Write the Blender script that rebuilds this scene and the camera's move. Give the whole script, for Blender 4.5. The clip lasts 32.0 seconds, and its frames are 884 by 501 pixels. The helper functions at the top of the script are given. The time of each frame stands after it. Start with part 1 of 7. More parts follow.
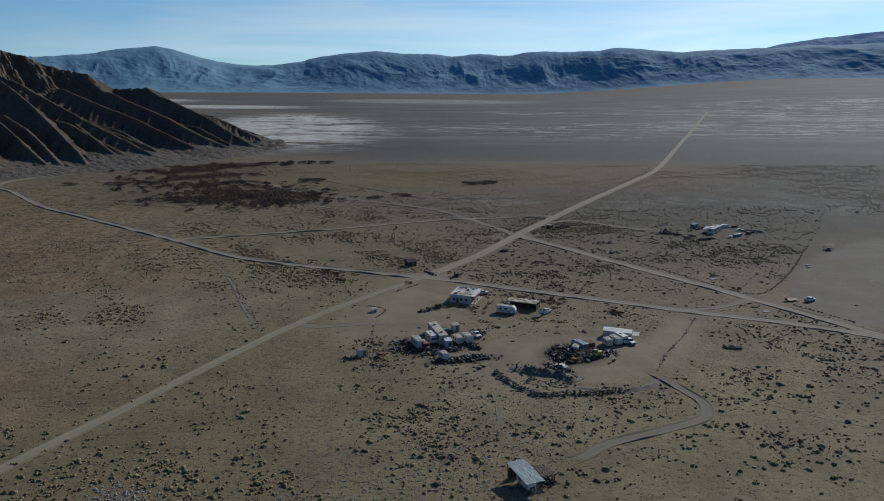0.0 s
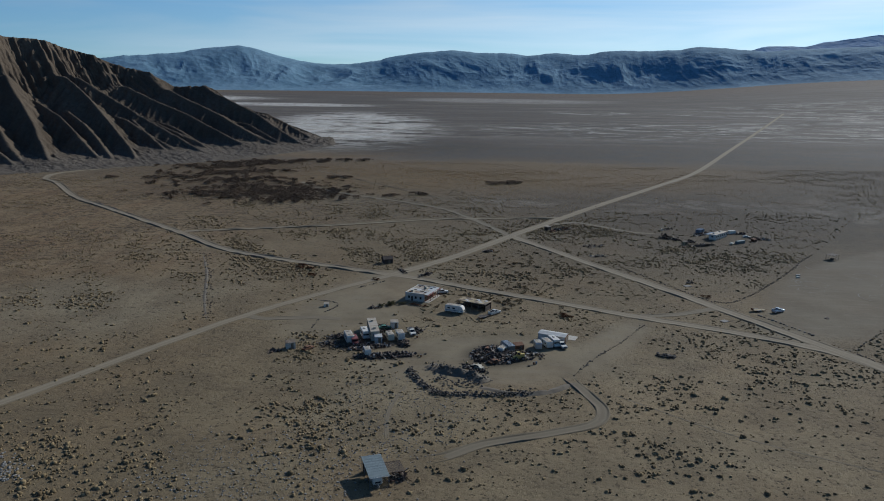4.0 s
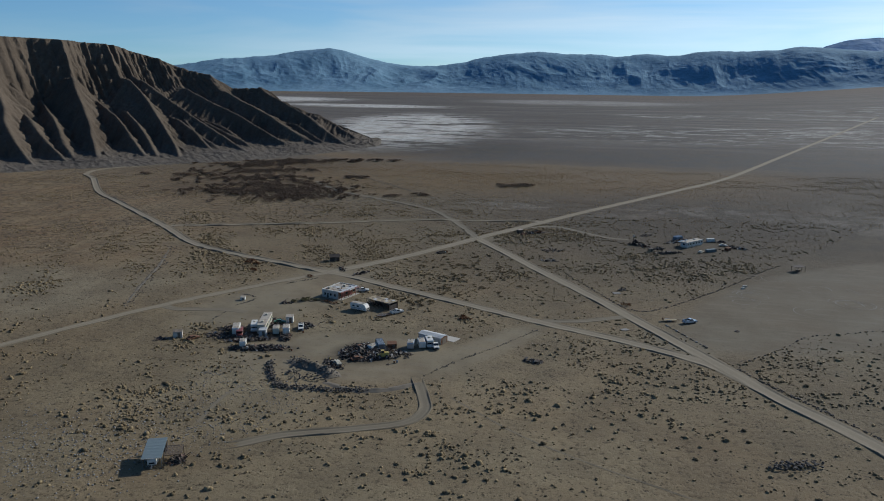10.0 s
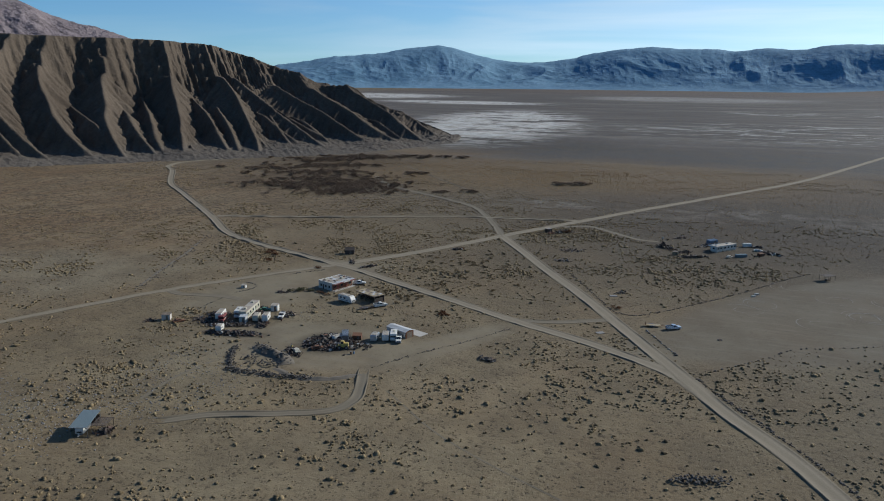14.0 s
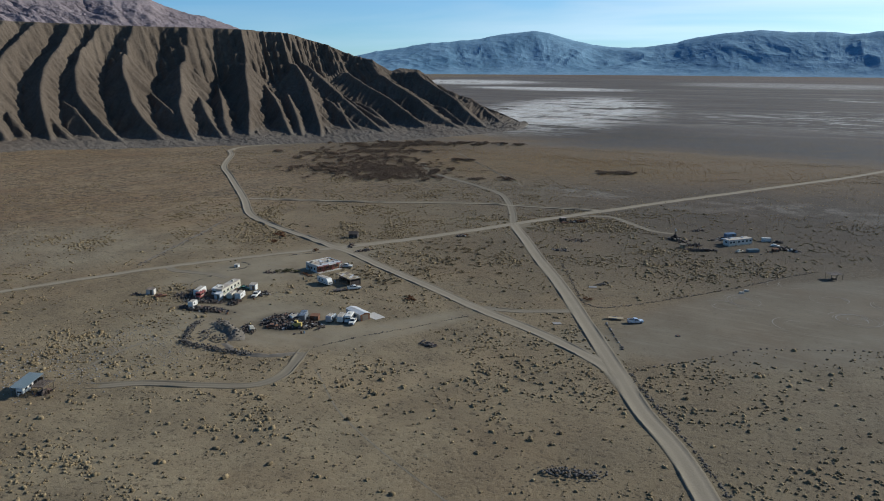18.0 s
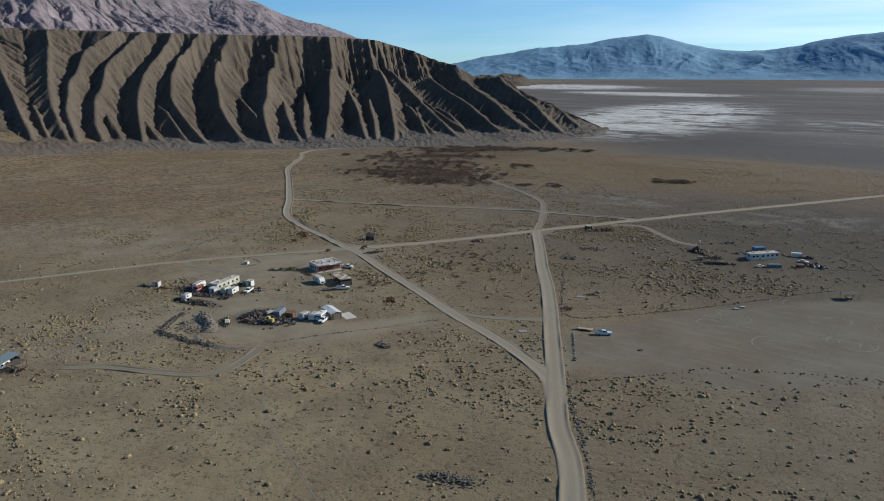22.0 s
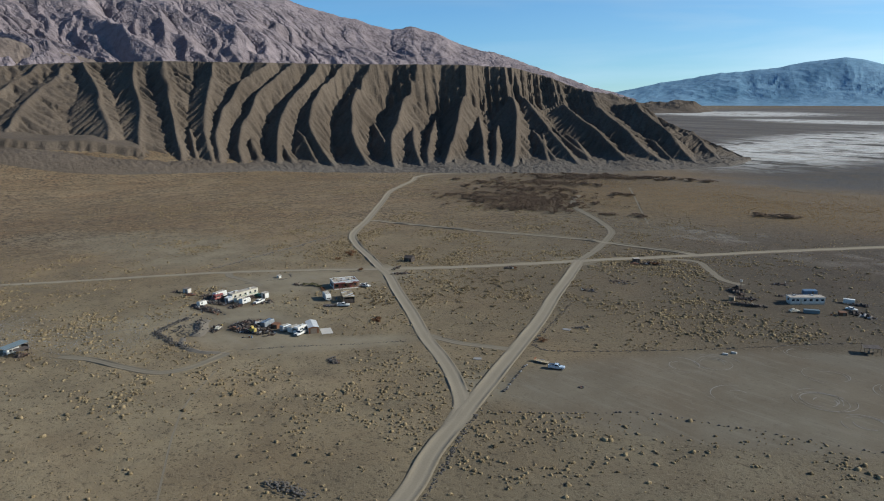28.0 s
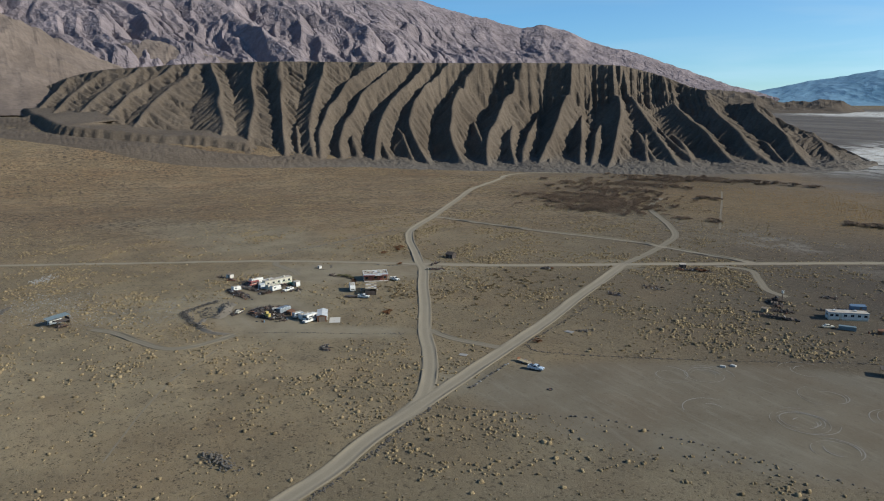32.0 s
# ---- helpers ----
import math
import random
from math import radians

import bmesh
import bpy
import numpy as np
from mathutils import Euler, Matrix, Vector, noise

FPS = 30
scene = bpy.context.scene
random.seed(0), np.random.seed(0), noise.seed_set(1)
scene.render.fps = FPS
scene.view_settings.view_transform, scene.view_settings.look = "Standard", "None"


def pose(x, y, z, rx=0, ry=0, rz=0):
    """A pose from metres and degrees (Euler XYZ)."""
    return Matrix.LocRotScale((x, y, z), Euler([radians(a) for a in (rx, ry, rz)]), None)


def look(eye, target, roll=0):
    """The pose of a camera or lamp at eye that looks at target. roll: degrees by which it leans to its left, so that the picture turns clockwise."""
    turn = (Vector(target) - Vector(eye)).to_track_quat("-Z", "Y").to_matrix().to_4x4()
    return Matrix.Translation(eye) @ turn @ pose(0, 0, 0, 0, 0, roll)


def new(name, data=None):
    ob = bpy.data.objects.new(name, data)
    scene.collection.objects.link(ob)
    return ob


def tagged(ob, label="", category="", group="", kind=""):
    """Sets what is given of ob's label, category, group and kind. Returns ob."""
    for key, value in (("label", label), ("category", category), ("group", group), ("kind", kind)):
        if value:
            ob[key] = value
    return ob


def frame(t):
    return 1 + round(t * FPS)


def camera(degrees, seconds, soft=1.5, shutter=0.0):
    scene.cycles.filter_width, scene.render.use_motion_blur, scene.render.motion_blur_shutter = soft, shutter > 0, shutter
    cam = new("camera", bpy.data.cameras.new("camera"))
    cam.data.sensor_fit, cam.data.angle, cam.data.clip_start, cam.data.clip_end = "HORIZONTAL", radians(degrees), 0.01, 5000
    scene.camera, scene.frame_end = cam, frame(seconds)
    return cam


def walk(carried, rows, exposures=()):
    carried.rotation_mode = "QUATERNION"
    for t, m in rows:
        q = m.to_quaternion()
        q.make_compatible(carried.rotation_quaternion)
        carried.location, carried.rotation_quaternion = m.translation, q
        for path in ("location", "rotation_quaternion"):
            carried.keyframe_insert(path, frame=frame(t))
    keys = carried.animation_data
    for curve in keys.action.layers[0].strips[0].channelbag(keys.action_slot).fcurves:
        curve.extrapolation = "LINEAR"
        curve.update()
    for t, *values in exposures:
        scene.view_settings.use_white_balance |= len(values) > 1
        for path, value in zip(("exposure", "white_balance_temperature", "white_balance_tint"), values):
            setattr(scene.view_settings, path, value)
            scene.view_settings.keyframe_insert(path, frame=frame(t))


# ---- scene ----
# the flight: seconds, place, heading to the left of +y, pitch, roll
FLIGHT = [
    (0, 3.37, -325.87, 87.31, -0.96, -12.88, 0.48),
    (0.5, 9.61, -326.18, 87.42, 0.87, -12.89, 0.53),
    (1, 15.83, -326.45, 87.54, 2.52, -12.91, 0.58),
    (1.5, 22.03, -326.66, 87.66, 3.59, -13.00, 0.62),
    (2, 28.21, -326.82, 87.78, 4.10, -13.01, 0.66),
    (2.5, 34.38, -326.92, 87.90, 4.31, -13.01, 0.69),
    (3, 40.54, -326.96, 88.02, 4.58, -13.00, 0.72),
    (3.5, 46.69, -326.94, 88.15, 4.89, -13.02, 0.74),
    (5.5, 71.25, -326.20, 88.66, 6.36, -12.95, 0.79),
    (6, 77.39, -325.84, 88.79, 6.80, -12.97, 0.79),
    (7, 89.66, -324.89, 89.05, 7.68, -12.92, 0.79),
    (8, 101.94, -323.61, 89.31, 8.95, -12.93, 0.78),
    (9, 114.21, -321.99, 89.57, 10.34, -12.96, 0.75),
    (10, 126.47, -320.02, 89.82, 12.63, -12.99, 0.72),
    (11, 138.72, -317.66, 90.07, 14.86, -12.99, 0.67),
    (12, 150.93, -314.92, 90.31, 17.03, -13.03, 0.62),
    (13, 163.09, -311.77, 90.55, 19.32, -13.11, 0.56),
    (13.5, 169.14, -310.04, 90.67, 20.37, -13.14, 0.53),
    (14, 175.18, -308.20, 90.78, 21.39, -13.33, 0.49),
    (14.5, 181.19, -306.25, 90.89, 22.44, -13.75, 0.46),
    (15, 187.18, -304.20, 90.99, 23.45, -14.08, 0.42),
    (15.5, 193.14, -302.03, 91.10, 24.49, -14.41, 0.39),
    (17.5, 216.65, -292.25, 91.48, 28.24, -14.55, 0.24),
    (18, 222.42, -289.53, 91.57, 29.19, -14.39, 0.20),
    (19, 233.83, -283.74, 91.73, 31.08, -14.32, 0.13),
    (20, 245.03, -277.49, 91.87, 33.31, -14.17, 0.05),
    (21, 255.99, -270.80, 92.00, 35.58, -14.12, -0.02),
    (22, 266.69, -263.68, 92.10, 37.98, -14.03, -0.09),
    (22.5, 271.93, -259.95, 92.14, 39.16, -13.07, -0.12),
    (23, 277.10, -256.12, 92.18, 40.40, -12.21, -0.15),
    (23.5, 282.19, -252.19, 92.21, 41.62, -12.06, -0.18),
    (24, 287.20, -248.16, 92.24, 42.56, -12.05, -0.21),
    (25, 296.97, -239.80, 92.27, 44.61, -12.02, -0.25),
    (25.5, 301.72, -235.48, 92.28, 45.77, -12.01, -0.28),
    (27.5, 319.80, -217.35, 92.24, 50.67, -12.01, -0.34),
    (28, 324.08, -212.62, 92.21, 51.93, -12.00, -0.35),
    (29, 332.33, -202.98, 92.13, 54.47, -12.05, -0.36),
    (30, 340.17, -193.10, 92.01, 57.02, -12.05, -0.36),
    (31, 347.60, -183.04, 91.87, 59.63, -12.03, -0.34),
    (32, 354.60, -172.86, 91.69, 62.26, -12.03, -0.31),
]


def aim(x, y, z, yaw, pitch, roll):
    a, b = radians(yaw), radians(pitch)
    way = Vector((-math.sin(a) * math.cos(b), math.cos(a) * math.cos(b), math.sin(b)))
    return look(Vector((x, y, z)), Vector((x, y, z)) + 10 * way, roll)


cam = camera(61.84, 32.0, soft=1.0)
# seconds, stops, white balance
LIGHTING = [(0, -0.44, 5700, 7), (9, -0.32, 5750, 7), (15, -0.06, 5740, 7), (20, 0.13, 5760, 6), (25, 0.18, 5780, 6), (32, 0.31, 5900, 5)]
walk(cam, [(row[0], aim(*row[1:])) for row in FLIGHT], LIGHTING)
# ---- end of flight ----
# ---- world, sun and exposure ----
SUN_AZ, SUN_EL = 51.0, 29.0          # the sun's bearing from +x towards +y, and its height
sun_way = Vector((math.cos(radians(SUN_AZ)) * math.cos(radians(SUN_EL)),
                  math.sin(radians(SUN_AZ)) * math.cos(radians(SUN_EL)), math.sin(radians(SUN_EL))))
sun = new("sun", bpy.data.lights.new("sun", "SUN"))
sun.data.energy, sun.data.angle, sun.data.color = 5.0, radians(0.55), (1.0, 0.93, 0.82)
sun.matrix_world = look(sun_way * 300, (0, 0, 0))
world = bpy.data.worlds.new("desert_sky")
scene.world = world
world.use_nodes = True
wn, wl = world.node_tree.nodes, world.node_tree.links
sky = wn.new("ShaderNodeTexSky")
sky.sky_type, sky.sun_disc = "NISHITA", False
sky.sun_elevation, sky.sun_rotation = radians(SUN_EL), radians(90 - SUN_AZ)
sky.altitude, sky.air_density, sky.dust_density, sky.ozone_density = 300, 1.0, 0.25, 3.0
# thin high cloud in level streaks
sky_co = wn.new("ShaderNodeTexCoord")
sky_up = wn.new("ShaderNodeVectorMath")
sky_up.operation = "ADD"
sky_up.inputs[1].default_value = (0, 0, 0.035)
wl.new(sky_co.outputs["Generated"], sky_up.inputs[0])
wl.new(sky_up.outputs[0], sky.inputs["Vector"])
sky_map = wn.new("ShaderNodeMapping")
sky_map.inputs["Scale"].default_value = (1.6, 1.6, 17.0)
wl.new(sky_co.outputs["Generated"], sky_map.inputs["Vector"])
cirrus = wn.new("ShaderNodeTexNoise")
cirrus.inputs["Scale"].default_value, cirrus.inputs["Detail"].default_value, cirrus.inputs["Distortion"].default_value = 1.3, 6.0, 0.4
wl.new(sky_map.outputs[0], cirrus.inputs["Vector"])
veil = wn.new("ShaderNodeMapRange")
veil.inputs[1].default_value, veil.inputs[2].default_value, veil.inputs[4].default_value = 0.42, 0.75, 0.75
wl.new(cirrus.outputs[0], veil.inputs[0])
grey = wn.new("ShaderNodeRGBToBW")
wl.new(sky.outputs[0], grey.inputs[0])
lift = wn.new("ShaderNodeMath")
lift.operation = "MULTIPLY"
lift.inputs[1].default_value = 1.35
wl.new(grey.outputs[0], lift.inputs[0])
veiled = wn.new("ShaderNodeMix")
veiled.data_type = "RGBA"

wl.new(sky.outputs[0], veiled.inputs[6])
wl.new(lift.outputs[0], veiled.inputs[7])
# the haze is whiter and brighter on the sun's side of the sky
toward = wn.new("ShaderNodeVectorMath")
toward.operation = "DOT_PRODUCT"
wl.new(sky_co.outputs["Generated"], toward.inputs[0])
toward.inputs[1].default_value = (math.cos(radians(SUN_AZ)), math.sin(radians(SUN_AZ)), 0)
sunward = wn.new("ShaderNodeMapRange")
sunward.inputs[1].default_value, sunward.inputs[2].default_value = -0.35, 0.85
wl.new(toward.outputs["Value"], sunward.inputs[0])
thin = wn.new("ShaderNodeMath")
thin.operation = "MULTIPLY_ADD"
thin.inputs[1].default_value, thin.inputs[2].default_value = 0.9, 0.25
wl.new(sunward.outputs[0], thin.inputs[0])
amount = wn.new("ShaderNodeMath")
amount.operation, amount.use_clamp = "MULTIPLY", True
wl.new(thin.outputs[0], amount.inputs[0])
wl.new(veil.outputs[0], amount.inputs[1])
wl.new(amount.outputs[0], veiled.inputs[0])
haze = wn.new("ShaderNodeMix")
haze.data_type = "RGBA"
haze.inputs[6].default_value, haze.inputs[7].default_value = (0.60, 0.90, 1.12, 1), (1.08, 1.18, 1.22, 1)
wl.new(sunward.outputs[0], haze.inputs[0])
tint = wn.new("ShaderNodeMix")
tint.data_type, tint.blend_type = "RGBA", "MULTIPLY"
tint.inputs[0].default_value = 1.0
wl.new(haze.outputs[2], tint.inputs[7])
wl.new(veiled.outputs[2], tint.inputs[6])
wl.new(tint.outputs[2], wn["Background"].inputs[0])
wn["Background"].inputs[1].default_value = 0.094


# ---- materials ----
def link(nt, a, b):
    nt.links.new(a, b)


def node(nt, kind, **values):
    n = nt.nodes.new(kind)
    for key, v in values.items():
        if key in n.inputs:
            n.inputs[key].default_value = v
    return n


def math_node(nt, op, a, b=0.5, c=None, clamp=False):
    n = nt.nodes.new("ShaderNodeMath")
    n.operation, n.use_clamp = op, clamp
    for i, v in enumerate((a, b, c)):
        if v is None:
            continue
        if isinstance(v, (int, float)):
            n.inputs[i].default_value = v
        else:
            link(nt, v, n.inputs[i])
    return n.outputs[0]


def mix(nt, f, a, b, mode="MIX"):
    n = nt.nodes.new("ShaderNodeMix")
    n.data_type, n.blend_type = "RGBA", mode
    for i, v in ((0, f), (6, a), (7, b)):
        if isinstance(v, (int, float)):
            n.inputs[i].default_value = v
        elif isinstance(v, tuple):
            n.inputs[i].default_value = (*v, 1) if len(v) == 3 else v
        else:
            link(nt, v, n.inputs[i])
    return n.outputs[2]


def ramp(nt, value, stops):
    n = nt.nodes.new("ShaderNodeValToRGB")
    e = n.color_ramp.elements
    while len(e) < len(stops):
        e.new(0.5)
    for k, (p, c) in enumerate(stops):
        e[k].position = p
        e[k].color = (*c, 1) if isinstance(c, tuple) else (c, c, c, 1)
    link(nt, value, n.inputs[0])
    return n.outputs[0]


def noise_tex(nt, coords, scale, detail=4.0, rough=0.55, distort=0.0):
    n = node(nt, "ShaderNodeTexNoise", Scale=scale, Detail=detail, Roughness=rough, Distortion=distort)
    link(nt, coords, n.inputs["Vector"])
    return n.outputs[0]


def stretched(nt, coords, sx, sy, sz, turn=0.0):
    n = nt.nodes.new("ShaderNodeMapping")
    n.inputs["Scale"].default_value = (sx, sy, sz)
    n.inputs["Rotation"].default_value = (0, 0, radians(turn))
    link(nt, coords, n.inputs["Vector"])
    return n.outputs[0]


def blank(name):
    m = bpy.data.materials.new(name)
    m.use_nodes = True
    nt = m.node_tree
    return m, nt, nt.nodes["Principled BSDF"]


def bump(nt, shader, height, strength=0.4, distance=0.05):
    b = node(nt, "ShaderNodeBump", Strength=strength, Distance=distance)
    link(nt, height, b.inputs["Height"])
    link(nt, b.outputs[0], shader.inputs["Normal"])


def paint(name, colour, rough=0.5, metal=0.0, wear=0.25, stain=(0.22, 0.17, 0.12), scale=1.2, vary=0.0):
    """A surface of one colour with grime at two scales and a little relief."""
    m, nt, sh = blank(name)
    co = nt.nodes.new("ShaderNodeTexCoord").outputs["Object"]
    big = noise_tex(nt, co, scale, 5, 0.6)
    fine = noise_tex(nt, co, scale * 14, 3, 0.6)
    dirt = ramp(nt, big, [(0.42, 0.0), (0.72, 1.0)])
    c = mix(nt, math_node(nt, "MULTIPLY", dirt, wear), colour, stain)
    c = mix(nt, math_node(nt, "MULTIPLY", fine, 0.22), c, tuple(v * 0.6 for v in colour))
    if vary:
        info = nt.nodes.new("ShaderNodeObjectInfo")
        c = mix(nt, math_node(nt, "MULTIPLY", info.outputs["Random"], vary), c, tuple(v * 0.45 for v in colour))
    link(nt, c, sh.inputs["Base Color"])
    sh.inputs["Metallic"].default_value = metal
    link(nt, math_node(nt, "MULTIPLY_ADD", big, 0.3, rough - 0.12), sh.inputs["Roughness"])
    bump(nt, sh, fine, 0.15, 0.01)
    return m


def ellipse(nt, xy, cx, cy, rx, ry, turn, soft):
    """1 inside an ellipse of the plan, 0 outside, over a soft edge (a share of its radius)."""
    a = nt.nodes.new("ShaderNodeVectorMath")
    a.operation = "SUBTRACT"
    link(nt, xy, a.inputs[0])
    a.inputs[1].default_value = (cx, cy, 0)
    r = nt.nodes.new("ShaderNodeVectorRotate")
    r.rotation_type = "Z_AXIS"
    r.inputs["Angle"].default_value = -radians(turn)
    link(nt, a.outputs[0], r.inputs["Vector"])
    s = nt.nodes.new("ShaderNodeVectorMath")
    s.operation = "MULTIPLY"
    link(nt, r.outputs[0], s.inputs[0])
    s.inputs[1].default_value = (1 / rx, 1 / ry, 0)
    d = nt.nodes.new("ShaderNodeVectorMath")
    d.operation = "LENGTH"
    link(nt, s.outputs[0], d.inputs[0])
    f = nt.nodes.new("ShaderNodeMapRange")
    f.interpolation_type = "SMOOTHSTEP"
    link(nt, d.outputs["Value"], f.inputs[0])
    f.inputs[1].default_value, f.inputs[2].default_value = 1 + soft, 1 - soft
    return f.outputs[0]


def ground_material():
    m, nt, sh = blank("desert_ground")
    geo = nt.nodes.new("ShaderNodeNewGeometry").outputs["Position"]
    flat = nt.nodes.new("ShaderNodeVectorMath")
    flat.operation = "MULTIPLY"
    link(nt, geo, flat.inputs[0])
    flat.inputs[1].default_value = (1, 1, 0)
    flat = flat.outputs[0]
    # warped plan coordinates for ragged edges
    wn_ = node(nt, "ShaderNodeTexNoise", Scale=0.012, Detail=5.0, Roughness=0.62)
    link(nt, flat, wn_.inputs["Vector"])
    w1 = nt.nodes.new("ShaderNodeVectorMath")
    w1.operation = "MULTIPLY_ADD"
    link(nt, wn_.outputs["Color"], w1.inputs[0])
    w1.inputs[1].default_value = (90, 90, 0)
    link(nt, flat, w1.inputs[2])
    w2 = nt.nodes.new("ShaderNodeVectorMath")
    w2.operation = "SUBTRACT"
    link(nt, w1.outputs[0], w2.inputs[0])
    w2.inputs[1].default_value = (45, 45, 0)
    xy = w2.outputs[0]
    big = noise_tex(nt, flat, 0.006, 6, 0.6, 0.4)
    mid = noise_tex(nt, flat, 0.05, 6, 0.62)
    small = noise_tex(nt, flat, 0.45, 5, 0.65)
    grit = noise_tex(nt, flat, 3.5, 3, 0.7)
    c = ramp(nt, big, [(0.33, (0.200, 0.160, 0.118)), (0.5, (0.245, 0.203, 0.155)), (0.68, (0.29, 0.25, 0.20))])
    # rills that run down the fan
    rill = noise_tex(nt, stretched(nt, flat, 0.10, 0.016, 1, 45), 1.0, 7, 0.7, 0.5)
    west = ellipse(nt, xy, -420, 20, 330, 330, 0, 0.35)
    c = mix(nt, math_node(nt, "MULTIPLY", math_node(nt, "MULTIPLY", west, ramp(nt, rill, [(0.46, 0.0), (0.60, 1.0)])), 0.5), c, (0.165, 0.108, 0.070))
    c = mix(nt, math_node(nt, "MULTIPLY", west, 0.8), c, mix(nt, 1.0, c, (1.10, 0.99, 0.93), "MULTIPLY"))
    wash = ellipse(nt, xy, -150, -75, 95, 42, 30, 0.4)
    c = mix(nt, math_node(nt, "MULTIPLY", wash, 0.55), c, (0.30, 0.28, 0.25))
    c = mix(nt, 1.0, c, (1.38, 1.30, 1.06), "MULTIPLY")
    # low brown flats, the rusty grass belt, the grey playa
    playa = ellipse(nt, xy, 900, 2400, 2600, 2050, 20, 0.10)
    bands = noise_tex(nt, stretched(nt, xy, 0.0022, 0.014, 1, -4), 1.0, 7, 0.66, 0.4)
    playa_c = ramp(nt, bands, [(0.34, (0.100, 0.092, 0.096)), (0.5, (0.165, 0.149, 0.147)), (0.66, (0.265, 0.236, 0.224))])
    c = mix(nt, playa, c, playa_c)
    flats = ellipse(nt, xy, 470, 320, 470, 235, 20, 0.4)
    c = mix(nt, math_node(nt, "MULTIPLY", flats, 0.9), c, (0.092, 0.070, 0.055))
    rust = ellipse(nt, xy, 25, 400, 270, 120, 8, 0.45)
    c = mix(nt, math_node(nt, "MULTIPLY", rust, math_node(nt, "MULTIPLY_ADD", ramp(nt, mid, [(0.35, 0.0), (0.65, 1.0)]), 0.4, 0.5)), c, (0.30, 0.195, 0.088))
    litter = math_node(nt, "MAXIMUM", ellipse(nt, xy, -165, 260, 75, 52, 20, 0.6), ellipse(nt, xy, -212, 380, 60, 80, -20, 0.6))
    c = mix(nt, math_node(nt, "MULTIPLY", litter, math_node(nt, "MULTIPLY_ADD", ramp(nt, mid, [(0.35, 0.0), (0.65, 1.0)]), 0.6, 0.3)), c, (0.15, 0.092, 0.050))
    gold = ellipse(nt, xy, -130, 560, 110, 48, 30, 0.5)
    c = mix(nt, math_node(nt, "MULTIPLY", gold, 0.85), c, (0.34, 0.22, 0.10))
    straw = ellipse(nt, xy, -30, 330, 120, 75, 10, 0.5)
    c = mix(nt, math_node(nt, "MULTIPLY", straw, math_node(nt, "MULTIPLY_ADD", ramp(nt, mid, [(0.35, 0.0), (0.65, 1.0)]), 0.35, 0.4)), c, (0.27, 0.178, 0.078))
    dark = ellipse(nt, xy, 160, 620, 330, 85, 6, 0.5)
    c = mix(nt, math_node(nt, "MULTIPLY", dark, 0.75), c, (0.115, 0.105, 0.105))
    wet = ellipse(nt, xy, -90, 660, 130, 95, 14, 0.5)
    c = mix(nt, math_node(nt, "MULTIPLY", wet, 0.7), c, (0.085, 0.080, 0.080))
    far_pink = ellipse(nt, xy, 600, 5200, 4200, 2300, 0, 0.2)
    c = mix(nt, math_node(nt, "MULTIPLY", far_pink, math_node(nt, "MULTIPLY_ADD", bands, 0.9, 0.2)), c, (0.215, 0.155, 0.132))
    # salt, in streaks that follow the shore of the dry lake
    streak = noise_tex(nt, stretched(nt, xy, 0.0060, 0.020, 1, -5), 1.0, 8, 0.68, 1.6)
    streak2 = noise_tex(nt, stretched(nt, xy, 0.0062, 0.0150, 1, 14), 1.0, 8, 0.70, 1.8)
    salt = math_node(nt, "MAXIMUM", ellipse(nt, xy, -255, 1070, 155, 420, 9, 0.38), ellipse(nt, xy, -620, 1880, 260, 110, 0, 0.4))
    salt = math_node(nt, "MAXIMUM", salt, ellipse(nt, xy, -1150, 2300, 320, 260, 0, 0.4))
    pools = math_node(nt, "MULTIPLY", math_node(nt, "MAXIMUM", ellipse(nt, xy, -235, 800, 120, 150, 10, 0.4), salt), ramp(nt, streak2, [(0.40, 1.0), (0.47, 0.0)]))
    c = mix(nt, math_node(nt, "MULTIPLY", pools, 0.8), c, (0.055, 0.052, 0.048))
    s1 = math_node(nt, "MULTIPLY", salt, ramp(nt, math_node(nt, "MULTIPLY_ADD", salt, 0.10, streak2), [(0.475, 0.0), (0.56, 1.0)]))
    belt = math_node(nt, "MAXIMUM", ellipse(nt, xy, 520, 1080, 520, 230, 8, 0.4), ellipse(nt, xy, 330, 1640, 190, 110, 0, 0.4))
    belt = math_node(nt, "MAXIMUM", belt, ellipse(nt, xy, 1200, 1700, 620, 500, 0, 0.4))
    s2 = math_node(nt, "MULTIPLY", belt, ramp(nt, streak, [(0.51, 0.0), (0.565, 0.45), (0.65, 0.85)]))
    band = ellipse(nt, xy, 20, 2500, 360, 230, -4, 0.4)
    s3 = math_node(nt, "MULTIPLY", band, ramp(nt, streak, [(0.34, 0.05), (0.52, 0.42)]))
    mud = ellipse(nt, xy, 330, 590, 480, 70, 2, 0.5)
    c = mix(nt, math_node(nt, "MULTIPLY", mud, ramp(nt, streak, [(0.36, 0.15), (0.6, 0.85)])), c, (0.112, 0.110, 0.118))
    patch = math_node(nt, "MAXIMUM", ellipse(nt, xy, 190, 228, 62, 22, 12, 0.6), ellipse(nt, xy, 62, 226, 34, 22, 20, 0.6))
    patch = math_node(nt, "MAXIMUM", patch, ellipse(nt, xy, 290, 215, 60, 45, 0, 0.6))
    s4 = math_node(nt, "MULTIPLY", patch, ramp(nt, mid, [(0.46, 0.0), (0.60, 0.26)]))
    white = math_node(nt, "MAXIMUM", math_node(nt, "MAXIMUM", s1, s2), math_node(nt, "MAXIMUM", s3, s4))
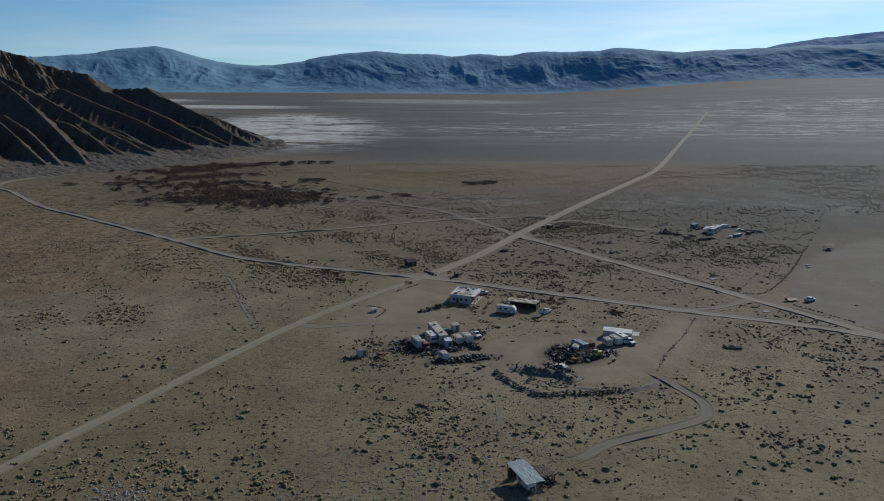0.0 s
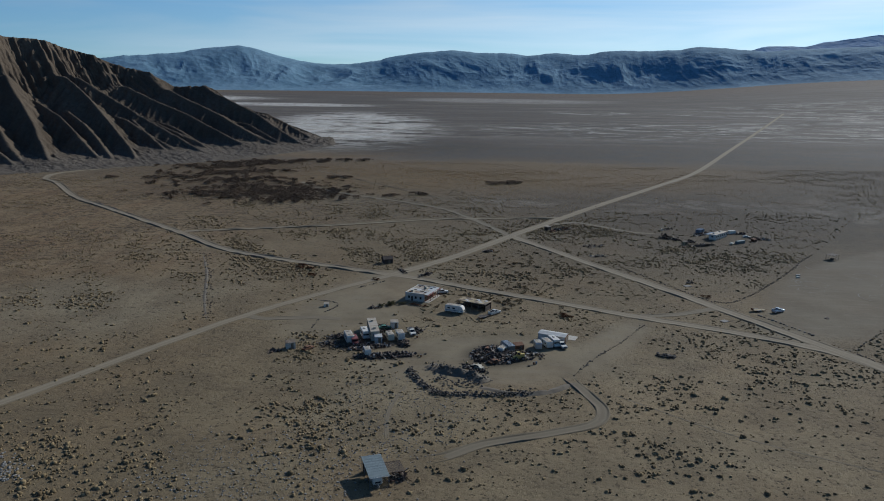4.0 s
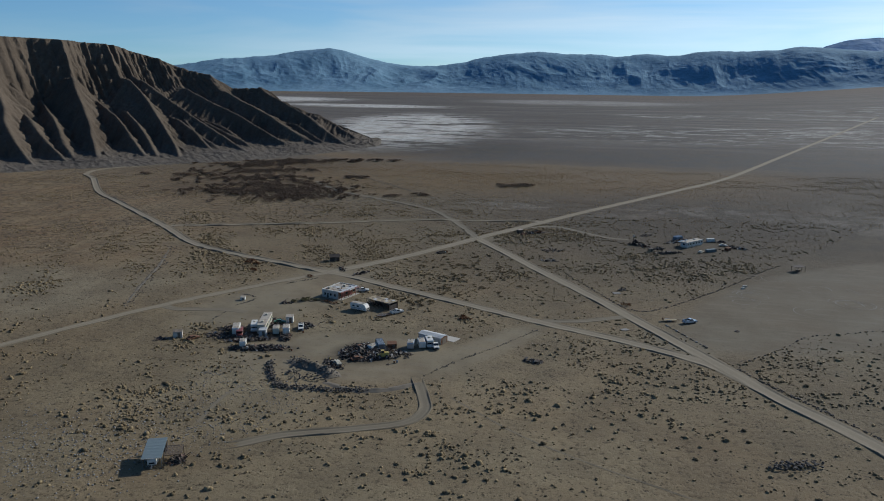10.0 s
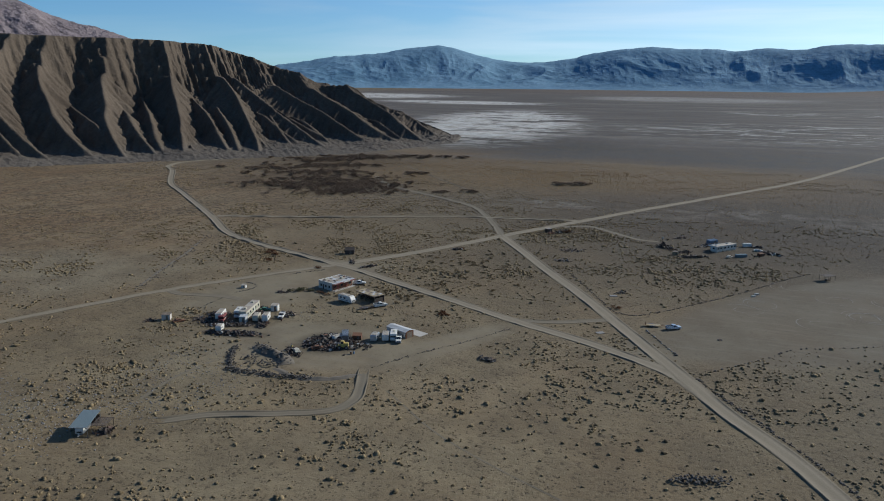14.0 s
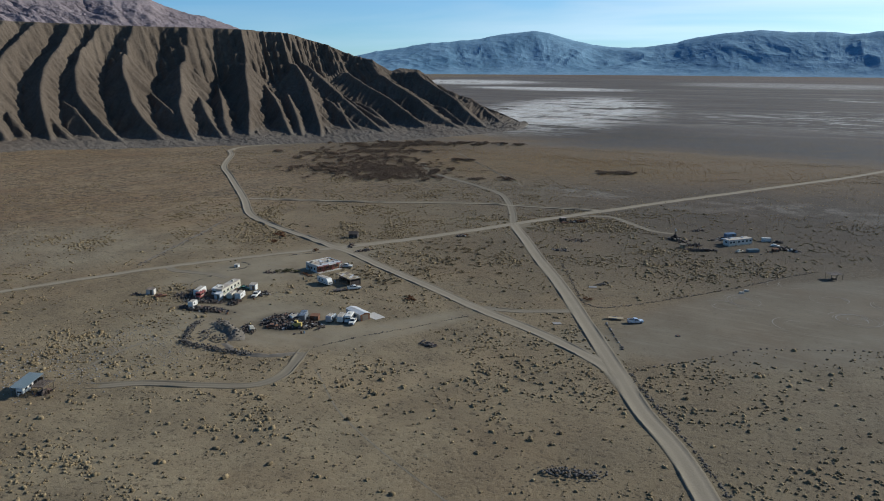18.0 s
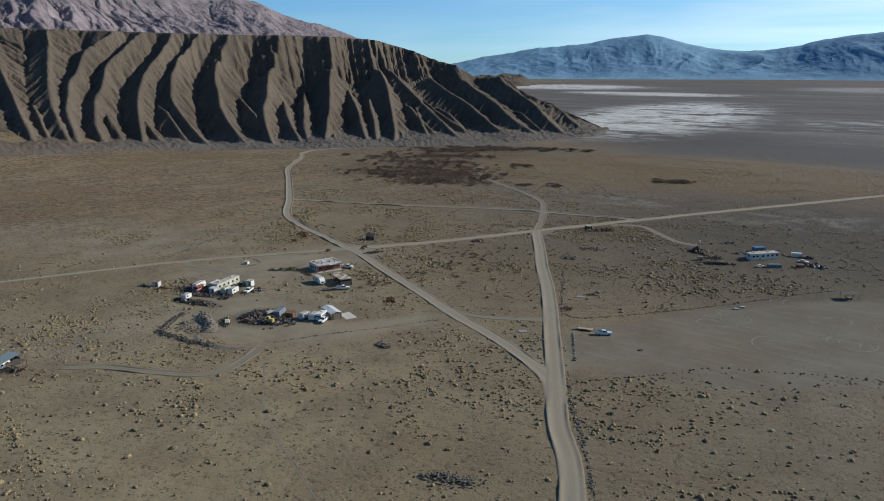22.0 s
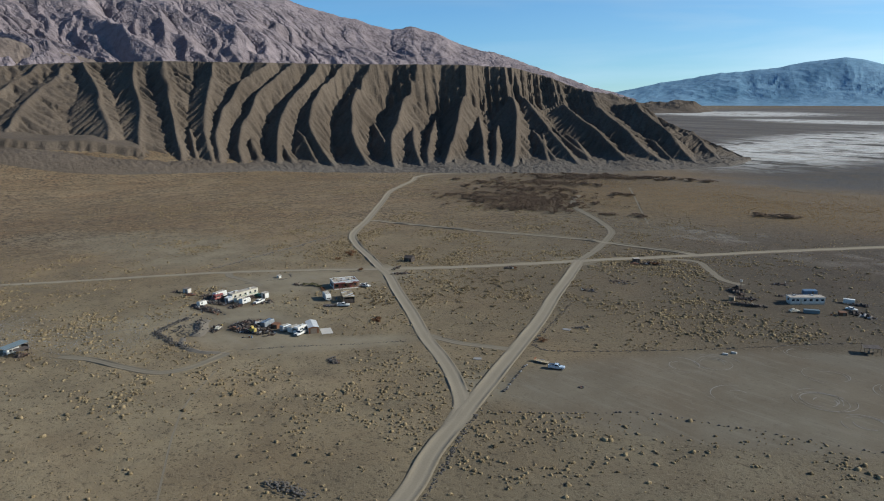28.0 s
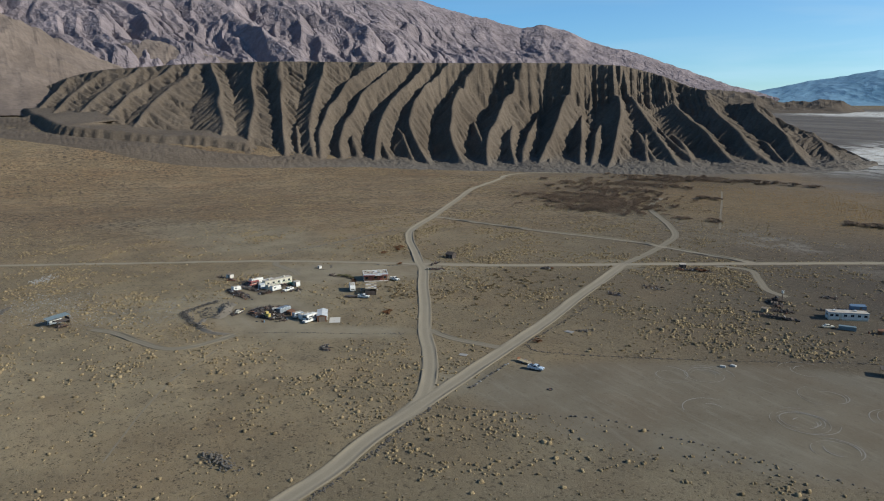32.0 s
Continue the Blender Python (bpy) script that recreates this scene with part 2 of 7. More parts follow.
    c = mix(nt, white, c, (1.0, 0.98, 0.96))
    cool = math_node(nt, "MAXIMUM", ellipse(nt, xy, 285, -62, 120, 95, 0, 0.6), ellipse(nt, xy, 245, 150, 180, 100, 25, 0.6))
    c = mix(nt, math_node(nt, "MULTIPLY", cool, 0.8), c, mix(nt, 1.0, c, (0.64, 0.655, 0.69), "MULTIPLY"))
    warm = ellipse(nt, xy, 130, -150, 110, 60, 0, 0.6)
    c = mix(nt, math_node(nt, "MULTIPLY", warm, 0.8), c, mix(nt, 1.0, c, (1.20, 1.20, 1.20), "MULTIPLY"))
    # dark under the heaps: oily ground plus painted shade between the pieces
    oil_and_shade = math_node(nt, "MAXIMUM", ellipse(nt, flat, 50.5, -96.5, 11, 10, 30, 0.4), ellipse(nt, flat, 14, -102, 11.5, 3.5, 14, 0.5))
    oil_and_shade = math_node(nt, "MAXIMUM", oil_and_shade, ellipse(nt, flat, 5, -90, 13, 7, 20, 0.6))
    # yard and the bare pan, beaten smooth
    pan = ellipse(nt, flat, 232, 16, 105, 40, 48, 0.10)
    yard = math_node(nt, "MAXIMUM", ellipse(nt, flat, -2, -38, 24, 52, -22, 0.25), ellipse(nt, flat, 48, -100, 42, 22, 10, 0.25))
    for jx, jy, jr, js, jt in ((1, -2, 15, 11, -20), (54, 97, 15, 10, 30), (156, -62, 17, 8, -60), (90, -80, 30, 8, 62)):
        yard = math_node(nt, "MAXIMUM", yard, ellipse(nt, flat, jx, jy, jr, js, jt, 0.35))
    bare = math_node(nt, "MAXIMUM", pan, yard)
    c = mix(nt, math_node(nt, "MULTIPLY", yard, 0.75), c, (0.375, 0.318, 0.228))
    c = mix(nt, math_node(nt, "MULTIPLY", pan, 0.7), c, (0.245, 0.212, 0.165))
    c = mix(nt, math_node(nt, "MULTIPLY", oil_and_shade, 0.8), c, (0.05, 0.04, 0.032))
    c = mix(nt, math_node(nt, "MULTIPLY", ramp(nt, mid, [(0.40, 0.0), (0.64, 1.0)]), 0.5), c, (0.17, 0.132, 0.088))
    sp = ramp(nt, small, [(0.36, 1.0), (0.43, 0.0)])
    c = mix(nt, math_node(nt, "MULTIPLY", sp, math_node(nt, "MULTIPLY_ADD", bare, -0.45, 0.65)), c, (0.085, 0.066, 0.045))
    scuff = ramp(nt, noise_tex(nt, stretched(nt, flat, 0.05, 0.35, 1, 35), 1.0, 5, 0.65, 0.8), [(0.52, 0.0), (0.66, 1.0)])
    c = mix(nt, math_node(nt, "MULTIPLY", math_node(nt, "MULTIPLY", scuff, bare), 0.28), c, (0.36, 0.32, 0.26))
    # low brush on the ground beyond the camp
    outer = math_node(nt, "SUBTRACT", 1.0, ellipse(nt, flat, 90, -90, 260, 240, 0, 0.25))
    brush = ramp(nt, noise_tex(nt, flat, 0.24, 4, 0.72), [(0.50, 0.0), (0.58, 1.0)])
    brush = math_node(nt, "MULTIPLY", math_node(nt, "MULTIPLY", brush, outer), ramp(nt, noise_tex(nt, flat, 0.018, 3, 0.6), [(0.34, 0.30), (0.58, 0.95)]))
    c = mix(nt, math_node(nt, "MULTIPLY", brush, math_node(nt, "SUBTRACT", 1.0, playa)), c, (0.090, 0.067, 0.046))
    rough_ground = math_node(nt, "MULTIPLY_ADD", bare, -0.85, 1.0)
    for scale_, radius_, amount_, shade_ in ((0.85, 0.30, 0.75, (0.055, 0.042, 0.028)), (1.9, 0.30, 0.6, (0.34, 0.28, 0.19)), (0.42, 0.22, 0.45, (0.075, 0.055, 0.036))):
        cells = node(nt, "ShaderNodeTexVoronoi", Scale=scale_)
        link(nt, flat, cells.inputs["Vector"])
        dot = ramp(nt, cells.outputs["Distance"], [(radius_ * 0.7, 1.0), (radius_, 0.0)])
        some = ramp(nt, noise_tex(nt, flat, scale_ * 0.16, 3, 0.6), [(0.44, 0.0), (0.58, 1.0)])
        c = mix(nt, math_node(nt, "MULTIPLY", math_node(nt, "MULTIPLY", dot, some), math_node(nt, "MULTIPLY", rough_ground, amount_)), c, shade_)
    tuft = ramp(nt, noise_tex(nt, flat, 0.9, 2, 0.5), [(0.62, 0.0), (0.70, 1.0)])
    c = mix(nt, math_node(nt, "MULTIPLY", tuft, math_node(nt, "MULTIPLY_ADD", bare, -0.4, 0.5)), c, (0.36, 0.30, 0.21))
    pale = ramp(nt, grit, [(0.60, 0.0), (0.72, 1.0)])
    c = mix(nt, math_node(nt, "MULTIPLY", pale, 0.42), c, (0.46, 0.41, 0.34))
    speck = ramp(nt, noise_tex(nt, flat, 2.1, 3, 0.7), [(0.56, 0.0), (0.66, 1.0)])
    c = mix(nt, math_node(nt, "MULTIPLY", speck, math_node(nt, "MULTIPLY_ADD", bare, -0.4, 0.62)), c, (0.11, 0.082, 0.055))
    tint_ = ramp(nt, noise_tex(nt, flat, 0.021, 4, 0.6), [(0.45, 0.0), (0.65, 1.0)])
    c = mix(nt, math_node(nt, "MULTIPLY", tint_, 0.5), c, mix(nt, 1.0, c, (1.06, 0.98, 0.92), "MULTIPLY"))
    c = mix(nt, 1.0, c, (0.545, 0.532, 0.492), "MULTIPLY")
    link(nt, c, sh.inputs["Base Color"])
    sh.inputs["Roughness"].default_value = 0.92
    sh.inputs["Specular IOR Level"].default_value = 0.15
    h_ = math_node(nt, "MULTIPLY_ADD", small, 1.0, math_node(nt, "MULTIPLY", grit, 0.35))
    bump(nt, sh, math_node(nt, "MULTIPLY", h_, math_node(nt, "MULTIPLY_ADD", bare, -0.8, 1.0)), 0.7, 0.5)
    return m


def road_material(name, colour, edge):
    m, nt, sh = blank(name)
    geo = nt.nodes.new("ShaderNodeNewGeometry").outputs["Position"]
    across = node(nt, "ShaderNodeAttribute")
    across.attribute_name = "across"
    mid = noise_tex(nt, geo, 0.12, 5, 0.6)
    fine = noise_tex(nt, geo, 1.6, 4, 0.65)
    c = mix(nt, math_node(nt, "MULTIPLY", mid, 0.6), colour, tuple(v * 0.72 for v in colour))
    rut = nt.nodes.new("ShaderNodeMapRange")
    link(nt, math_node(nt, "ABSOLUTE", math_node(nt, "SUBTRACT", math_node(nt, "ABSOLUTE", across.outputs["Fac"], 0), 0.42)), rut.inputs[0])
    rut.inputs[1].default_value, rut.inputs[2].default_value, rut.inputs[3].default_value, rut.inputs[4].default_value = 0.0, 0.25, 0.55, 0.0
    c = mix(nt, rut.outputs[0], c, tuple(min(1, v * 1.18) for v in colour))
    rim = ramp(nt, math_node(nt, "ADD", math_node(nt, "ABSOLUTE", across.outputs["Fac"], 0), math_node(nt, "MULTIPLY_ADD", fine, 0.5, -0.25)), [(0.72, 0.0), (1.0, 1.0)])
    c = mix(nt, rim, c, edge)
    c = mix(nt, math_node(nt, "MULTIPLY", ramp(nt, fine, [(0.5, 0.0), (0.75, 1.0)]), 0.3), c, tuple(v * 0.7 for v in colour))
    link(nt, c, sh.inputs["Base Color"])
    sh.inputs["Roughness"].default_value = 0.93
    sh.inputs["Specular IOR Level"].default_value = 0.15
    bump(nt, sh, fine, 0.5, 0.12)
    return m


def rock_material(name, low, high, scale, grey=None, grey_z=(0, 1), fine_scale=8.0, relief=1.0):
    m, nt, sh = blank(name)
    geo = nt.nodes.new("ShaderNodeNewGeometry").outputs["Position"]
    a = noise_tex(nt, geo, scale, 7, 0.62, 0.3)
    b = noise_tex(nt, geo, scale * fine_scale, 5, 0.65)
    c = ramp(nt, a, [(0.32, low), (0.68, high)])
    if grey:
        z = nt.nodes.new("ShaderNodeSeparateXYZ")
        link(nt, geo, z.inputs[0])
        f = nt.nodes.new("ShaderNodeMapRange")
        link(nt, math_node(nt, "MULTIPLY_ADD", a, 24.0, math_node(nt, "SUBTRACT", z.outputs[2], 12.0)), f.inputs[0])
        f.inputs[1].default_value, f.inputs[2].default_value = grey_z[1], grey_z[0]
        c = mix(nt, math_node(nt, "MULTIPLY", f.outputs[0], 0.85), c, grey)
    c = mix(nt, math_node(nt, "MULTIPLY", ramp(nt, b, [(0.4, 0.0), (0.7, 1.0)]), 0.45), c, tuple(v * 0.55 for v in low))
    link(nt, c, sh.inputs["Base Color"])
    sh.inputs["Roughness"].default_value = 0.95
    sh.inputs["Specular IOR Level"].default_value = 0.1
    bump(nt, sh, b, 0.8, relief)
    return m


GROUND = ground_material()
ROAD = road_material("graded_gravel", (0.232, 0.191, 0.132), (0.150, 0.122, 0.084))
TRACK = road_material("worn_track", (0.178, 0.147, 0.102), (0.142, 0.115, 0.078))
MESA = rock_material("eroded_siltstone", (0.084, 0.064, 0.046), (0.132, 0.102, 0.074), 0.012, (0.128, 0.110, 0.090), (2, 14), 22, 2.2)
HILL = rock_material("pinkish_brown_hill", (0.125, 0.095, 0.074), (0.185, 0.142, 0.113), 0.010, None, (0, 1), 9, 2.0)
NEAR_RANGE = rock_material("rose_brown_rock", (0.150, 0.120, 0.118), (0.275, 0.222, 0.217), 0.0060, None, (0, 1), 9, 14.0)
# far range: the blue of distance haze is put into the rock's colour
FAR_RANGE = rock_material("haze_blue_rock", (0.125, 0.222, 0.300), (0.205, 0.318, 0.405), 0.0060, None, (0, 1), 6, 3.0)
# farthest range: a paler colour, with still more haze painted in
FARTHEST = rock_material("haze_paled_rock", (0.27, 0.37, 0.50), (0.33, 0.43, 0.56), 0.0016, None, (0, 1), 7, 10.0)


# ---- the land ----
def smooth(a, b, v):
    t = np.clip((v - a) / (b - a), 0, 1)
    return t * t * (3 - 2 * t)


PERM = np.random.RandomState(5).permutation(512)


def vnoise(x, y, seed=0):
    """Smooth value noise in -1..1 on arrays."""
    xi, yi = np.floor(x).astype(int), np.floor(y).astype(int)
    fx, fy = x - xi, y - yi
    fx, fy = fx * fx * (3 - 2 * fx), fy * fy * (3 - 2 * fy)

    def h(i, j):
        return PERM[(PERM[(i + seed * 37) % 512] + j) % 512] / 255.5 - 1

    return (h(xi, yi) * (1 - fx) + h(xi + 1, yi) * fx) * (1 - fy) + (h(xi, yi + 1) * (1 - fx) + h(xi + 1, yi + 1) * fx) * fy


def fbm(x, y, octaves=5, seed=0, ridged=False, gain=0.5):
    total, amp, norm = 0.0, 1.0, 0.0
    for k in range(octaves):
        v = vnoise(x * 2**k + 13.7 * k, y * 2**k - 7.1 * k, seed + k)
        total = total + amp * ((1 - 2 * np.abs(v)) if ridged else v)
        norm += amp
        amp *= gain
    return total / norm


def erode(z, d0, d1, fixed, power, steps, seed, talus=0.9, grit=1.0, cap=None, creep=0.0):
    """Running water carves a height field: flow down the steepest way, cutting by the root of the area drained.
    d0, d1: cell sizes along the two axes; fixed: cells that stay; cap: share of softness, cell by cell."""
    rs_ = np.random.RandomState(seed)
    n0, n1 = z.shape
    z = z + grit * rs_.uniform(0, 1, z.shape) * (~fixed)
    area0 = (d0 * d1).ravel()
    dd = np.hypot(d0, d1)
    ids = np.arange(n0 * n1).reshape(n0, n1)
    soft = np.ones_like(z) if cap is None else cap
    for step in range(steps):
        best, rec, far = np.zeros_like(z), ids.copy(), np.ones_like(z)
        for a in (-1, 0, 1):
            for b in (-1, 0, 1):
                if a == 0 and b == 0:
                    continue
                i0, i1, j0, j1 = max(0, -a), n0 - max(0, a), max(0, -b), n1 - max(0, b)
                here, there = (slice(i0, i1), slice(j0, j1)), (slice(i0 + a, i1 + a), slice(j0 + b, j1 + b))
                d = (dd if a and b else (d0 if a else d1))[here]
                s_ = (z[here] - z[there]) / d
                better = s_ > best[here]
                best[here] = np.where(better, s_, best[here])
                rec[here] = np.where(better, ids[there], rec[here])
                far[here] = np.where(better, d, far[here])
        order = np.argsort(z.ravel(), kind="stable")
        r, area = rec.ravel().tolist(), area0.tolist()
        for i in order[::-1].tolist():
            j = r[i]
            if j != i:
                area[j] += area[i]
        f = (power * np.sqrt(np.array(area)) * soft.ravel() / far.ravel() * (~fixed).ravel()).tolist()
        zz = z.ravel().tolist()
        for i in order.tolist():
            j = r[i]
            if j != i and f[i]:
                zz[i] = (zz[i] + f[i] * zz[j]) / (1 + f[i])
        z = np.array(zz).reshape(n0, n1)
        if creep:
            q = np.pad(z, 1, mode="edge")
            z = z + creep * (q[2:, 1:-1] + q[:-2, 1:-1] + q[1:-1, 2:] + q[1:-1, :-2] - 4 * z) * (~fixed)
        # slopes steeper than the rock can hold slump
        for _ in range(2):
            for ax, d in ((0, d0), (1, d1)):
                g = np.diff(z, axis=ax)
                lim = talus * (d[:-1] if ax == 0 else d[:, :-1])
                move = 0.22 * (np.clip(g - lim, 0, None) + np.clip(g + lim, None, 0))
                pad_a = [(0, 1) if q == ax else (0, 0) for q in (0, 1)]
                pad_b = [(1, 0) if q == ax else (0, 0) for q in (0, 1)]
                z = z + (np.pad(move, pad_a) - np.pad(move, pad_b)) * (~fixed)
    return z


def land(x, y):
    """The ground's height: level by the camp, a fan that climbs to the west, far slopes that climb slowly."""
    x, y = np.asarray(x, float), np.asarray(y, float)
    r = np.hypot(x, y)
    z = 0.0075 * np.maximum(0, r - 525)
    a = np.maximum(0, -(x + 375) - 0.25 * (y - 90))
    fan = np.where(a < 225, 0.0006 * a * a, 30.4 + 40 * (1 - np.exp(-np.maximum(a - 225, 0) * 0.00325)))
    z = z + np.minimum(fan, 150) * smooth(640, 480, y)
    az = np.degrees(np.arctan2(-x, y))
    z = z + np.maximum(0, r - 2000) * 0.050 * smooth(-6, -30, az) * smooth(-120, -80, az)
    near = smooth(520, 300, r)
    return z + near * (0.16 * fbm(x / 26, y / 26, 3, 3) + 0.05 * vnoise(x / 5, y / 5, 9))


def mesh_object(name, verts, faces, material, parent=None, shade=False):
    me = bpy.data.meshes.new(name)
    me.from_pydata([tuple(v) for v in verts], [], faces)
    me.materials.append(material)
    if shade:
        me.shade_smooth()
    me.update()
    ob = new(name, me)
    ob.parent = parent
    return ob


def grid_faces(nu, nv):
    return [(i * nv + j, (i + 1) * nv + j, (i + 1) * nv + j + 1, i * nv + j + 1) for i in range(nu - 1) for j in range(nv - 1)]


def graded(lo, hi, step, far_lo, far_hi, growth=1.07):
    core = list(np.arange(lo, hi + step, step))
    s = step
    while core[-1] < far_hi:
        s *= growth
        core.append(core[-1] + s)
    s = step
    while core[0] > far_lo:
        s *= growth
        core.insert(0, core[0] - s)
    return np.array(core)


gx, gy = graded(-140, 300, 3.2, -6500, 6500), graded(-330, 180, 3.2, -1500, 6500)
GX, GY = np.meshgrid(gx, gy, indexing="ij")
ground = mesh_object("ground", np.stack([GX, GY, land(GX, GY)], -1).reshape(-1, 3), grid_faces(len(gx), len(gy)), GROUND, shade=True)
tagged(ground, "grey-brown gravelly desert ground running out to a salt-streaked dry lake", "ground", kind="structure")

# the mesa: toe and rim stations from its west end round to the nose
TOE = [(-800, -330), (-690, -215), (-610, -115), (-555, -15), (-525, 78), (-511, 172), (-461, 259), (-395, 330), (-345, 387), (-307, 436), (-274, 486), (-220, 586), (-190, 657), (-205, 737)]
RIM = [(-1210, -380, 62), (-1130, -225, 80), (-1070, -110, 132), (-960, 60, 143), (-800, 160, 141), (-740, 235, 139), (-690, 340, 137), (-640, 440, 136), (-585, 540, 136), (-560, 630, 132), (-545, 685, 119), (-420, 714, 82), (-300, 742, 36), (-218, 750, 3)]
n_s = 960
k = np.linspace(0, len(TOE) - 1, n_s)


def stations(column):
    idx = np.arange(len(column))
    v = np.interp(k, idx, column)
    pad = np.pad(v, 24, mode="edge")
    return np.convolve(pad, np.ones(49) / 49, "valid")


tx, ty = stations([p[0] for p in TOE]), stations([p[1] for p in TOE])
rx, ry, rz = (stations([p[i] for p in RIM]) for i in range(3))
rz = rz + 11 * np.exp(-(((k - 11.45) / 0.3) ** 2))               # the shoulder half way down the nose
tz = land(tx, ty) - 2.5
u = np.concatenate([np.linspace(-0.2, 0, 18)[:-1], np.linspace(0, 1.14, 138), np.linspace(1.14, 1.5, 9)[1:]])
K, U = np.meshgrid(k, u, indexing="ij")
X = tx[:, None] + (rx - tx)[:, None] * U
Y = ty[:, None] + (ry - ty)[:, None] * U
per_k = np.hypot(np.gradient(X, axis=0), np.gradient(Y, axis=0)) / (k[1] - k[0])
run = np.hypot(rx - tx, ry - ty)[:, None]
arc = np.concatenate([[0], np.cumsum(np.hypot(np.diff((tx + rx) / 2), np.diff((ty + ry) / 2)))])
S = arc[:, None] + 0 * U
rise, Uc = (rz - tz)[:, None], np.clip(U, 0, 1)
west = smooth(4.6, 3.4, K)
cliffy = smooth(5.6, 7.2, K) * smooth(11.2, 10.0, K)
# height along a crest: an even slope, under a steep cliff band on the eastern part
even = np.where(U > 1, 1 + (U - 1) * 2.2, np.clip(U, 0, None) ** 0.95)
stepped = np.interp(U, [-0.2, 0, 0.5, 0.84, 0.97, 1.5], [-0.06, 0.0, 0.42, 0.71, 1.0, 2.3])
grade = tz[:, None] + rise * (even * (1 - cliffy) + stepped * cliffy)
# spurs that run down from the rim: where each stands at the rim, half way and at the toe; steepness of its sides
SPURS = [(1.78, 1.28, 0.86, 0.4), (2.2, 1.62, 1.09, 0.3), (2.45, 1.99, 1.42, 0.3), (2.74, 2.31, 1.81, 0.3), (2.97, 2.65, 2.2, 0.34),
         (3.15, 3.22, 3.25, 0.5), (3.70, 3.60, 3.55, 0.34), (3.98, 3.97, 3.94, 0.6), (4.68, 4.42, 4.29, 0.6), (5.38, 4.68, 4.38, 0.85), (5.71, 4.97, 4.65, 0.85),
         (6.08, 5.45, 5.07, 0.9), (6.43, 5.74, 5.88, 0.95), (6.81, 6.28, 6.28, 0.95), (7.39, 6.89, 6.5, 0.95), (8.09, 7.76, 7.23, 0.95),
         (8.85, 8.88, 8.41, 0.82), (9.0, 9.45, 9.9, 0.62), (10.08, 10.31, 10.64, 0.55), (10.73, 10.72, 10.93, 0.5), (11.32, 11.32, 11.48, 0.5), (12.0, 11.96, 12.0, 0.45)]
LESSER = [(7.07, 6.93, 0.42), (8.16, 7.99, 0.45), (9.38, 9.2, 0.42), (9.65, 10.3, 0.5), (5.2, 5.35, 0.3), (11.0, 11.2, 0.4), (6.62, 6.64, 0.34), (7.36, 6.98, 0.4), (7.55, 7.5, 0.3), (8.5, 8.12, 0.38), (8.72, 8.75, 0.3), (9.12, 9.55, 0.4), (9.95, 10.1, 0.36), (10.5, 10.95, 0.34), (4.2, 4.12, 0.3), (4.85, 4.9, 0.25), (5.55, 5.62, 0.3)]
sway = 0.10 * fbm(S / 60, U * 2.2, 3, 21)
Z = grade + (-27 + 9 * west + 6 * fbm(S / 40, U * 3, 3, 22)) * np.clip((rise - 8) / 105, 0.08, 1)
near, crest_i = np.full(U.shape, 1e9), np.zeros(U.shape)


def raise_spur(Z, near, crest_i, i, centre, steep, drop):
    d = np.abs(K - centre - sway) * per_k * 0.86
    d = np.sqrt(d * d + 2.0) - 1.41
    z = grade - drop - steep * d
    up = z > Z
    return np.where(up, z, Z), np.where(up, d, near), np.where(up, i, crest_i)


for i, (at_rim, half, at_toe, steep) in enumerate(SPURS):
    centre = np.interp(U, [0, 0.5, 1.0], [0, 1, 2])
    centre = at_toe * (1 - centre) * (1 - centre / 2) + half * centre * (2 - centre) + at_rim * centre * (centre - 1) / 2
    Z, near, crest_i = raise_spur(Z, near, crest_i, i, centre, steep, 0)
for i, (half, at_toe, top) in enumerate(LESSER):
    centre = at_toe + (half - at_toe) * np.clip(U, 0, 1) * 2
    Z, near, crest_i = raise_spur(Z, near, crest_i, 40 + i, centre, 0.85, 5 + 60 * np.clip(U - top, 0, None))
near = np.minimum(near, 40)
# rills run slantwise down the sides of the spurs
slant = U * run * (1 - 0.25 * west) + 0.72 * near + 23.7 * crest_i
for length, deep, seed in ((34.0, 7.0, 29), (16.0, 6.0, 31), (8.0, 3.2, 33)):
    q = slant / length + 0.8 * vnoise(slant / (2.6 * length), crest_i * 3.1 + near / 45, seed) + 0.25 * fbm(X / 18, Y / 18, 2, seed + 1)
    cut = np.abs((q % 1.0) * 2 - 1)
    own = 0.55 + 0.6 * vnoise(np.floor(q) * 5.3, crest_i * 2.0, seed + 2)
    Z = Z - deep * cut * np.clip(own, 0.1, 1) * smooth(0, 0.22 * length + 1.5, near) * smooth(0.0, 0.08, U) * np.clip(rise / 90, 0.2, 1)
# flutes in the cliff band, and ledges of harder beds
band = smooth(0.76, 0.86, U) * smooth(1.10, 1.0, U) * (0.25 + 0.75 * cliffy)
q = S / 13 + 0.9 * vnoise(S / 31, U * 1.2, 44)
Z = Z - band * (6.5 * np.abs((q % 1.0) * 2 - 1) ** 0.8 + 2.2 * np.abs(((S / 5.1 + vnoise(S / 12, U * 2, 45)) % 1.0) * 2 - 1))
Z = Z + cliffy * 1.3 * np.sin(Z / 2.6 + 2.5 * vnoise(S / 90, U, 46)) * smooth(0.72, 0.86, U)
plateau = rz[:, None] + np.clip(U - 1, 0, None) * 7 + 0.5 * fbm(X / 15, Y / 15, 3, 47)
Z = np.minimum(Z, plateau)
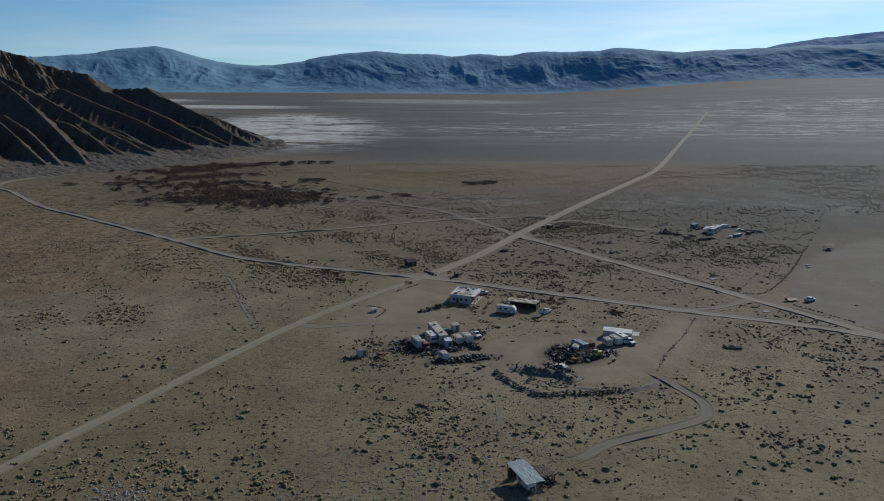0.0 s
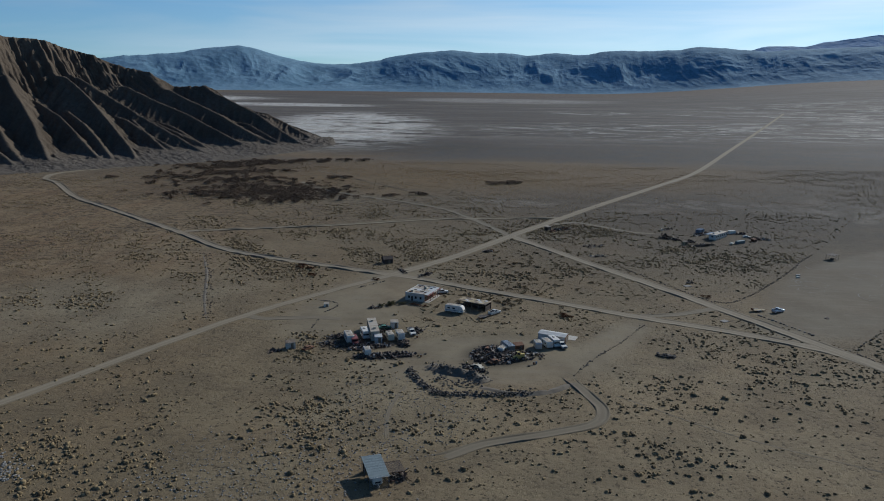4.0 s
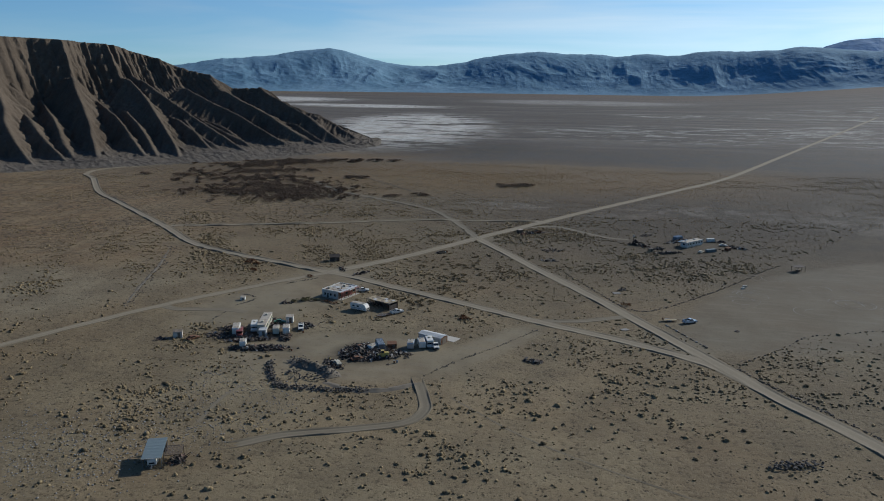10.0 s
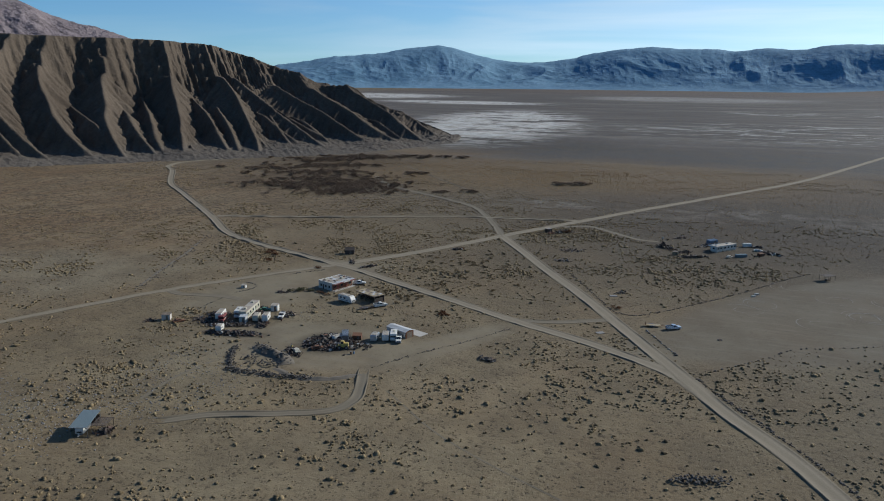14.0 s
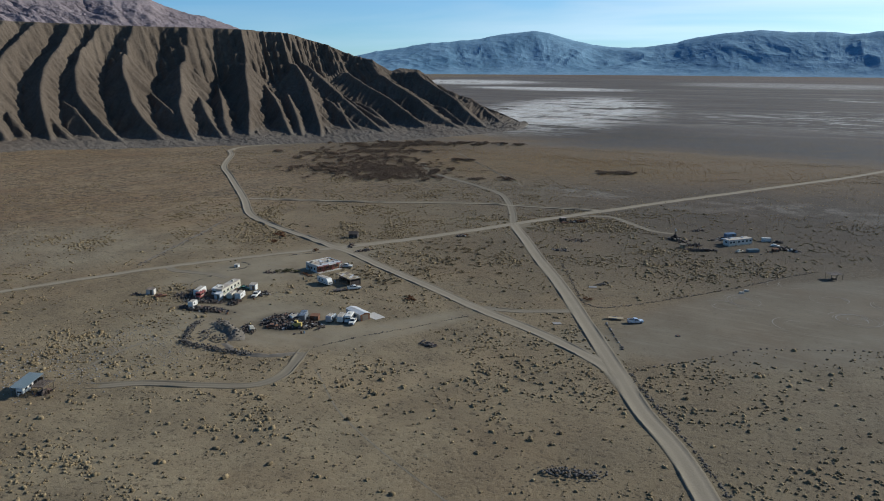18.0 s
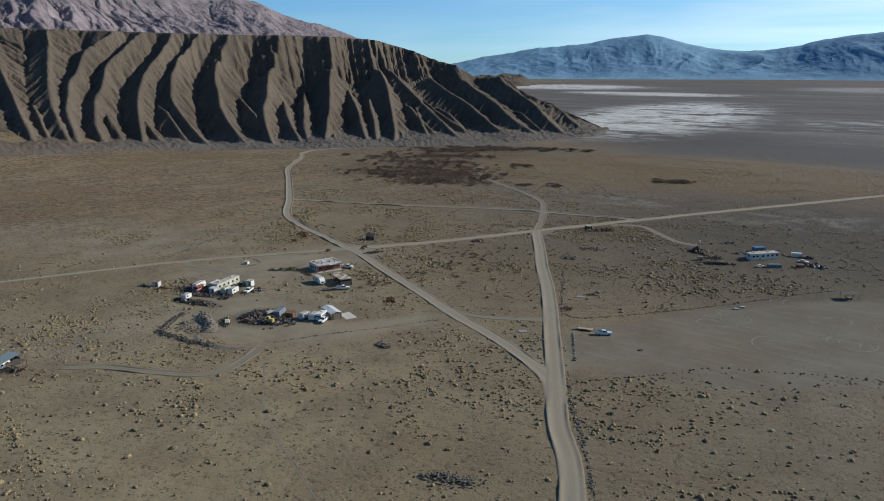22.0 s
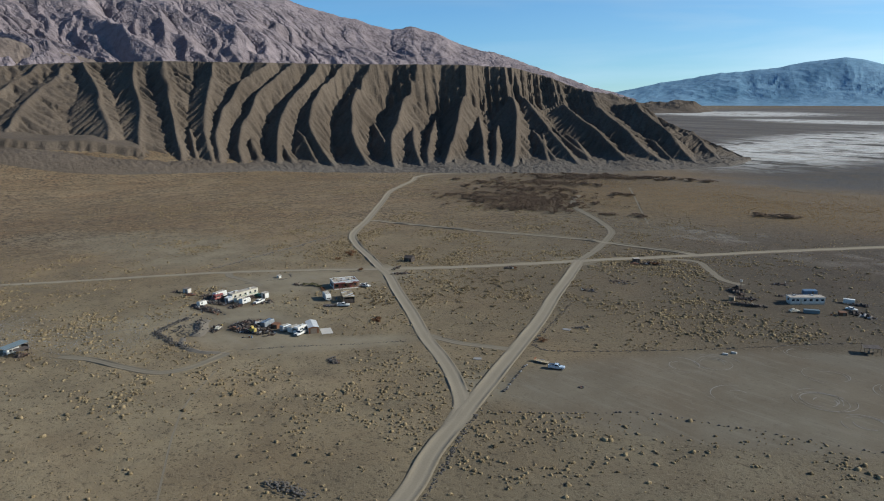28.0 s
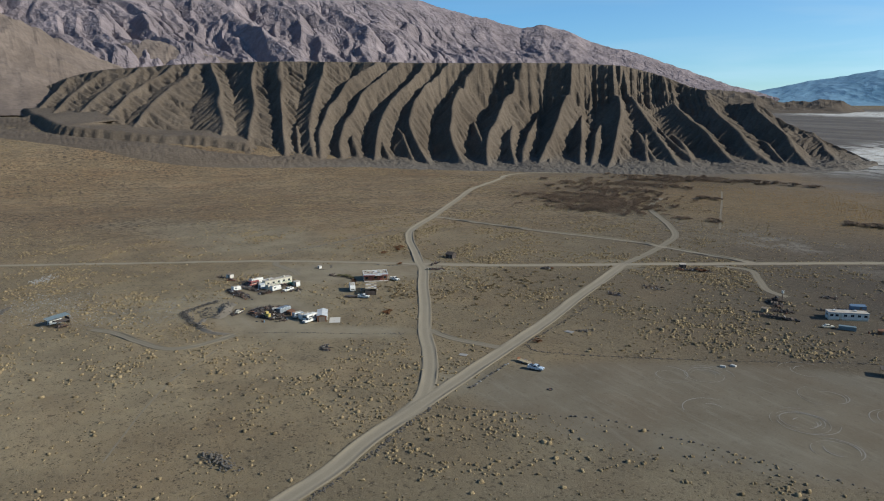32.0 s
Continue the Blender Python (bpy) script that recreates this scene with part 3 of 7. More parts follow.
# fans of broken rock between the feet of the spurs
fan_z = tz[:, None] + 2.5 + (3 + 2.5 * fbm(S / 45, U, 2, 48)) * smooth(-0.16, 0.06, U) * (1 - 0.6 * west) + np.clip(U - 0.06, 0, None) * run * 0.10 + 1.5 * fbm(X / 6, Y / 6, 3, 49, True)
Z = np.where(U < 0.5, np.maximum(Z, fan_z * smooth(0.5, 0.3, U) + Z * (1 - smooth(0.5, 0.3, U))), Z)
cell0 = np.repeat(np.gradient(arc)[:, None], len(u), 1)
cell1 = run * np.gradient(u)[None, :]
Z = erode(Z, cell0, np.maximum(cell1, 0.5), (U <= 0) | (U > 1.12), 0.010, 7, 3, 2.2, 0.6, (1 - 0.5 * smooth(9.8, 11.3, k))[:, None] + 0 * U, 0.006)
Z = Z + 0.5 * fbm(X / 5, Y / 5, 3, 42) * smooth(0, 0.1, Uc)
apron = smooth(-0.2, -0.02, U)
Z = np.where(U <= 0.0, Z * apron + (land(X, Y) - 2.2) * (1 - apron), Z)
nose = smooth(112, 70, rz)[:, None] * smooth(9.5, 10.5, k)[:, None]
Z = np.where(U > 1, Z * (1 - nose) + nose * np.minimum(Z, rz[:, None] - (U - 1) * rise * 1.6), Z)
for back in (1.7, 2.0, 2.5):
    x_, y_ = tx + (rx - tx) * back, ty + (ry - ty) * back
    X, Y = np.column_stack([X, x_]), np.column_stack([Y, y_])
    Z = np.column_stack([Z, (1 - nose[:, 0]) * (rz + 7 * (back - 1)) + nose[:, 0] * (rz - (back - 1) * rise[:, 0] * 1.6)])
mesa = mesh_object("mesa_hill", np.stack([X, Y, Z], -1).reshape(-1, 3), grid_faces(n_s, X.shape[1]), MESA, shade=True)
tagged(mesa, "flat-topped brown mesa with steep deeply gullied slopes", "hill", kind="structure")


def polar_land(name, az, r, height, material, label, category="mountain"):
    """A stretch of high ground over bearings az (left of +y) and distances r from the camp."""
    A, R = np.meshgrid(np.radians(az), r, indexing="ij")
    x, y = 150 - np.sin(A) * R, -150 + np.cos(A) * R
    z = height(np.degrees(A), R, x, y)
    ob = mesh_object(name, np.stack([x, y, z], -1).reshape(-1, 3), grid_faces(len(az), len(r)), material)
    return tagged(ob, label, category, kind="structure")


# crest of the far range: bearing and height angle
CREST_AZ = [-48, -36, -28, -24, -19.8, -16.5, -14.7, -13.2, -11, -8.9, -6.7, -3.5, -0.9, 3, 6.1, 9.1, 10.7, 13.2, 17, 20, 21.7, 24.2, 26.2, 29.7, 33.5, 35.5, 38.2, 44]
CREST_EL = [3.1, 2.9, 2.7, 2.5, 2.38, 2.3, 2.4, 2.6, 2.4, 2.09, 2.32, 1.92, 2.0, 2.0, 2.25, 2.0, 1.6, 1.03, 1.1, 1.76, 2.28, 2.1, 1.7, 1.4, 0.75, 0.45, -0.05, -0.6]


def far_height(az, r, x, y):
    el = sum(np.interp(az + o, CREST_AZ, CREST_EL) for o in (-1.2, -0.6, 0, 0.6, 1.2)) / 5
    crest = 92 + 4550 * np.tan(np.radians(el))
    base = land(x, y) - 8
    t = smooth(3800, 4560, r) ** 1.15
    crest = crest + 15 * fbm(az / 1.9, az * 0 + 0.5, 5, 55) * np.clip(crest / 150, 0.2, 1) * t ** 5
    bent = 120 * fbm(x / 500, y / 500, 2, 52)
    rough = (fbm((x + bent) / 260, (y - bent) / 330, 5, 50, True, 0.5) - 0.35) * 24 + fbm(x / 150, y / 150, 4, 51) * 10
    z = base + np.maximum(crest - base, 0) * t + rough * np.sin(np.pi * np.clip(t, 0, 1)) * np.clip((crest - base) / 200, 0, 1)
    return np.where(r > 4560, np.maximum(base, z - (r - 4560) * 0.5), z) - 14 * (t <= 0.0)


polar_land("far_mountain_range", np.linspace(-48, 44, 760), np.linspace(3800, 4720, 70), far_height, FAR_RANGE, "long mountain range across the dry lake, coloured blue for haze")


def farthest_height(az, r, x, y):
    el = np.interp(az, [-50, -40, -30.3, -27.4, -24.1, -21.5, -19.7, -17.3, -15.4, -14, -12], [3.9, 3.7, 3.52, 3.18, 3.3, 2.9, 2.7, 3.16, 2.98, 2.6, 1.0])
    crest = 92 + 5600 * np.tan(np.radians(el))
    t = np.clip((r - 4720) / 880, 0, 1)
    return 60 + (crest - 60) * t + 6 * fbm(x / 150, y / 150, 4, 60, True) * t - np.maximum(0, r - 5600) * 0.6


polar_land("distant_mountain_range", np.linspace(-50, -12, 240), np.linspace(4720, 5750, 34), farthest_height, FARTHEST, "mountains behind the range, coloured paler blue for haze")


def near_height(az, r, x, y):
    el = np.interp(az, [35, 38, 40.6, 43.6, 47.5, 49.7, 51.4, 53.3, 55, 58, 60.5, 63, 72, 85, 100, 118], [-0.5, 0.05, 0.78, 1.95, 3.2, 3.75, 4.55, 5.05, 4.9, 5.6, 6.15, 7.0, 8.2, 9.0, 9.5, 9.5])
    ridge = np.interp(az, [36, 44, 62, 75, 118], [4450, 4400, 4380, 4000, 3700])
    crest = 92 + ridge * np.tan(np.radians(el)) + 12 * fbm(az / 2.3, az * 0 + 0.5, 4, 56)
    start = np.interp(az, [36, 44, 60, 80, 118], [3300, 2600, 1900, 1500, 1400])
    t = np.clip((r - start) / (ridge - start), 0, 1)
    base = land(x, y) - 6
    skew = np.radians(az) * 3200 - 0.30 * r
    bend = skew + 90 * fbm(x / 500, y / 500, 3, 74)
    shape = (fbm(bend / 330, r / 1500, 3, 70, True, 0.5) - 0.5) * 42 + fbm(x / 300, y / 300, 3, 71) * 28 + (fbm(bend / 120, r / 1300, 3, 72, True) - 0.4) * 34 + (fbm((bend + 0.25 * r) / 62, r / 600, 2, 75, True) - 0.4) * 15
    z = base + np.maximum(crest - base, 0) * (0.80 * t + 0.20 * t * t) + shape * smooth(0.0, 0.3, t) * smooth(1.0, 0.7, t) * np.clip((crest - 150) / 420, 0.04, 1.1)
    z = np.where(r > ridge, z - (r - ridge) * 0.4, z)
    cell_a = np.radians(np.gradient(az[:, 0]))[:, None] * r
    cell_r = np.repeat(np.gradient(r[0])[None, :], len(az), 0)
    return erode(z, cell_a, cell_r, (t <= 0) | (t >= 1), 0.010, 8, 7, 1.2, 5.0, None, 0.02) + 7 * (fbm(x / 65, y / 65, 4, 73, True) - 0.35) * smooth(0, 0.1, t)


polar_land("near_mountain_range", np.linspace(36, 112, 640), np.linspace(1400, 4700, 280), near_height, NEAR_RANGE, "high rose-brown desert mountains cut by many ravines")


def foothill_height(az, r, x, y):
    base = land(x, y) - 5
    hump = np.exp(-(((az - 97) / 12) ** 2)) * np.exp(-(((r - 1650) / 330) ** 2)) * (195 + 45 * (fbm(x / 170, y / 170, 5, 80, True) - 0.4) + 10 * fbm(az / 1.6, r / 300, 3, 81, True))
    cone = np.clip(1 - np.sqrt(np.where(az > 83.4, (az - 83.4) / 12.0, (83.4 - az) / 17.0) ** 2 + 0.01), 0, 1) * np.exp(-(((r - 2250) / 420) ** 2))
    return base + np.maximum(hump, cone * (190 + 14 * (fbm((az + r / 260) / 0.8, r / 900, 3, 82, True) - 0.4)))


polar_land("brown_foothill", np.linspace(66, 122, 300), np.linspace(1050, 2900, 130), foothill_height, HILL, "rounded brown foothills beyond the mouth of the canyon", "hill")

# a low bench of gravel before the western foot of the mesa, with a fluted bluff
bench_line = [(-1012, -222), (-850, -203), (-738, -188), (-650, -165), (-611, -106), (-585, -47), (-562, 14), (-548, 44), (-556, 70)]


def low_ridge_height(az, r, x, y):
    along = smooth(29.5, 31.5, az) * smooth(43, 40, az)
    return land(x, y) - 3 + along * np.exp(-(((r - 3050) / 160) ** 2)) * (26 + 26 * fbm(x / 120, y / 120, 4, 85, True) + 40 * smooth(33, 40, az))


polar_land("low_dark_ridge", np.linspace(29, 44, 130), np.linspace(2600, 3500, 40), low_ridge_height, MESA, "low dark ridge at the edge of the dry lake", "hill")


# ---- roads ----
def curve_points(pts, step):
    p = np.array(pts, float)
    p = np.vstack([2 * p[0] - p[1], p, 2 * p[-1] - p[-2]])
    out = []
    for a in range(1, len(p) - 2):
        p0, p1, p2, p3 = p[a - 1], p[a], p[a + 1], p[a + 2]
        n = max(2, int(np.linalg.norm(p2 - p1) / step))
        for t in np.arange(n) / n:
            out.append(0.5 * (2 * p1 + (p2 - p0) * t + (2 * p0 - 5 * p1 + 4 * p2 - p3) * t * t + (3 * p1 - p0 - 3 * p2 + p3) * t**3))
    out.append(p[-2])
    return np.array(out)


BENCH = curve_points(bench_line, 2.5)
b_way = np.gradient(BENCH, axis=0)
b_way /= np.linalg.norm(b_way, axis=1)[:, None]
b_in = np.stack([-b_way[:, 1], b_way[:, 0]], 1)
b_off = np.array([-6, -2, 0, 2, 4, 6, 8, 10, 12, 14, 17, 22, 30, 45, 65, 85.0])
b_s = np.arange(len(BENCH)) * 2.5
b_end = smooth(0, 70, b_s) * smooth(0, 45, b_s[::-1])
b_rows = []
for o in b_off:
    q = BENCH + b_in * o
    flute = np.abs(((b_s / 15 + 0.8 * vnoise(b_s / 30, b_s * 0, 87)) % 1.0) * 2 - 1)
    up = smooth(0, 13, o - 5.5 * flute * smooth(18, 4, o)) * (11.5 + 2 * vnoise(b_s / 60, b_s * 0, 88))
    foot = land(BENCH[:, 0], BENCH[:, 1])
    b_rows.append(np.column_stack([q, np.maximum(foot - 1.2 + up * b_end + max(0, o) * 0.035, land(q[:, 0], q[:, 1]) - 1.5 + up * 0.35 * b_end)]))
tagged(mesh_object("gravel_bench", np.stack(b_rows, 1).reshape(-1, 3), grid_faces(len(BENCH), len(b_off)), MESA, shade=True), "low gravel bench with a fluted bluff below the mesa", "hill", kind="structure")

ROADS = []
PLANNED = []


def road(name, pts, width, material, label, lift=0.05, step=3.0, berm=0.42):
    c = curve_points(pts, step)
    ROADS.append((c, width))
    PLANNED.append((name, c, width, material, label, lift, step, berm))


def lay_road(name, c, width, material, label, lift, step, berm):
    d = np.gradient(c, axis=0)
    d /= np.linalg.norm(d, axis=1)[:, None]
    side = np.stack([d[:, 1], -d[:, 0]], 1)
    lanes = [-1.0, -0.88, -0.74, -0.42, 0.0, 0.42, 0.74, 0.88, 1.0]
    lifts = [-0.12, berm, 0.03, 0.0, 0.03, 0.0, 0.03, berm, -0.12]
    number = int(name.split("_")[1])
    ends = smooth(0, 14, np.minimum(np.arange(len(c)), np.arange(len(c))[::-1]) * step)
    rows, across = [], []
    for j, (a, h) in enumerate(zip(lanes, lifts)):
        ragged = 1 + 0.05 * fbm(np.arange(len(c)) * step / 11.0, np.full(len(c), 5.3 * j), 3, 90 + number) * abs(a)
        q = c + side * (a * width / 2 * ragged)[:, None]
        hh = np.full(len(c), h)
        if abs(a) > 0.8:
            free = ends.copy()
            for c2, w2 in ROADS:
                if c2 is c:
                    continue
                gap = np.hypot(q[:, None, 0] - c2[None, :, 0], q[:, None, 1] - c2[None, :, 1]).min(1)
                free = np.minimum(free, smooth(w2 / 2 - 0.5, w2 / 2 + 3.5, gap))
            hh = np.where(free < 1, h * free - 0.06 * (1 - free), h) * (0.55 + 0.45 * vnoise(np.arange(len(c)) * step / 6.0, np.full(len(c), j * 3.1), 95))
        if berm < 0.2 or name == "road_9":
            hh = hh - 0.30 * (1 - ends)
        rows.append(np.column_stack([q, land(q[:, 0], q[:, 1]) + lift + hh]))
        across.append(np.full(len(c), a))
    v = np.stack(rows, 1).reshape(-1, 3)
    ob = mesh_object(name, v, grid_faces(len(c), len(lanes)), material, shade=True)
    at = ob.data.attributes.new("across", "FLOAT", "POINT")
    at.data.foreach_set("value", np.stack(across, 1).reshape(-1).astype(np.float32))
    return tagged(ob, label, "road", kind="structure")


road("road_1", [(292, -302), (258, -240), (228, -184), (215, -160), (195, -123), (181, -104), (166, -79), (149, -51), (119, -2), (96, 32), (75, 65), (55, 95)], 6.3, ROAD, "wide graded gravel road with low berms", 0.09)
road("road_2", [(172, -90), (163, -79), (144, -67), (125.5, -58), (106, -50), (74, -34), (43, -19.5), (12, -4), (0, 0)], 5.8, ROAD, "pale graded gravel road into the camp", 0.07)
road("road_3", [(0, 0), (21.5, 33), (37.5, 62), (54, 96), (71, 128), (88, 160), (119, 218), (183, 333), (240, 441), (340, 684), (540, 1175), (800, 1820)], 6.4, ROAD, "straight gravel road out across the dry lake", 0.06)
road("road_4", [(0, 0), (-31, 12), (-66, 25), (-98, 42), (-140, 80), (-220, 148), (-268, 189), (-324, 255), (-352, 282), (-360, 320), (-327, 376), (-262, 470), (-210, 590), (-192, 690)], 5.8, ROAD, "pale dirt road winding to the foot of the mesa", 0.05, berm=0.75)
road("road_5", [(-136, 81), (-95, 96), (-45, 117), (8, 143), (32, 149), (89, 161)], 5.0, ROAD, "narrow dirt track", 0.06, berm=0.85)
road("road_6", [(0, 0), (-14, -19), (-30, -42), (-45, -66), (-61, -98), (-80, -140), (-95, -172), (-118, -225)], 4.4, ROAD, "dirt road running south from the camp", 0.05)
road("road_7", [(101, -48), (118, -44.5), (136, -34)], 4.0, TRACK, "short dirt link between two roads", 0.04)
road("road_8", [(72, 130), (95, 145), (112, 133), (130, 119), (152, 118)], 4.0, TRACK, "faint drive to the mobile home", 0.03, berm=0.08)
road("road_9", [(29, -170), (39, -166), (48, -158.5), (64, -151), (77, -144), (80.5, -135), (78, -126), (73, -114), (70, -106)], 3.9, TRACK, "curving dirt track up to the open shed", 0.03, step=2.0, berm=0.55)
road("road_10", [(55, 95), (38, 131), (19, 165), (5, 184), (-20, 204), (-50, 224), (-81, 244), (-105, 268), (-129, 302)], 5.0, TRACK, "dirt road into the thicket", 0.05)
road("road_12", [(-45.5, -67), (-38, -69.6), (-30.8, -68.1), (-18.3, -65.4), (-8.8, -66.1)], 4.0, TRACK, "short drive into the yard", 0.03, step=2.0, berm=0.25)
road("road_13", [(76, -118), (89.8, -127.9), (108.8, -143.7), (127.3, -154.1), (147.8, -163.5), (172, -174)], 0.6, TRACK, "narrow footpath across the gravel", 0.0, step=2.0, berm=0.07)
road("road_14", [(28, -112), (24, -126), (22, -142), (24, -158), (27, -170)], 1.3, TRACK, "faint worn path to the open shed", 0.0, step=2.0, berm=0.05)
road("road_15", [(-134.5, 382.8), (-90, 333), (-40, 276), (4.5, 225.6)], 1.6, TRACK, "narrow track through the dry grass", 0.02, berm=0.3)
for plan in PLANNED:
    lay_road(*plan)


# ---- builders ----
def paint_random(name, colours, rough=0.75, metal=0.0):
    """One surface for many loose pieces: each piece takes its own colour."""
    m, nt, sh = blank(name)
    geo = nt.nodes.new("ShaderNodeNewGeometry")
    stops = [(i / len(colours), c) for i, c in enumerate(colours)]
    c = ramp(nt, geo.outputs["Random Per Island"], stops)
    nt.nodes[-1].color_ramp.interpolation = "CONSTANT"
    fine = noise_tex(nt, geo.outputs["Position"], 3.0, 4, 0.6)
    c = mix(nt, math_node(nt, "MULTIPLY", fine, 0.5), c, (0.07, 0.05, 0.035))
    link(nt, c, sh.inputs["Base Color"])
    sh.inputs["Roughness"].default_value, sh.inputs["Metallic"].default_value = rough, metal
    bump(nt, sh, fine, 0.3, 0.04)
    return m


WHITE = paint("weathered_white_paint", (0.64, 0.61, 0.54), 0.5, 0, 0.5, (0.26, 0.20, 0.14), 0.9)
CREAM = paint("sun_bleached_cream_paint", (0.50, 0.45, 0.34), 0.55, 0, 0.4)
ALUMINIUM = paint("dull_aluminium", (0.42, 0.45, 0.47), 0.38, 0.6, 0.25)
RED_PAINT = paint("faded_red_paint", (0.20, 0.042, 0.035), 0.55, 0, 0.3)
RUST = paint("rusted_steel", (0.17, 0.075, 0.035), 0.85, 0.1, 0.5, (0.07, 0.04, 0.025))
BLUE_SHEET = paint("blue_painted_sheet", (0.145, 0.18, 0.18), 0.5, 0.15, 0.4, (0.22, 0.25, 0.27))
BLUE_PALE = paint("pale_blue_paint", (0.13, 0.19, 0.25), 0.5, 0, 0.35)
GREEN = paint("green_vehicle_paint", (0.05, 0.16, 0.09), 0.45, 0, 0.3)
YELLOW = paint("faded_yellow_paint", (0.45, 0.33, 0.08), 0.55, 0, 0.4)
TRUCK_BLUE = paint("silver_blue_car_paint", (0.55, 0.60, 0.64), 0.25, 0.3, 0.15)
DARK = paint("dark_rubber", (0.018, 0.018, 0.018), 0.8, 0, 0.4, (0.09, 0.075, 0.06))
STEEL = paint("grey_steel", (0.20, 0.20, 0.20), 0.5, 0.6, 0.3)
WOOD = paint("weathered_grey_wood", (0.20, 0.155, 0.11), 0.85, 0, 0.5, (0.10, 0.075, 0.05), vary=0.6)
DARK_WOOD = paint("sun_darkened_boards", (0.075, 0.055, 0.042), 0.85, 0, 0.5, (0.14, 0.10, 0.07), vary=0.6)
ROOF_WHITE = paint("white_roof_coating", (0.38, 0.33, 0.26), 0.8, 0, 0.85, (0.20, 0.13, 0.085), 0.45)
TIN = paint("galvanised_tin", (0.52, 0.51, 0.48), 0.55, 0.1, 0.45, (0.25, 0.17, 0.12), 0.5, vary=0.25)
OSB = paint("bleached_plywood", (0.40, 0.31, 0.18), 0.8, 0, 0.4, (0.18, 0.13, 0.08), vary=0.5)
STUCCO = paint("pale_stucco", (0.52, 0.47, 0.40), 0.85, 0, 0.35)
CONCRETE = paint("bleached_concrete", (0.44, 0.40, 0.34), 0.85, 0, 0.3)
STONE = paint("grey_brown_stone", (0.105, 0.088, 0.070), 0.9, 0, 0.4, (0.06, 0.05, 0.04), vary=0.7)
PALE_STONE = paint("whitewashed_stone", (0.25, 0.235, 0.21), 0.9, 0, 0.4, vary=0.6)
EARTH = paint("heaped_earth", (0.150, 0.122, 0.088), 0.95, 0, 0.5, (0.06, 0.05, 0.04), 0.4)
SCRAP = paint_random("mixed_scrap", [(0.045, 0.024, 0.015), (0.022, 0.019, 0.017), (0.085, 0.038, 0.020), (0.032, 0.027, 0.023), (0.015, 0.014, 0.013), (0.055, 0.030, 0.019), (0.13, 0.095, 0.06), (0.025, 0.021, 0.019), (0.04, 0.025, 0.017), (0.30, 0.29, 0.27), (0.03, 0.022, 0.017), (0.018, 0.016, 0.015)])
TARP = paint("blue_tarpaulin", (0.09, 0.15, 0.22), 0.5, 0, 0.25)
GLASS, gnt, gsh = blank("dark_window_glass")
gsh.inputs["Base Color"].default_value = (0.02, 0.025, 0.03, 1)
gsh.inputs["Roughness"].default_value = 0.08
LAMP_RED = paint("red_lens", (0.35, 0.02, 0.02), 0.2)
LAMP_CLEAR = paint("clear_lens", (0.7, 0.7, 0.68), 0.12)


def foliage(name, low, high):
    m, nt, sh = blank(name)
    geo = nt.nodes.new("ShaderNodeNewGeometry")
    c = ramp(nt, geo.outputs["Random Per Island"], [(0.0, low), (1.0, high)])
    f = noise_tex(nt, geo.outputs["Position"], 2.5, 3, 0.6)
    c = mix(nt, math_node(nt, "MULTIPLY", f, 0.5), c, tuple(v * 0.5 for v in low))
    link(nt, c, sh.inputs["Base Color"])
    sh.inputs["Roughness"].default_value = 0.9
    sh.inputs["Specular IOR Level"].default_value = 0.1
    return m


SCRUB = foliage("dry_scrub", (0.115, 0.084, 0.046), (0.350, 0.258, 0.138))
THICKET = foliage("bare_brown_thicket", (0.125, 0.086, 0.058), (0.255, 0.182, 0.120))
GREEN_BUSH = foliage("dusty_green_leaves", (0.085, 0.078, 0.038), (0.19, 0.160, 0.080))
GRASS = foliage("tawny_dry_grass", (0.19, 0.118, 0.048), (0.33, 0.215, 0.092))
RUSTY_BUSH = foliage("rusty_dry_leaves", (0.13, 0.06, 0.028), (0.20, 0.10, 0.05))
TWIG = paint("grey_brown_twig", (0.09, 0.06, 0.04), 0.9)


def thing(name, label, category, x, y, turn=0.0, group="", z=None, kind=""):
    ob = new(name)
    ob.empty_display_size = 0.3
    ob.matrix_world = pose(x, y, float(land(x, y)) if z is None else z, 0, 0, turn)
    return tagged(ob, label, category, group, kind)


def join(*shapes):
    v, f = [], []
    for sv, sf in shapes:
        n = len(v)
        v += list(sv)
        f += [tuple(i + n for i in face) for face in sf]
    return v, f


def box(cx, cy, z0, sx, sy, sz, taper=0.0):
    """A block standing at z0; taper draws its top in."""
    hx, hy = sx / 2, sy / 2
    k_ = 1 - taper
    v = [(cx - hx, cy - hy, z0), (cx + hx, cy - hy, z0), (cx + hx, cy + hy, z0), (cx - hx, cy + hy, z0)]
    v += [(cx - hx * k_, cy - hy * k_, z0 + sz), (cx + hx * k_, cy - hy * k_, z0 + sz), (cx + hx * k_, cy + hy * k_, z0 + sz), (cx - hx * k_, cy + hy * k_, z0 + sz)]
    return v, [(3, 2, 1, 0), (4, 5, 6, 7), (0, 1, 5, 4), (1, 2, 6, 5), (2, 3, 7, 6), (3, 0, 4, 7)]


def prism(profile, y0, y1):
    """A side outline (x, z), anticlockwise seen from -y, drawn out from y0 to y1."""
    n = len(profile)
    v = [(x, y0, z) for x, z in profile] + [(x, y1, z) for x, z in profile]
    f = [tuple(range(n)), tuple(range(2 * n - 1, n - 1, -1))]
    f += [(i, i + n, (i + 1) % n + n, (i + 1) % n) for i in range(n)]
    return v, f


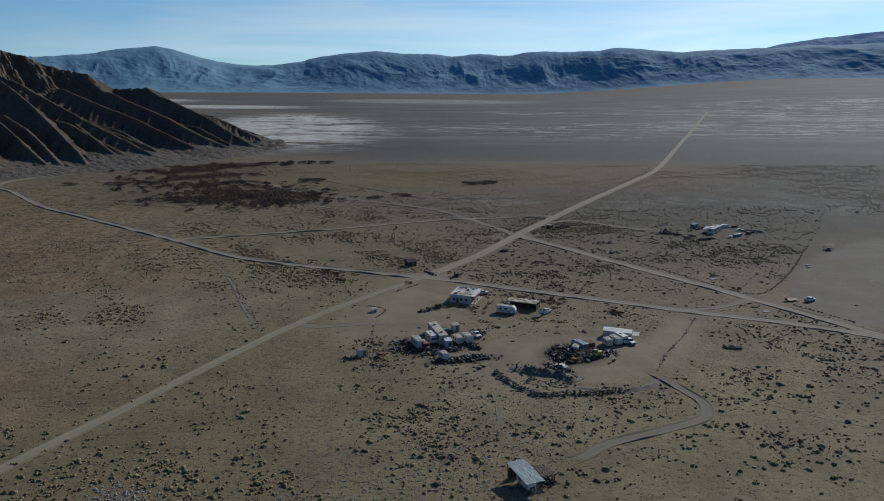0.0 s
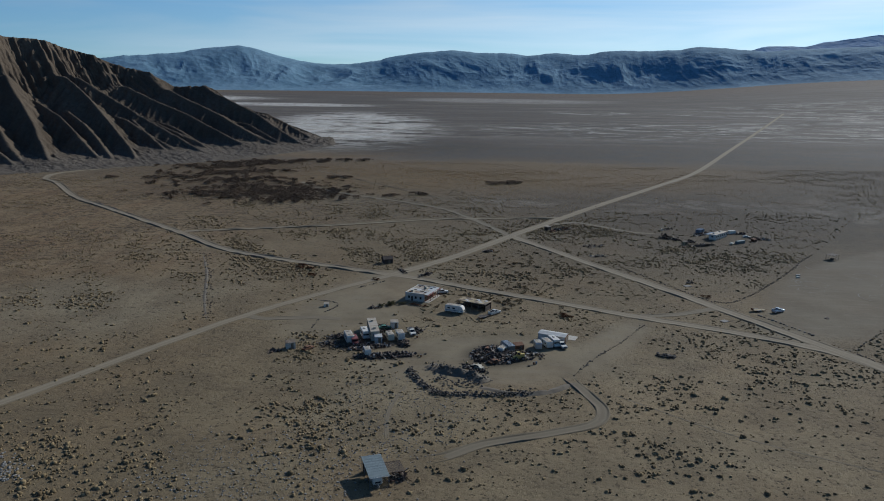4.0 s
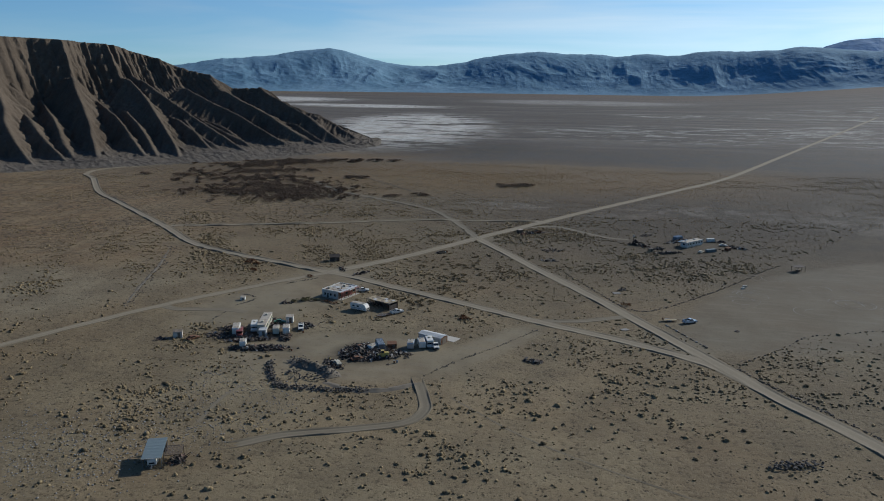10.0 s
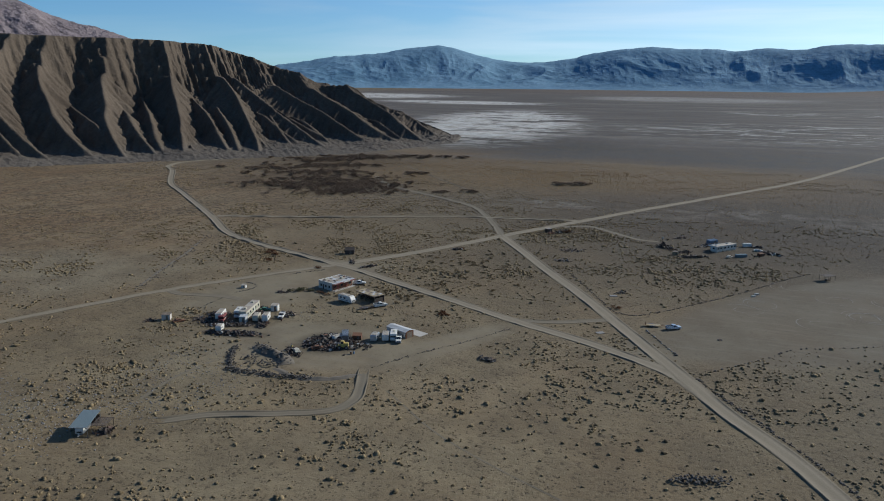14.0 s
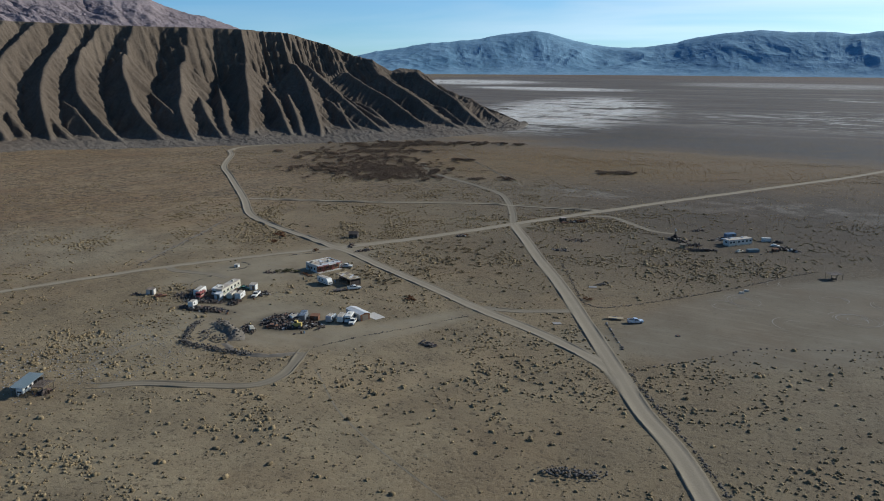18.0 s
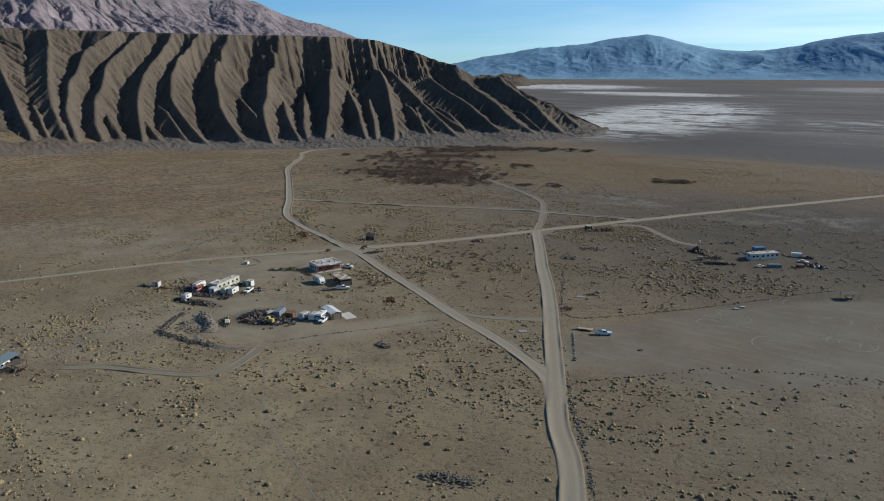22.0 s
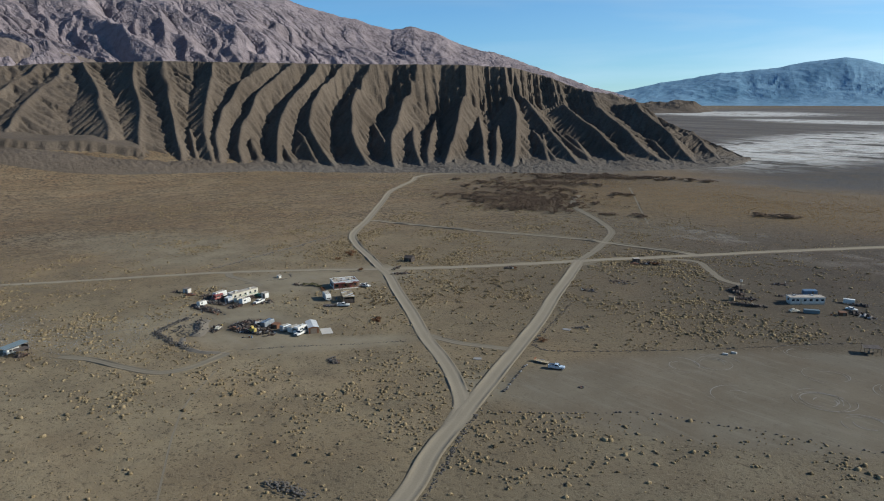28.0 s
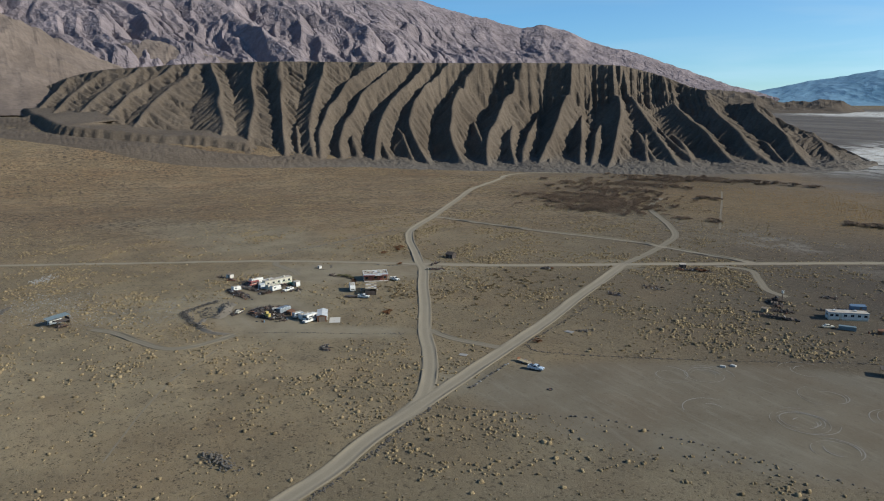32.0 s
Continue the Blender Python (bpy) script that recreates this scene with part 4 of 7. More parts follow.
def rod(a, b, r, n=8, r2=None):
    a, b = Vector(a), Vector(b)
    d = (b - a).normalized()
    s = d.cross(Vector((0, 0, 1)) if abs(d.z) < 0.9 else Vector((1, 0, 0))).normalized()
    t = d.cross(s)
    v = []
    for p, rad in ((a, r), (b, r if r2 is None else r2)):
        v += [tuple(p + rad * (math.cos(2 * math.pi * i / n) * s + math.sin(2 * math.pi * i / n) * t)) for i in range(n)]
    f = [(i, (i + 1) % n, (i + 1) % n + n, i + n) for i in range(n)]
    return v, f + [tuple(range(n - 1, -1, -1)), tuple(range(n, 2 * n))]


def part(name, shape, material, parent, label="", bevel=0.0, segments=2):
    v, f = shape
    me = bpy.data.meshes.new(name)
    bm = bmesh.new()
    vs = [bm.verts.new(p) for p in v]
    for face in f:
        try:
            bm.faces.new([vs[i] for i in face])
        except ValueError:
            pass
    bmesh.ops.recalc_face_normals(bm, faces=bm.faces)
    if bevel:
        bmesh.ops.bevel(bm, geom=bm.edges[:], offset=bevel, segments=segments, affect="EDGES", profile=0.5, clamp_overlap=True)
    bm.to_mesh(me)
    bm.free()
    me.materials.append(material)
    ob = new(name, me)
    ob.parent = parent
    if label:
        ob["label"] = label
    return ob


def wheel(parent, x, y, r, w=0.24):
    t = part("wheel", rod((x, y - w / 2, r), (x, y + w / 2, r), r, 16), DARK, parent, bevel=0.03, segments=1)
    side = 1 if y > 0 else -1
    part("rim", rod((x, y + side * (w / 2 - 0.05), r), (x, y + side * (w / 2 + 0.012), r), r * 0.58, 12), STEEL, t, "grey steel rim")
    return t


def travel_trailer(x, y, turn, L, W, H, paint_, label, stripe=None, windows=3, nose=0.5, group="", name="travel_trailer"):
    """A caravan on one or two axles; +x is its front."""
    e = thing(name, label, "trailer", x, y, turn, group)
    z0, h = 0.55, H
    body = [(-L / 2, z0), (L / 2 - 0.15, z0), (L / 2, z0 + 0.3), (L / 2, z0 + (h - z0) * 0.45), (L / 2 - nose * 0.55, h - 0.18), (L / 2 - nose, h), (-L / 2 + 0.25, h), (-L / 2, h - 0.25)]
    shell = part("body", prism(body, -W / 2, W / 2), paint_, e, bevel=0.09)
    part("roof", box(-nose / 2, 0, h - 0.01, L - nose - 0.5, W - 0.3, 0.05), ROOF_WHITE, e, "chalky white roof", bevel=0.02, segments=1)
    for k_ in (-0.25, 0.22):
        part("roof_vent", box(k_ * L, 0.1, h + 0.035, 0.6, 0.55, 0.16, 0.2), CREAM, e, "yellowed plastic roof vent", bevel=0.02, segments=1)
    for s in (-1, 1):
        for i in range(windows):
            wx = -L / 2 + L * (i + 0.75) / (windows + 0.6)
            if s == -1 and i == windows - 1:
                continue
            win = part("window", box(wx, s * (W / 2 + 0.008), z0 + (h - z0) * 0.45, min(1.1, L / windows * 0.5), 0.03, 0.62), STEEL, e, "metal-framed window")
            part("pane", box(wx, s * (W / 2 + 0.024), z0 + (h - z0) * 0.45 + 0.05, min(1.0, L / windows * 0.5 - 0.1), 0.012, 0.52), GLASS, win)
    door = part("door", box(L * 0.30, -W / 2 - 0.012, z0 + 0.05, 0.72, 0.04, 1.85), paint_, e, "narrow entry door", bevel=0.012, segments=1)
    part("handle", box(L * 0.30 + 0.27, -W / 2 - 0.045, z0 + 1.0, 0.09, 0.03, 0.05), STEEL, door)
    fw = part("window", box(L / 2 + 0.005, 0, z0 + (h - z0) * 0.20, 0.03, W * 0.62, 0.42), STEEL, e, "front window")
    part("pane", box(L / 2 + 0.022, 0, z0 + (h - z0) * 0.20 + 0.05, 0.012, W * 0.56, 0.33), GLASS, fw)
    if stripe:
        for s in (-1, 1):
            part("stripe", box(-0.1, s * (W / 2 + 0.004), z0 + 0.55, L - 0.6, 0.012, 0.22), stripe, e, "faded painted stripe")
    part("chassis", box(0, 0, 0.36, L - 0.3, W * 0.6, 0.2), STEEL, e)
    axles = (-0.55, 0.3) if L > 6 else (-0.2,)
    for ax in axles:
        for s in (-1, 1):
            wheel(e, ax, s * (W / 2 - 0.16), 0.34, 0.2)
    part("hitch", join(rod((L / 2 - 0.1, -0.5, 0.45), (L / 2 + 1.1, 0, 0.45), 0.05, 6), rod((L / 2 - 0.1, 0.5, 0.45), (L / 2 + 1.1, 0, 0.45), 0.05, 6)), STEEL, e)
    part("jack", rod((L / 2 + 0.8, 0, 0), (L / 2 + 0.8, 0, 0.75), 0.035, 8), STEEL, e)
    part("gas_bottle", rod((L / 2 + 0.3, 0.0, 0.48), (L / 2 + 0.3, 0.0, 0.95), 0.15, 12), WHITE, e, "white gas bottle", bevel=0.04)
    return e


def motorhome(x, y, turn, L, W, H, paint_, label, stripe=BLUE_PALE, group=""):
    e = thing("motorhome", label, "camper", x, y, turn, group)
    prof = [(-L / 2, 0.45), (L / 2 - 0.2, 0.45), (L / 2, 0.7), (L / 2, 1.15), (L / 2 - 1.0, 1.45), (L / 2 - 0.75, 1.9), (L / 2 - 0.35, 2.3), (L / 2 - 0.55, H), (-L / 2 + 0.2, H), (-L / 2, H - 0.2)]
    part("body", prism(prof, -W / 2, W / 2), paint_, e, bevel=0.08)
    part("windscreen", prism([(L / 2 - 0.94, 1.47), (L / 2 - 0.93, 1.44), (L / 2 - 0.70, 1.88), (L / 2 - 0.76, 1.9)], -W / 2 + 0.2, W / 2 - 0.2), GLASS, e, "dark sloping windscreen")
    part("roof_cooler", box(-0.6, 0, H - 0.01, 0.9, 0.8, 0.28, 0.15), CREAM, e, "boxy roof cooler", bevel=0.04, segments=1)
    for s in (-1, 1):
        for wx in (-L * 0.3, 0.0, L * 0.18):
            win = part("window", box(wx, s * (W / 2 + 0.008), H * 0.56, 0.95, 0.03, 0.6), STEEL, e, "metal-framed window")
            part("pane", box(wx, s * (W / 2 + 0.024), H * 0.56 + 0.05, 0.85, 0.012, 0.5), GLASS, win)
        part("stripe", box(-0.3, s * (W / 2 + 0.004), 1.05, L - 1.2, 0.012, 0.2), stripe, e, "faded stripe")
        wheel(e, L / 2 - 0.95, s * (W / 2 - 0.17), 0.38)
        wheel(e, -L / 2 + 1.5, s * (W / 2 - 0.17), 0.38)
        part("headlight", box(L / 2 + 0.01, s * W * 0.36, 0.8, 0.04, 0.24, 0.18), LAMP_CLEAR, e, "round-cornered headlight")
    part("door", box(-L * 0.12, -W / 2 - 0.012, 0.55, 0.7, 0.04, 1.8), paint_, e, "entry door", bevel=0.012, segments=1)
    part("bumper", box(L / 2 + 0.1, 0, 0.45, 0.14, W, 0.2), STEEL, e, bevel=0.03, segments=1)
    return e


def pickup(x, y, turn, paint_, label, group="", open_bed=True):
    e = thing("pickup_truck", label, "truck", x, y, turn, group)
    W = 1.9
    low = [(-2.8, 0.5), (-2.3, 0.42), (2.35, 0.42), (2.75, 0.55), (2.78, 0.95), (2.6, 1.12), (1.15, 1.2), (-2.8, 1.2)]
    body = part("body", prism(low, -W / 2, W / 2), paint_, e, bevel=0.06)
    cab = part("cab", prism([(-0.75, 1.19), (1.2, 1.19), (0.55, 1.82), (0.35, 1.88), (-0.5, 1.88), (-0.68, 1.8)], -W / 2 + 0.09, W / 2 - 0.09), paint_, e, bevel=0.06)
    part("windscreen", prism([(1.16, 1.25), (1.20, 1.25), (0.62, 1.80), (0.58, 1.80)], -W / 2 + 0.2, W / 2 - 0.2), GLASS, cab)
    part("rear_window", box(-0.735, 0, 1.35, 0.05, W - 0.6, 0.38), GLASS, cab)
    for s in (-1, 1):
        part("side_window", prism([(-0.55, 1.28), (0.9, 1.28), (0.45, 1.76), (-0.48, 1.76)], s * (W / 2 - 0.085), s * (W / 2 - 0.07)), GLASS, cab)
        part("bed_side", box(-1.8, s * (W / 2 - 0.06), 1.19, 1.95, 0.12, 0.32), paint_, e, bevel=0.03, segments=1)
        part("headlight", box(2.765, s * 0.72, 0.78, 0.06, 0.3, 0.2), LAMP_CLEAR, e, "clear headlight")
        part("tail_light", box(-2.81, s * 0.84, 0.85, 0.04, 0.12, 0.3), LAMP_RED, e, "red tail light")
        part("mirror", box(0.95, s * (W / 2 + 0.1), 1.32, 0.1, 0.2, 0.2), DARK, e)
        wheel(e, 1.75, s * (W / 2 - 0.12), 0.39)
        wheel(e, -1.75, s * (W / 2 - 0.12), 0.39)
    part("bed_liner", box(-1.8, 0, 1.192, 1.9, W - 0.24, 0.02), DARK, e, "black bed liner")
    part("tailgate", box(-2.76, 0, 1.19, 0.08, W - 0.24, 0.32), paint_, e, bevel=0.02, segments=1)
    part("front_bumper", box(2.82, 0, 0.45, 0.14, W, 0.24), STEEL, e, "chrome bumper", bevel=0.04, segments=1)
    part("rear_bumper", box(-2.88, 0, 0.5, 0.16, W - 0.1, 0.18), STEEL, e, bevel=0.03, segments=1)
    part("grille", box(2.785, 0, 0.72, 0.04, 1.0, 0.3), DARK, e, "dark grille")
    return e


def flatbed_trailer(x, y, turn, L, label, deck=OSB, load=False):
    e = thing("flatbed_trailer", label, "trailer", x, y, turn)
    part("frame", join(box(0, 0.85, 0.5, L, 0.09, 0.14), box(0, -0.85, 0.5, L, 0.09, 0.14), *[box(-L / 2 + 0.1 + i * (L - 0.2) / 5, 0, 0.5, 0.08, 1.7, 0.12) for i in range(6)]), RUST, e)
    for i in range(9):
        part("plank", box(0, -0.88 + i * 0.22, 0.645, L, 0.2, 0.045), deck, e)
    for ax in (-0.9, -0.1):
        for s in (-1, 1):
            wheel(e, ax, s * 1.08, 0.34)
    part("tongue", join(rod((L / 2, -0.6, 0.55), (L / 2 + 1.2, 0, 0.5), 0.05, 6), rod((L / 2, 0.6, 0.55), (L / 2 + 1.2, 0, 0.5), 0.05, 6)), RUST, e)
    for s in (-1, 1):
        part("mudguard", prism([(-1.5, 0.6), (0.5, 0.6), (0.35, 0.78), (-1.35, 0.78)], s * 0.95, s * 1.22), STEEL, e)
    if load:
        part("ramp", box(-L / 2 - 0.05, 0, 0.69, 0.06, 1.7, 0.75), RUST, e, "folded steel ramp")
    return e


def old_car(x, y, turn, paint_, label, group="derelict vehicles"):
    e = thing("derelict_car", label, "car", x, y, turn, group)
    W = 1.75
    part("body", prism([(-2.2, 0.3), (2.15, 0.3), (2.25, 0.7), (1.2, 0.88), (-2.25, 0.9), (-2.3, 0.6)], -W / 2, W / 2), paint_, e, bevel=0.08)
    part("cabin", prism([(-1.7, 0.87), (0.95, 0.87), (0.3, 1.36), (-1.1, 1.38)], -W / 2 + 0.12, W / 2 - 0.12), paint_, e, bevel=0.06)
    for s in (-1, 1):
        part("window", prism([(-1.35, 0.93), (0.68, 0.93), (0.2, 1.3), (-1.02, 1.3)], s * (W / 2 - 0.125), s * (W / 2 - 0.11)), GLASS, e)
        for ax in (-1.35, 1.4):
            wheel(e, ax, s * (W / 2 - 0.1), 0.3, 0.2)
    part("windscreen", prism([(0.84, 0.95), (0.89, 0.95), (0.37, 1.32), (0.32, 1.32)], -W / 2 + 0.2, W / 2 - 0.2), GLASS, e)
    part("bumper", box(2.28, 0, 0.4, 0.1, W, 0.14), STEEL, e)
    return e


def plank_wall(parent, x0, y0, x1, y1, z0, z1, board, material, gap=0.015, thick=0.05, z_end=None):
    """Upright boards from one foot to the other, each a part."""
    d = Vector((x1 - x0, y1 - y0, 0))
    n = max(1, int(d.length / board))
    turn = math.atan2(d.y, d.x)
    rnd = random.Random(int(abs(x0 * 31 + y0 * 17) * 10))
    for i in range(n):
        c = Vector((x0, y0, 0)) + d * ((i + 0.5) / n)
        w = d.length / n - gap
        top = z1 if z_end is None else z1 + (z_end - z1) * (i + 0.5) / n
        v, f = box(0, 0, z0, w, thick, top - z0 + rnd.uniform(-0.04, 0.04))
        m = Matrix.Translation((c.x, c.y, 0)) @ Matrix.Rotation(turn, 4, "Z")
        part("board", ([tuple(m @ Vector(p)) for p in v], f), material, parent)


def roof_sheets(parent, x0, x1, y0, y1, z_a, z_b, width, material, rib=0.25, thick=0.04):
    """Ribbed sheets side by side along x, sloping from z_a at y0 to z_b at y1."""
    n = max(1, round((x1 - x0) / width))
    w = (x1 - x0) / n
    for i in range(n):
        a = x0 + i * w
        ribs_n = max(2, round(w / rib))
        v, f = [], []
        for j in range(ribs_n * 2 + 1):
            px, h = a + w * j / (ribs_n * 2), 0.03 * (j % 2)
            v += [(px, y0, z_a + h), (px, y1, z_b + h), (px, y0, z_a + h - thick), (px, y1, z_b + h - thick)]
        for j in range(ribs_n * 2):
            b = j * 4
            f += [(b, b + 4, b + 5, b + 1), (b + 2, b + 3, b + 7, b + 6), (b, b + 2, b + 6, b + 4), (b + 1, b + 5, b + 7, b + 3)]
        part("roof_sheet", (v, f), material, parent)


def window(parent, x, y, z, w, h, face, material=WOOD, sill=True):
    """A framed window on a wall; face is the side that it looks to (+x, -x, +y, -y)."""
    ax, sg = face[1], 1 if face[0] == "+" else -1
    def b(dx, dz, sx, sz, out, depth):
        if ax == "y":
            return box(x + dx, y + sg * out, z + dz, sx, depth, sz)
        return box(x + sg * out, y + dx, z + dz, depth, sx, sz)
    f = part("window", join(b(0, 0, w, 0.07, 0.03, 0.08), b(0, h - 0.07, w, 0.07, 0.03, 0.08), b(-w / 2 + 0.035, 0.07, 0.07, h - 0.14, 0.03, 0.08), b(w / 2 - 0.035, 0.07, 0.07, h - 0.14, 0.03, 0.08)), material, parent)
    part("pane", b(0, 0.07, w - 0.14, h - 0.14, 0.015, 0.02), GLASS, f)
    if sill:
        part("sill", b(0, -0.06, w + 0.1, 0.06, 0.06, 0.14), material, f)


# ---- the store ----
def store():
    e = thing("store_building", "flat-roofed white stucco store with a red fascia and porch", "building", 17.6, -33.9, -18.0)
    L, W, H = 8.6, 12.2, 3.3                  # local x along the south wall, y along the porch front
    t = 0.22
    for nm, b in (("wall", box(0, -W / 2 + t / 2, 0, L, t, H)), ("wall", box(0, W / 2 - t / 2, 0, L, t, H)), ("wall", box(-L / 2 + t / 2, 0, 0, t, W - 2 * t, H))):
        part(nm, b, STUCCO, e, bevel=0.02, segments=1)
    part("wall", box(L / 2 - t / 2, 0, 0, t, W - 2 * t, H), RUST, e, "brown front wall under the porch", bevel=0.02, segments=1)
    deck = part("roof", box(0, 0, H - 0.25, L - 2 * t, W - 2 * t, 0.12), ROOF_WHITE, e, "flat roof with white coating")
    rnd = random.Random(4)
    for i in range(4):
        for j in range(5):
            if rnd.random() < 0.25:
                continue
            part("roof_sheet", box(-L / 2 + 1.15 + i * 2.1, -W / 2 + 1.5 + j * 2.3, H - 0.125 + 0.004 * ((i + j) % 3), 1.95, 2.15, 0.02), TIN if rnd.random() < 0.4 else ROOF_WHITE, deck)
    for b in (box(0, -W / 2 + 0.08, H, L, 0.26, 0.16), box(0, W / 2 - 0.08, H, L, 0.26, 0.16), box(-L / 2 + 0.08, 0, H, 0.26, W - 0.5, 0.16)):
        part("parapet", b, WHITE, e)
    part("fascia", box(L / 2 + 1.75, 0, H - 0.42, 0.08, W + 0.2, 0.55), RED_PAINT, e, "faded red fascia board")
    porch = part("porch_roof", prism([(L / 2 - 0.02, H + 0.02), (L / 2 + 1.8, H - 0.16), (L / 2 + 1.8, H - 0.08), (L / 2 - 0.02, H + 0.12)], -W / 2 - 0.1, W / 2 + 0.1), TIN, e, "tin porch roof")
    for i in range(6):
        part("post", box(L / 2 + 1.65, -W / 2 + 0.15 + i * (W - 0.3) / 5, 0, 0.12, 0.12, H - 0.4), RED_PAINT, e, "red porch post")
    part("porch_floor", box(L / 2 + 0.95, 0, 0, 1.9, W, 0.12), CONCRETE, e)
    for y_ in (-2.6, 2.4):
        d = part("door", box(L / 2 + 0.02, y_, 0.1, 0.06, 0.95, 2.05), RED_PAINT, e, "red boarded door")
        part("handle", box(L / 2 + 0.07, y_ + 0.36, 1.05, 0.05, 0.1, 0.05), STEEL, d)
    for y_ in (-4.6, -0.4, 4.5):
        window(e, L / 2, y_, 1.0, 1.5, 1.1, "+x")
    for x_ in (-2.6, 0.4, 2.6):
        window(e, x_, -W / 2, 1.1, 0.9, 1.0, "-y")
    part("door", box(-1.2, -W / 2 - 0.02, 0.05, 0.9, 0.06, 2.0), DARK_WOOD, e, "dark side door")
    for x_, y_ in ((-2.2, -3.8), (1.0, 2.6)):
        c = part("roof_cooler", box(x_, y_, H - 0.09, 1.1, 1.1, 0.8), CREAM, e, "square evaporative cooler", bevel=0.04, segments=1)
        part("louvre", join(*[box(x_, y_ - 0.56, H + 0.05 + i * 0.14, 0.9, 0.03, 0.06) for i in range(4)]), STEEL, c)
    for i in range(8):
        bx, by = rnd.uniform(-3.4, 3.4), rnd.uniform(-5.2, 5.2)
        part("roof_board", box(bx, by, H - 0.09, rnd.uniform(0.5, 1.8), rnd.uniform(0.2, 0.7), rnd.uniform(0.08, 0.35)), rnd.choice((RUST, WOOD, TIN)), e)
    part("stove_pipe", rod((2.4, -1.5, H - 0.2), (2.4, -1.5, H + 0.9), 0.09, 10), RUST, e)
    part("sign_board", box(L / 2 + 1.805, 1.2, H - 0.36, 0.03, 3.6, 0.42), WHITE, e, "white sign board")


store()


def bench(x, y, turn):
    e = thing("bench", "plain weathered plank bench by the porch", "bench", x, y, turn, "porch benches")
    part("seat", box(0, 0, 0.42, 1.6, 0.34, 0.05), WOOD, e)
    for s in (-0.6, 0.6):
        part("leg", box(s, 0, 0, 0.08, 0.3, 0.42), WOOD, e)


bench(23.0, -34.4, 72)
bench(22.0, -38.0, 72)


# ---- the plank hut ----
def hut():
    e = thing("plank_hut", "small dark plank hut with a gable roof", "hut", -6.0, 22.6, 24.0)
    L, W, H = 4.6, 3.8, 2.3
    for x0, y0, x1, y1 in ((-L / 2, -W / 2, L / 2, -W / 2), (L / 2, -W / 2, L / 2, W / 2), (L / 2, W / 2, -L / 2, W / 2), (-L / 2, W / 2, -L / 2, -W / 2)):
        w = part("wall", box((x0 + x1) / 2 * 0.985, (y0 + y1) / 2 * 0.985, 0, max(abs(x1 - x0), 0.06), max(abs(y1 - y0), 0.06), H), DARK_WOOD, e)
        plank_wall(w, x0, y0, x1, y1, 0, H, 0.26, DARK_WOOD)
    for s in (-1, 1):
        part("gable", prism([(s * L / 2 - 0.03, H), (s * L / 2 + 0.03, H), (s * L / 2 + 0.03, H + 0.02)], -0.01, 0.01), DARK_WOOD, e)
        v = [(s * L / 2 - 0.05, -W / 2, H), (s * L / 2 - 0.05, W / 2, H), (s * L / 2 - 0.05, 0, H + 1.15), (s * L / 2 + 0.01, -W / 2, H), (s * L / 2 + 0.01, W / 2, H), (s * L / 2 + 0.01, 0, H + 1.15)]
        part("gable", (v, [(0, 1, 2), (3, 5, 4), (0, 3, 4, 1), (1, 4, 5, 2), (2, 5, 3, 0)]), DARK_WOOD, e)
    roof_sheets(e, -L / 2 - 0.25, L / 2 + 0.25, -W / 2 - 0.3, 0, H - 0.12, H + 1.22, 0.85, DARK_WOOD)
    roof_sheets(e, -L / 2 - 0.25, L / 2 + 0.25, W / 2 + 0.3, 0, H - 0.12, H + 1.22, 0.85, DARK_WOOD)
    part("door", box(L * 0.1, -W / 2 - 0.05, 0, 0.9, 0.05, 1.95), WOOD, e, "grey plank door")
    window(e, L / 2 + 0.02, 0.2, 1.1, 0.8, 0.7, "+x", sill=False)


hut()


# ---- the shaded workshop, its caravan and truck ----
def ramada():
    e = thing("open_workshop", "open-sided workshop with a patched plywood roof", "shelter", 40.4, -45.6, -24.0)
    L, W, H = 12.4, 5.2, 2.7
    for i in range(5):
        for s in (-1, 1):
            part("post", box(-L / 2 + 0.1 + i * (L - 0.2) / 4, s * (W / 2 - 0.1), 0, 0.14, 0.14, H), WOOD, e)
    for s in (-1, 1):
        part("beam", box(0, s * (W / 2 - 0.1), H, L, 0.12, 0.2), WOOD, e)
    for i in range(9):
        part("rafter", box(-L / 2 + 0.1 + i * (L - 0.2) / 8, 0, H + 0.2, 0.07, W + 0.3, 0.12), WOOD, e)
    rnd = random.Random(8)
    for i in range(10):
        for j in range(4):
            if rnd.random() < 0.08:
                continue
            x0 = -L / 2 + (i + 0.5) * L / 10
            part("roof_sheet", box(x0, -W / 2 + (j + 0.5) * W / 4, H + 0.322 + 0.012 * ((i + j) % 2), L / 10 - 0.03, W / 4 - 0.02, 0.03), rnd.choice([OSB, OSB, TIN, WOOD]), e)
    plank_wall(e, -L / 2 + 0.1, W / 2 - 0.25, L / 2 - 0.1, W / 2 - 0.25, 0, H - 0.1, 0.6, DARK_WOOD)
    plank_wall(e, L / 2 - 0.2, -W / 2 + 0.2, L / 2 - 0.2, W / 2 - 0.4, 0, H - 0.6, 0.5, DARK_WOOD)
    part("work_bench", box(0.5, 1.4, 0.0, 6.0, 0.8, 0.9), DARK_WOOD, e)


ramada()
travel_trailer(33.2, -52.3, -17.0, 7.6, 2.5, 3.1, WHITE, "white fifth-wheel caravan parked beside the workshop", BLUE_PALE, 3, 1.3)
pickup(48.6, -52.6, 48.0, WHITE, "white pickup truck parked at the workshop")
flatbed_trailer(44.6, -57.4, 48.0, 5.6, "dark flatbed trailer hitched behind a pickup", DARK_WOOD)

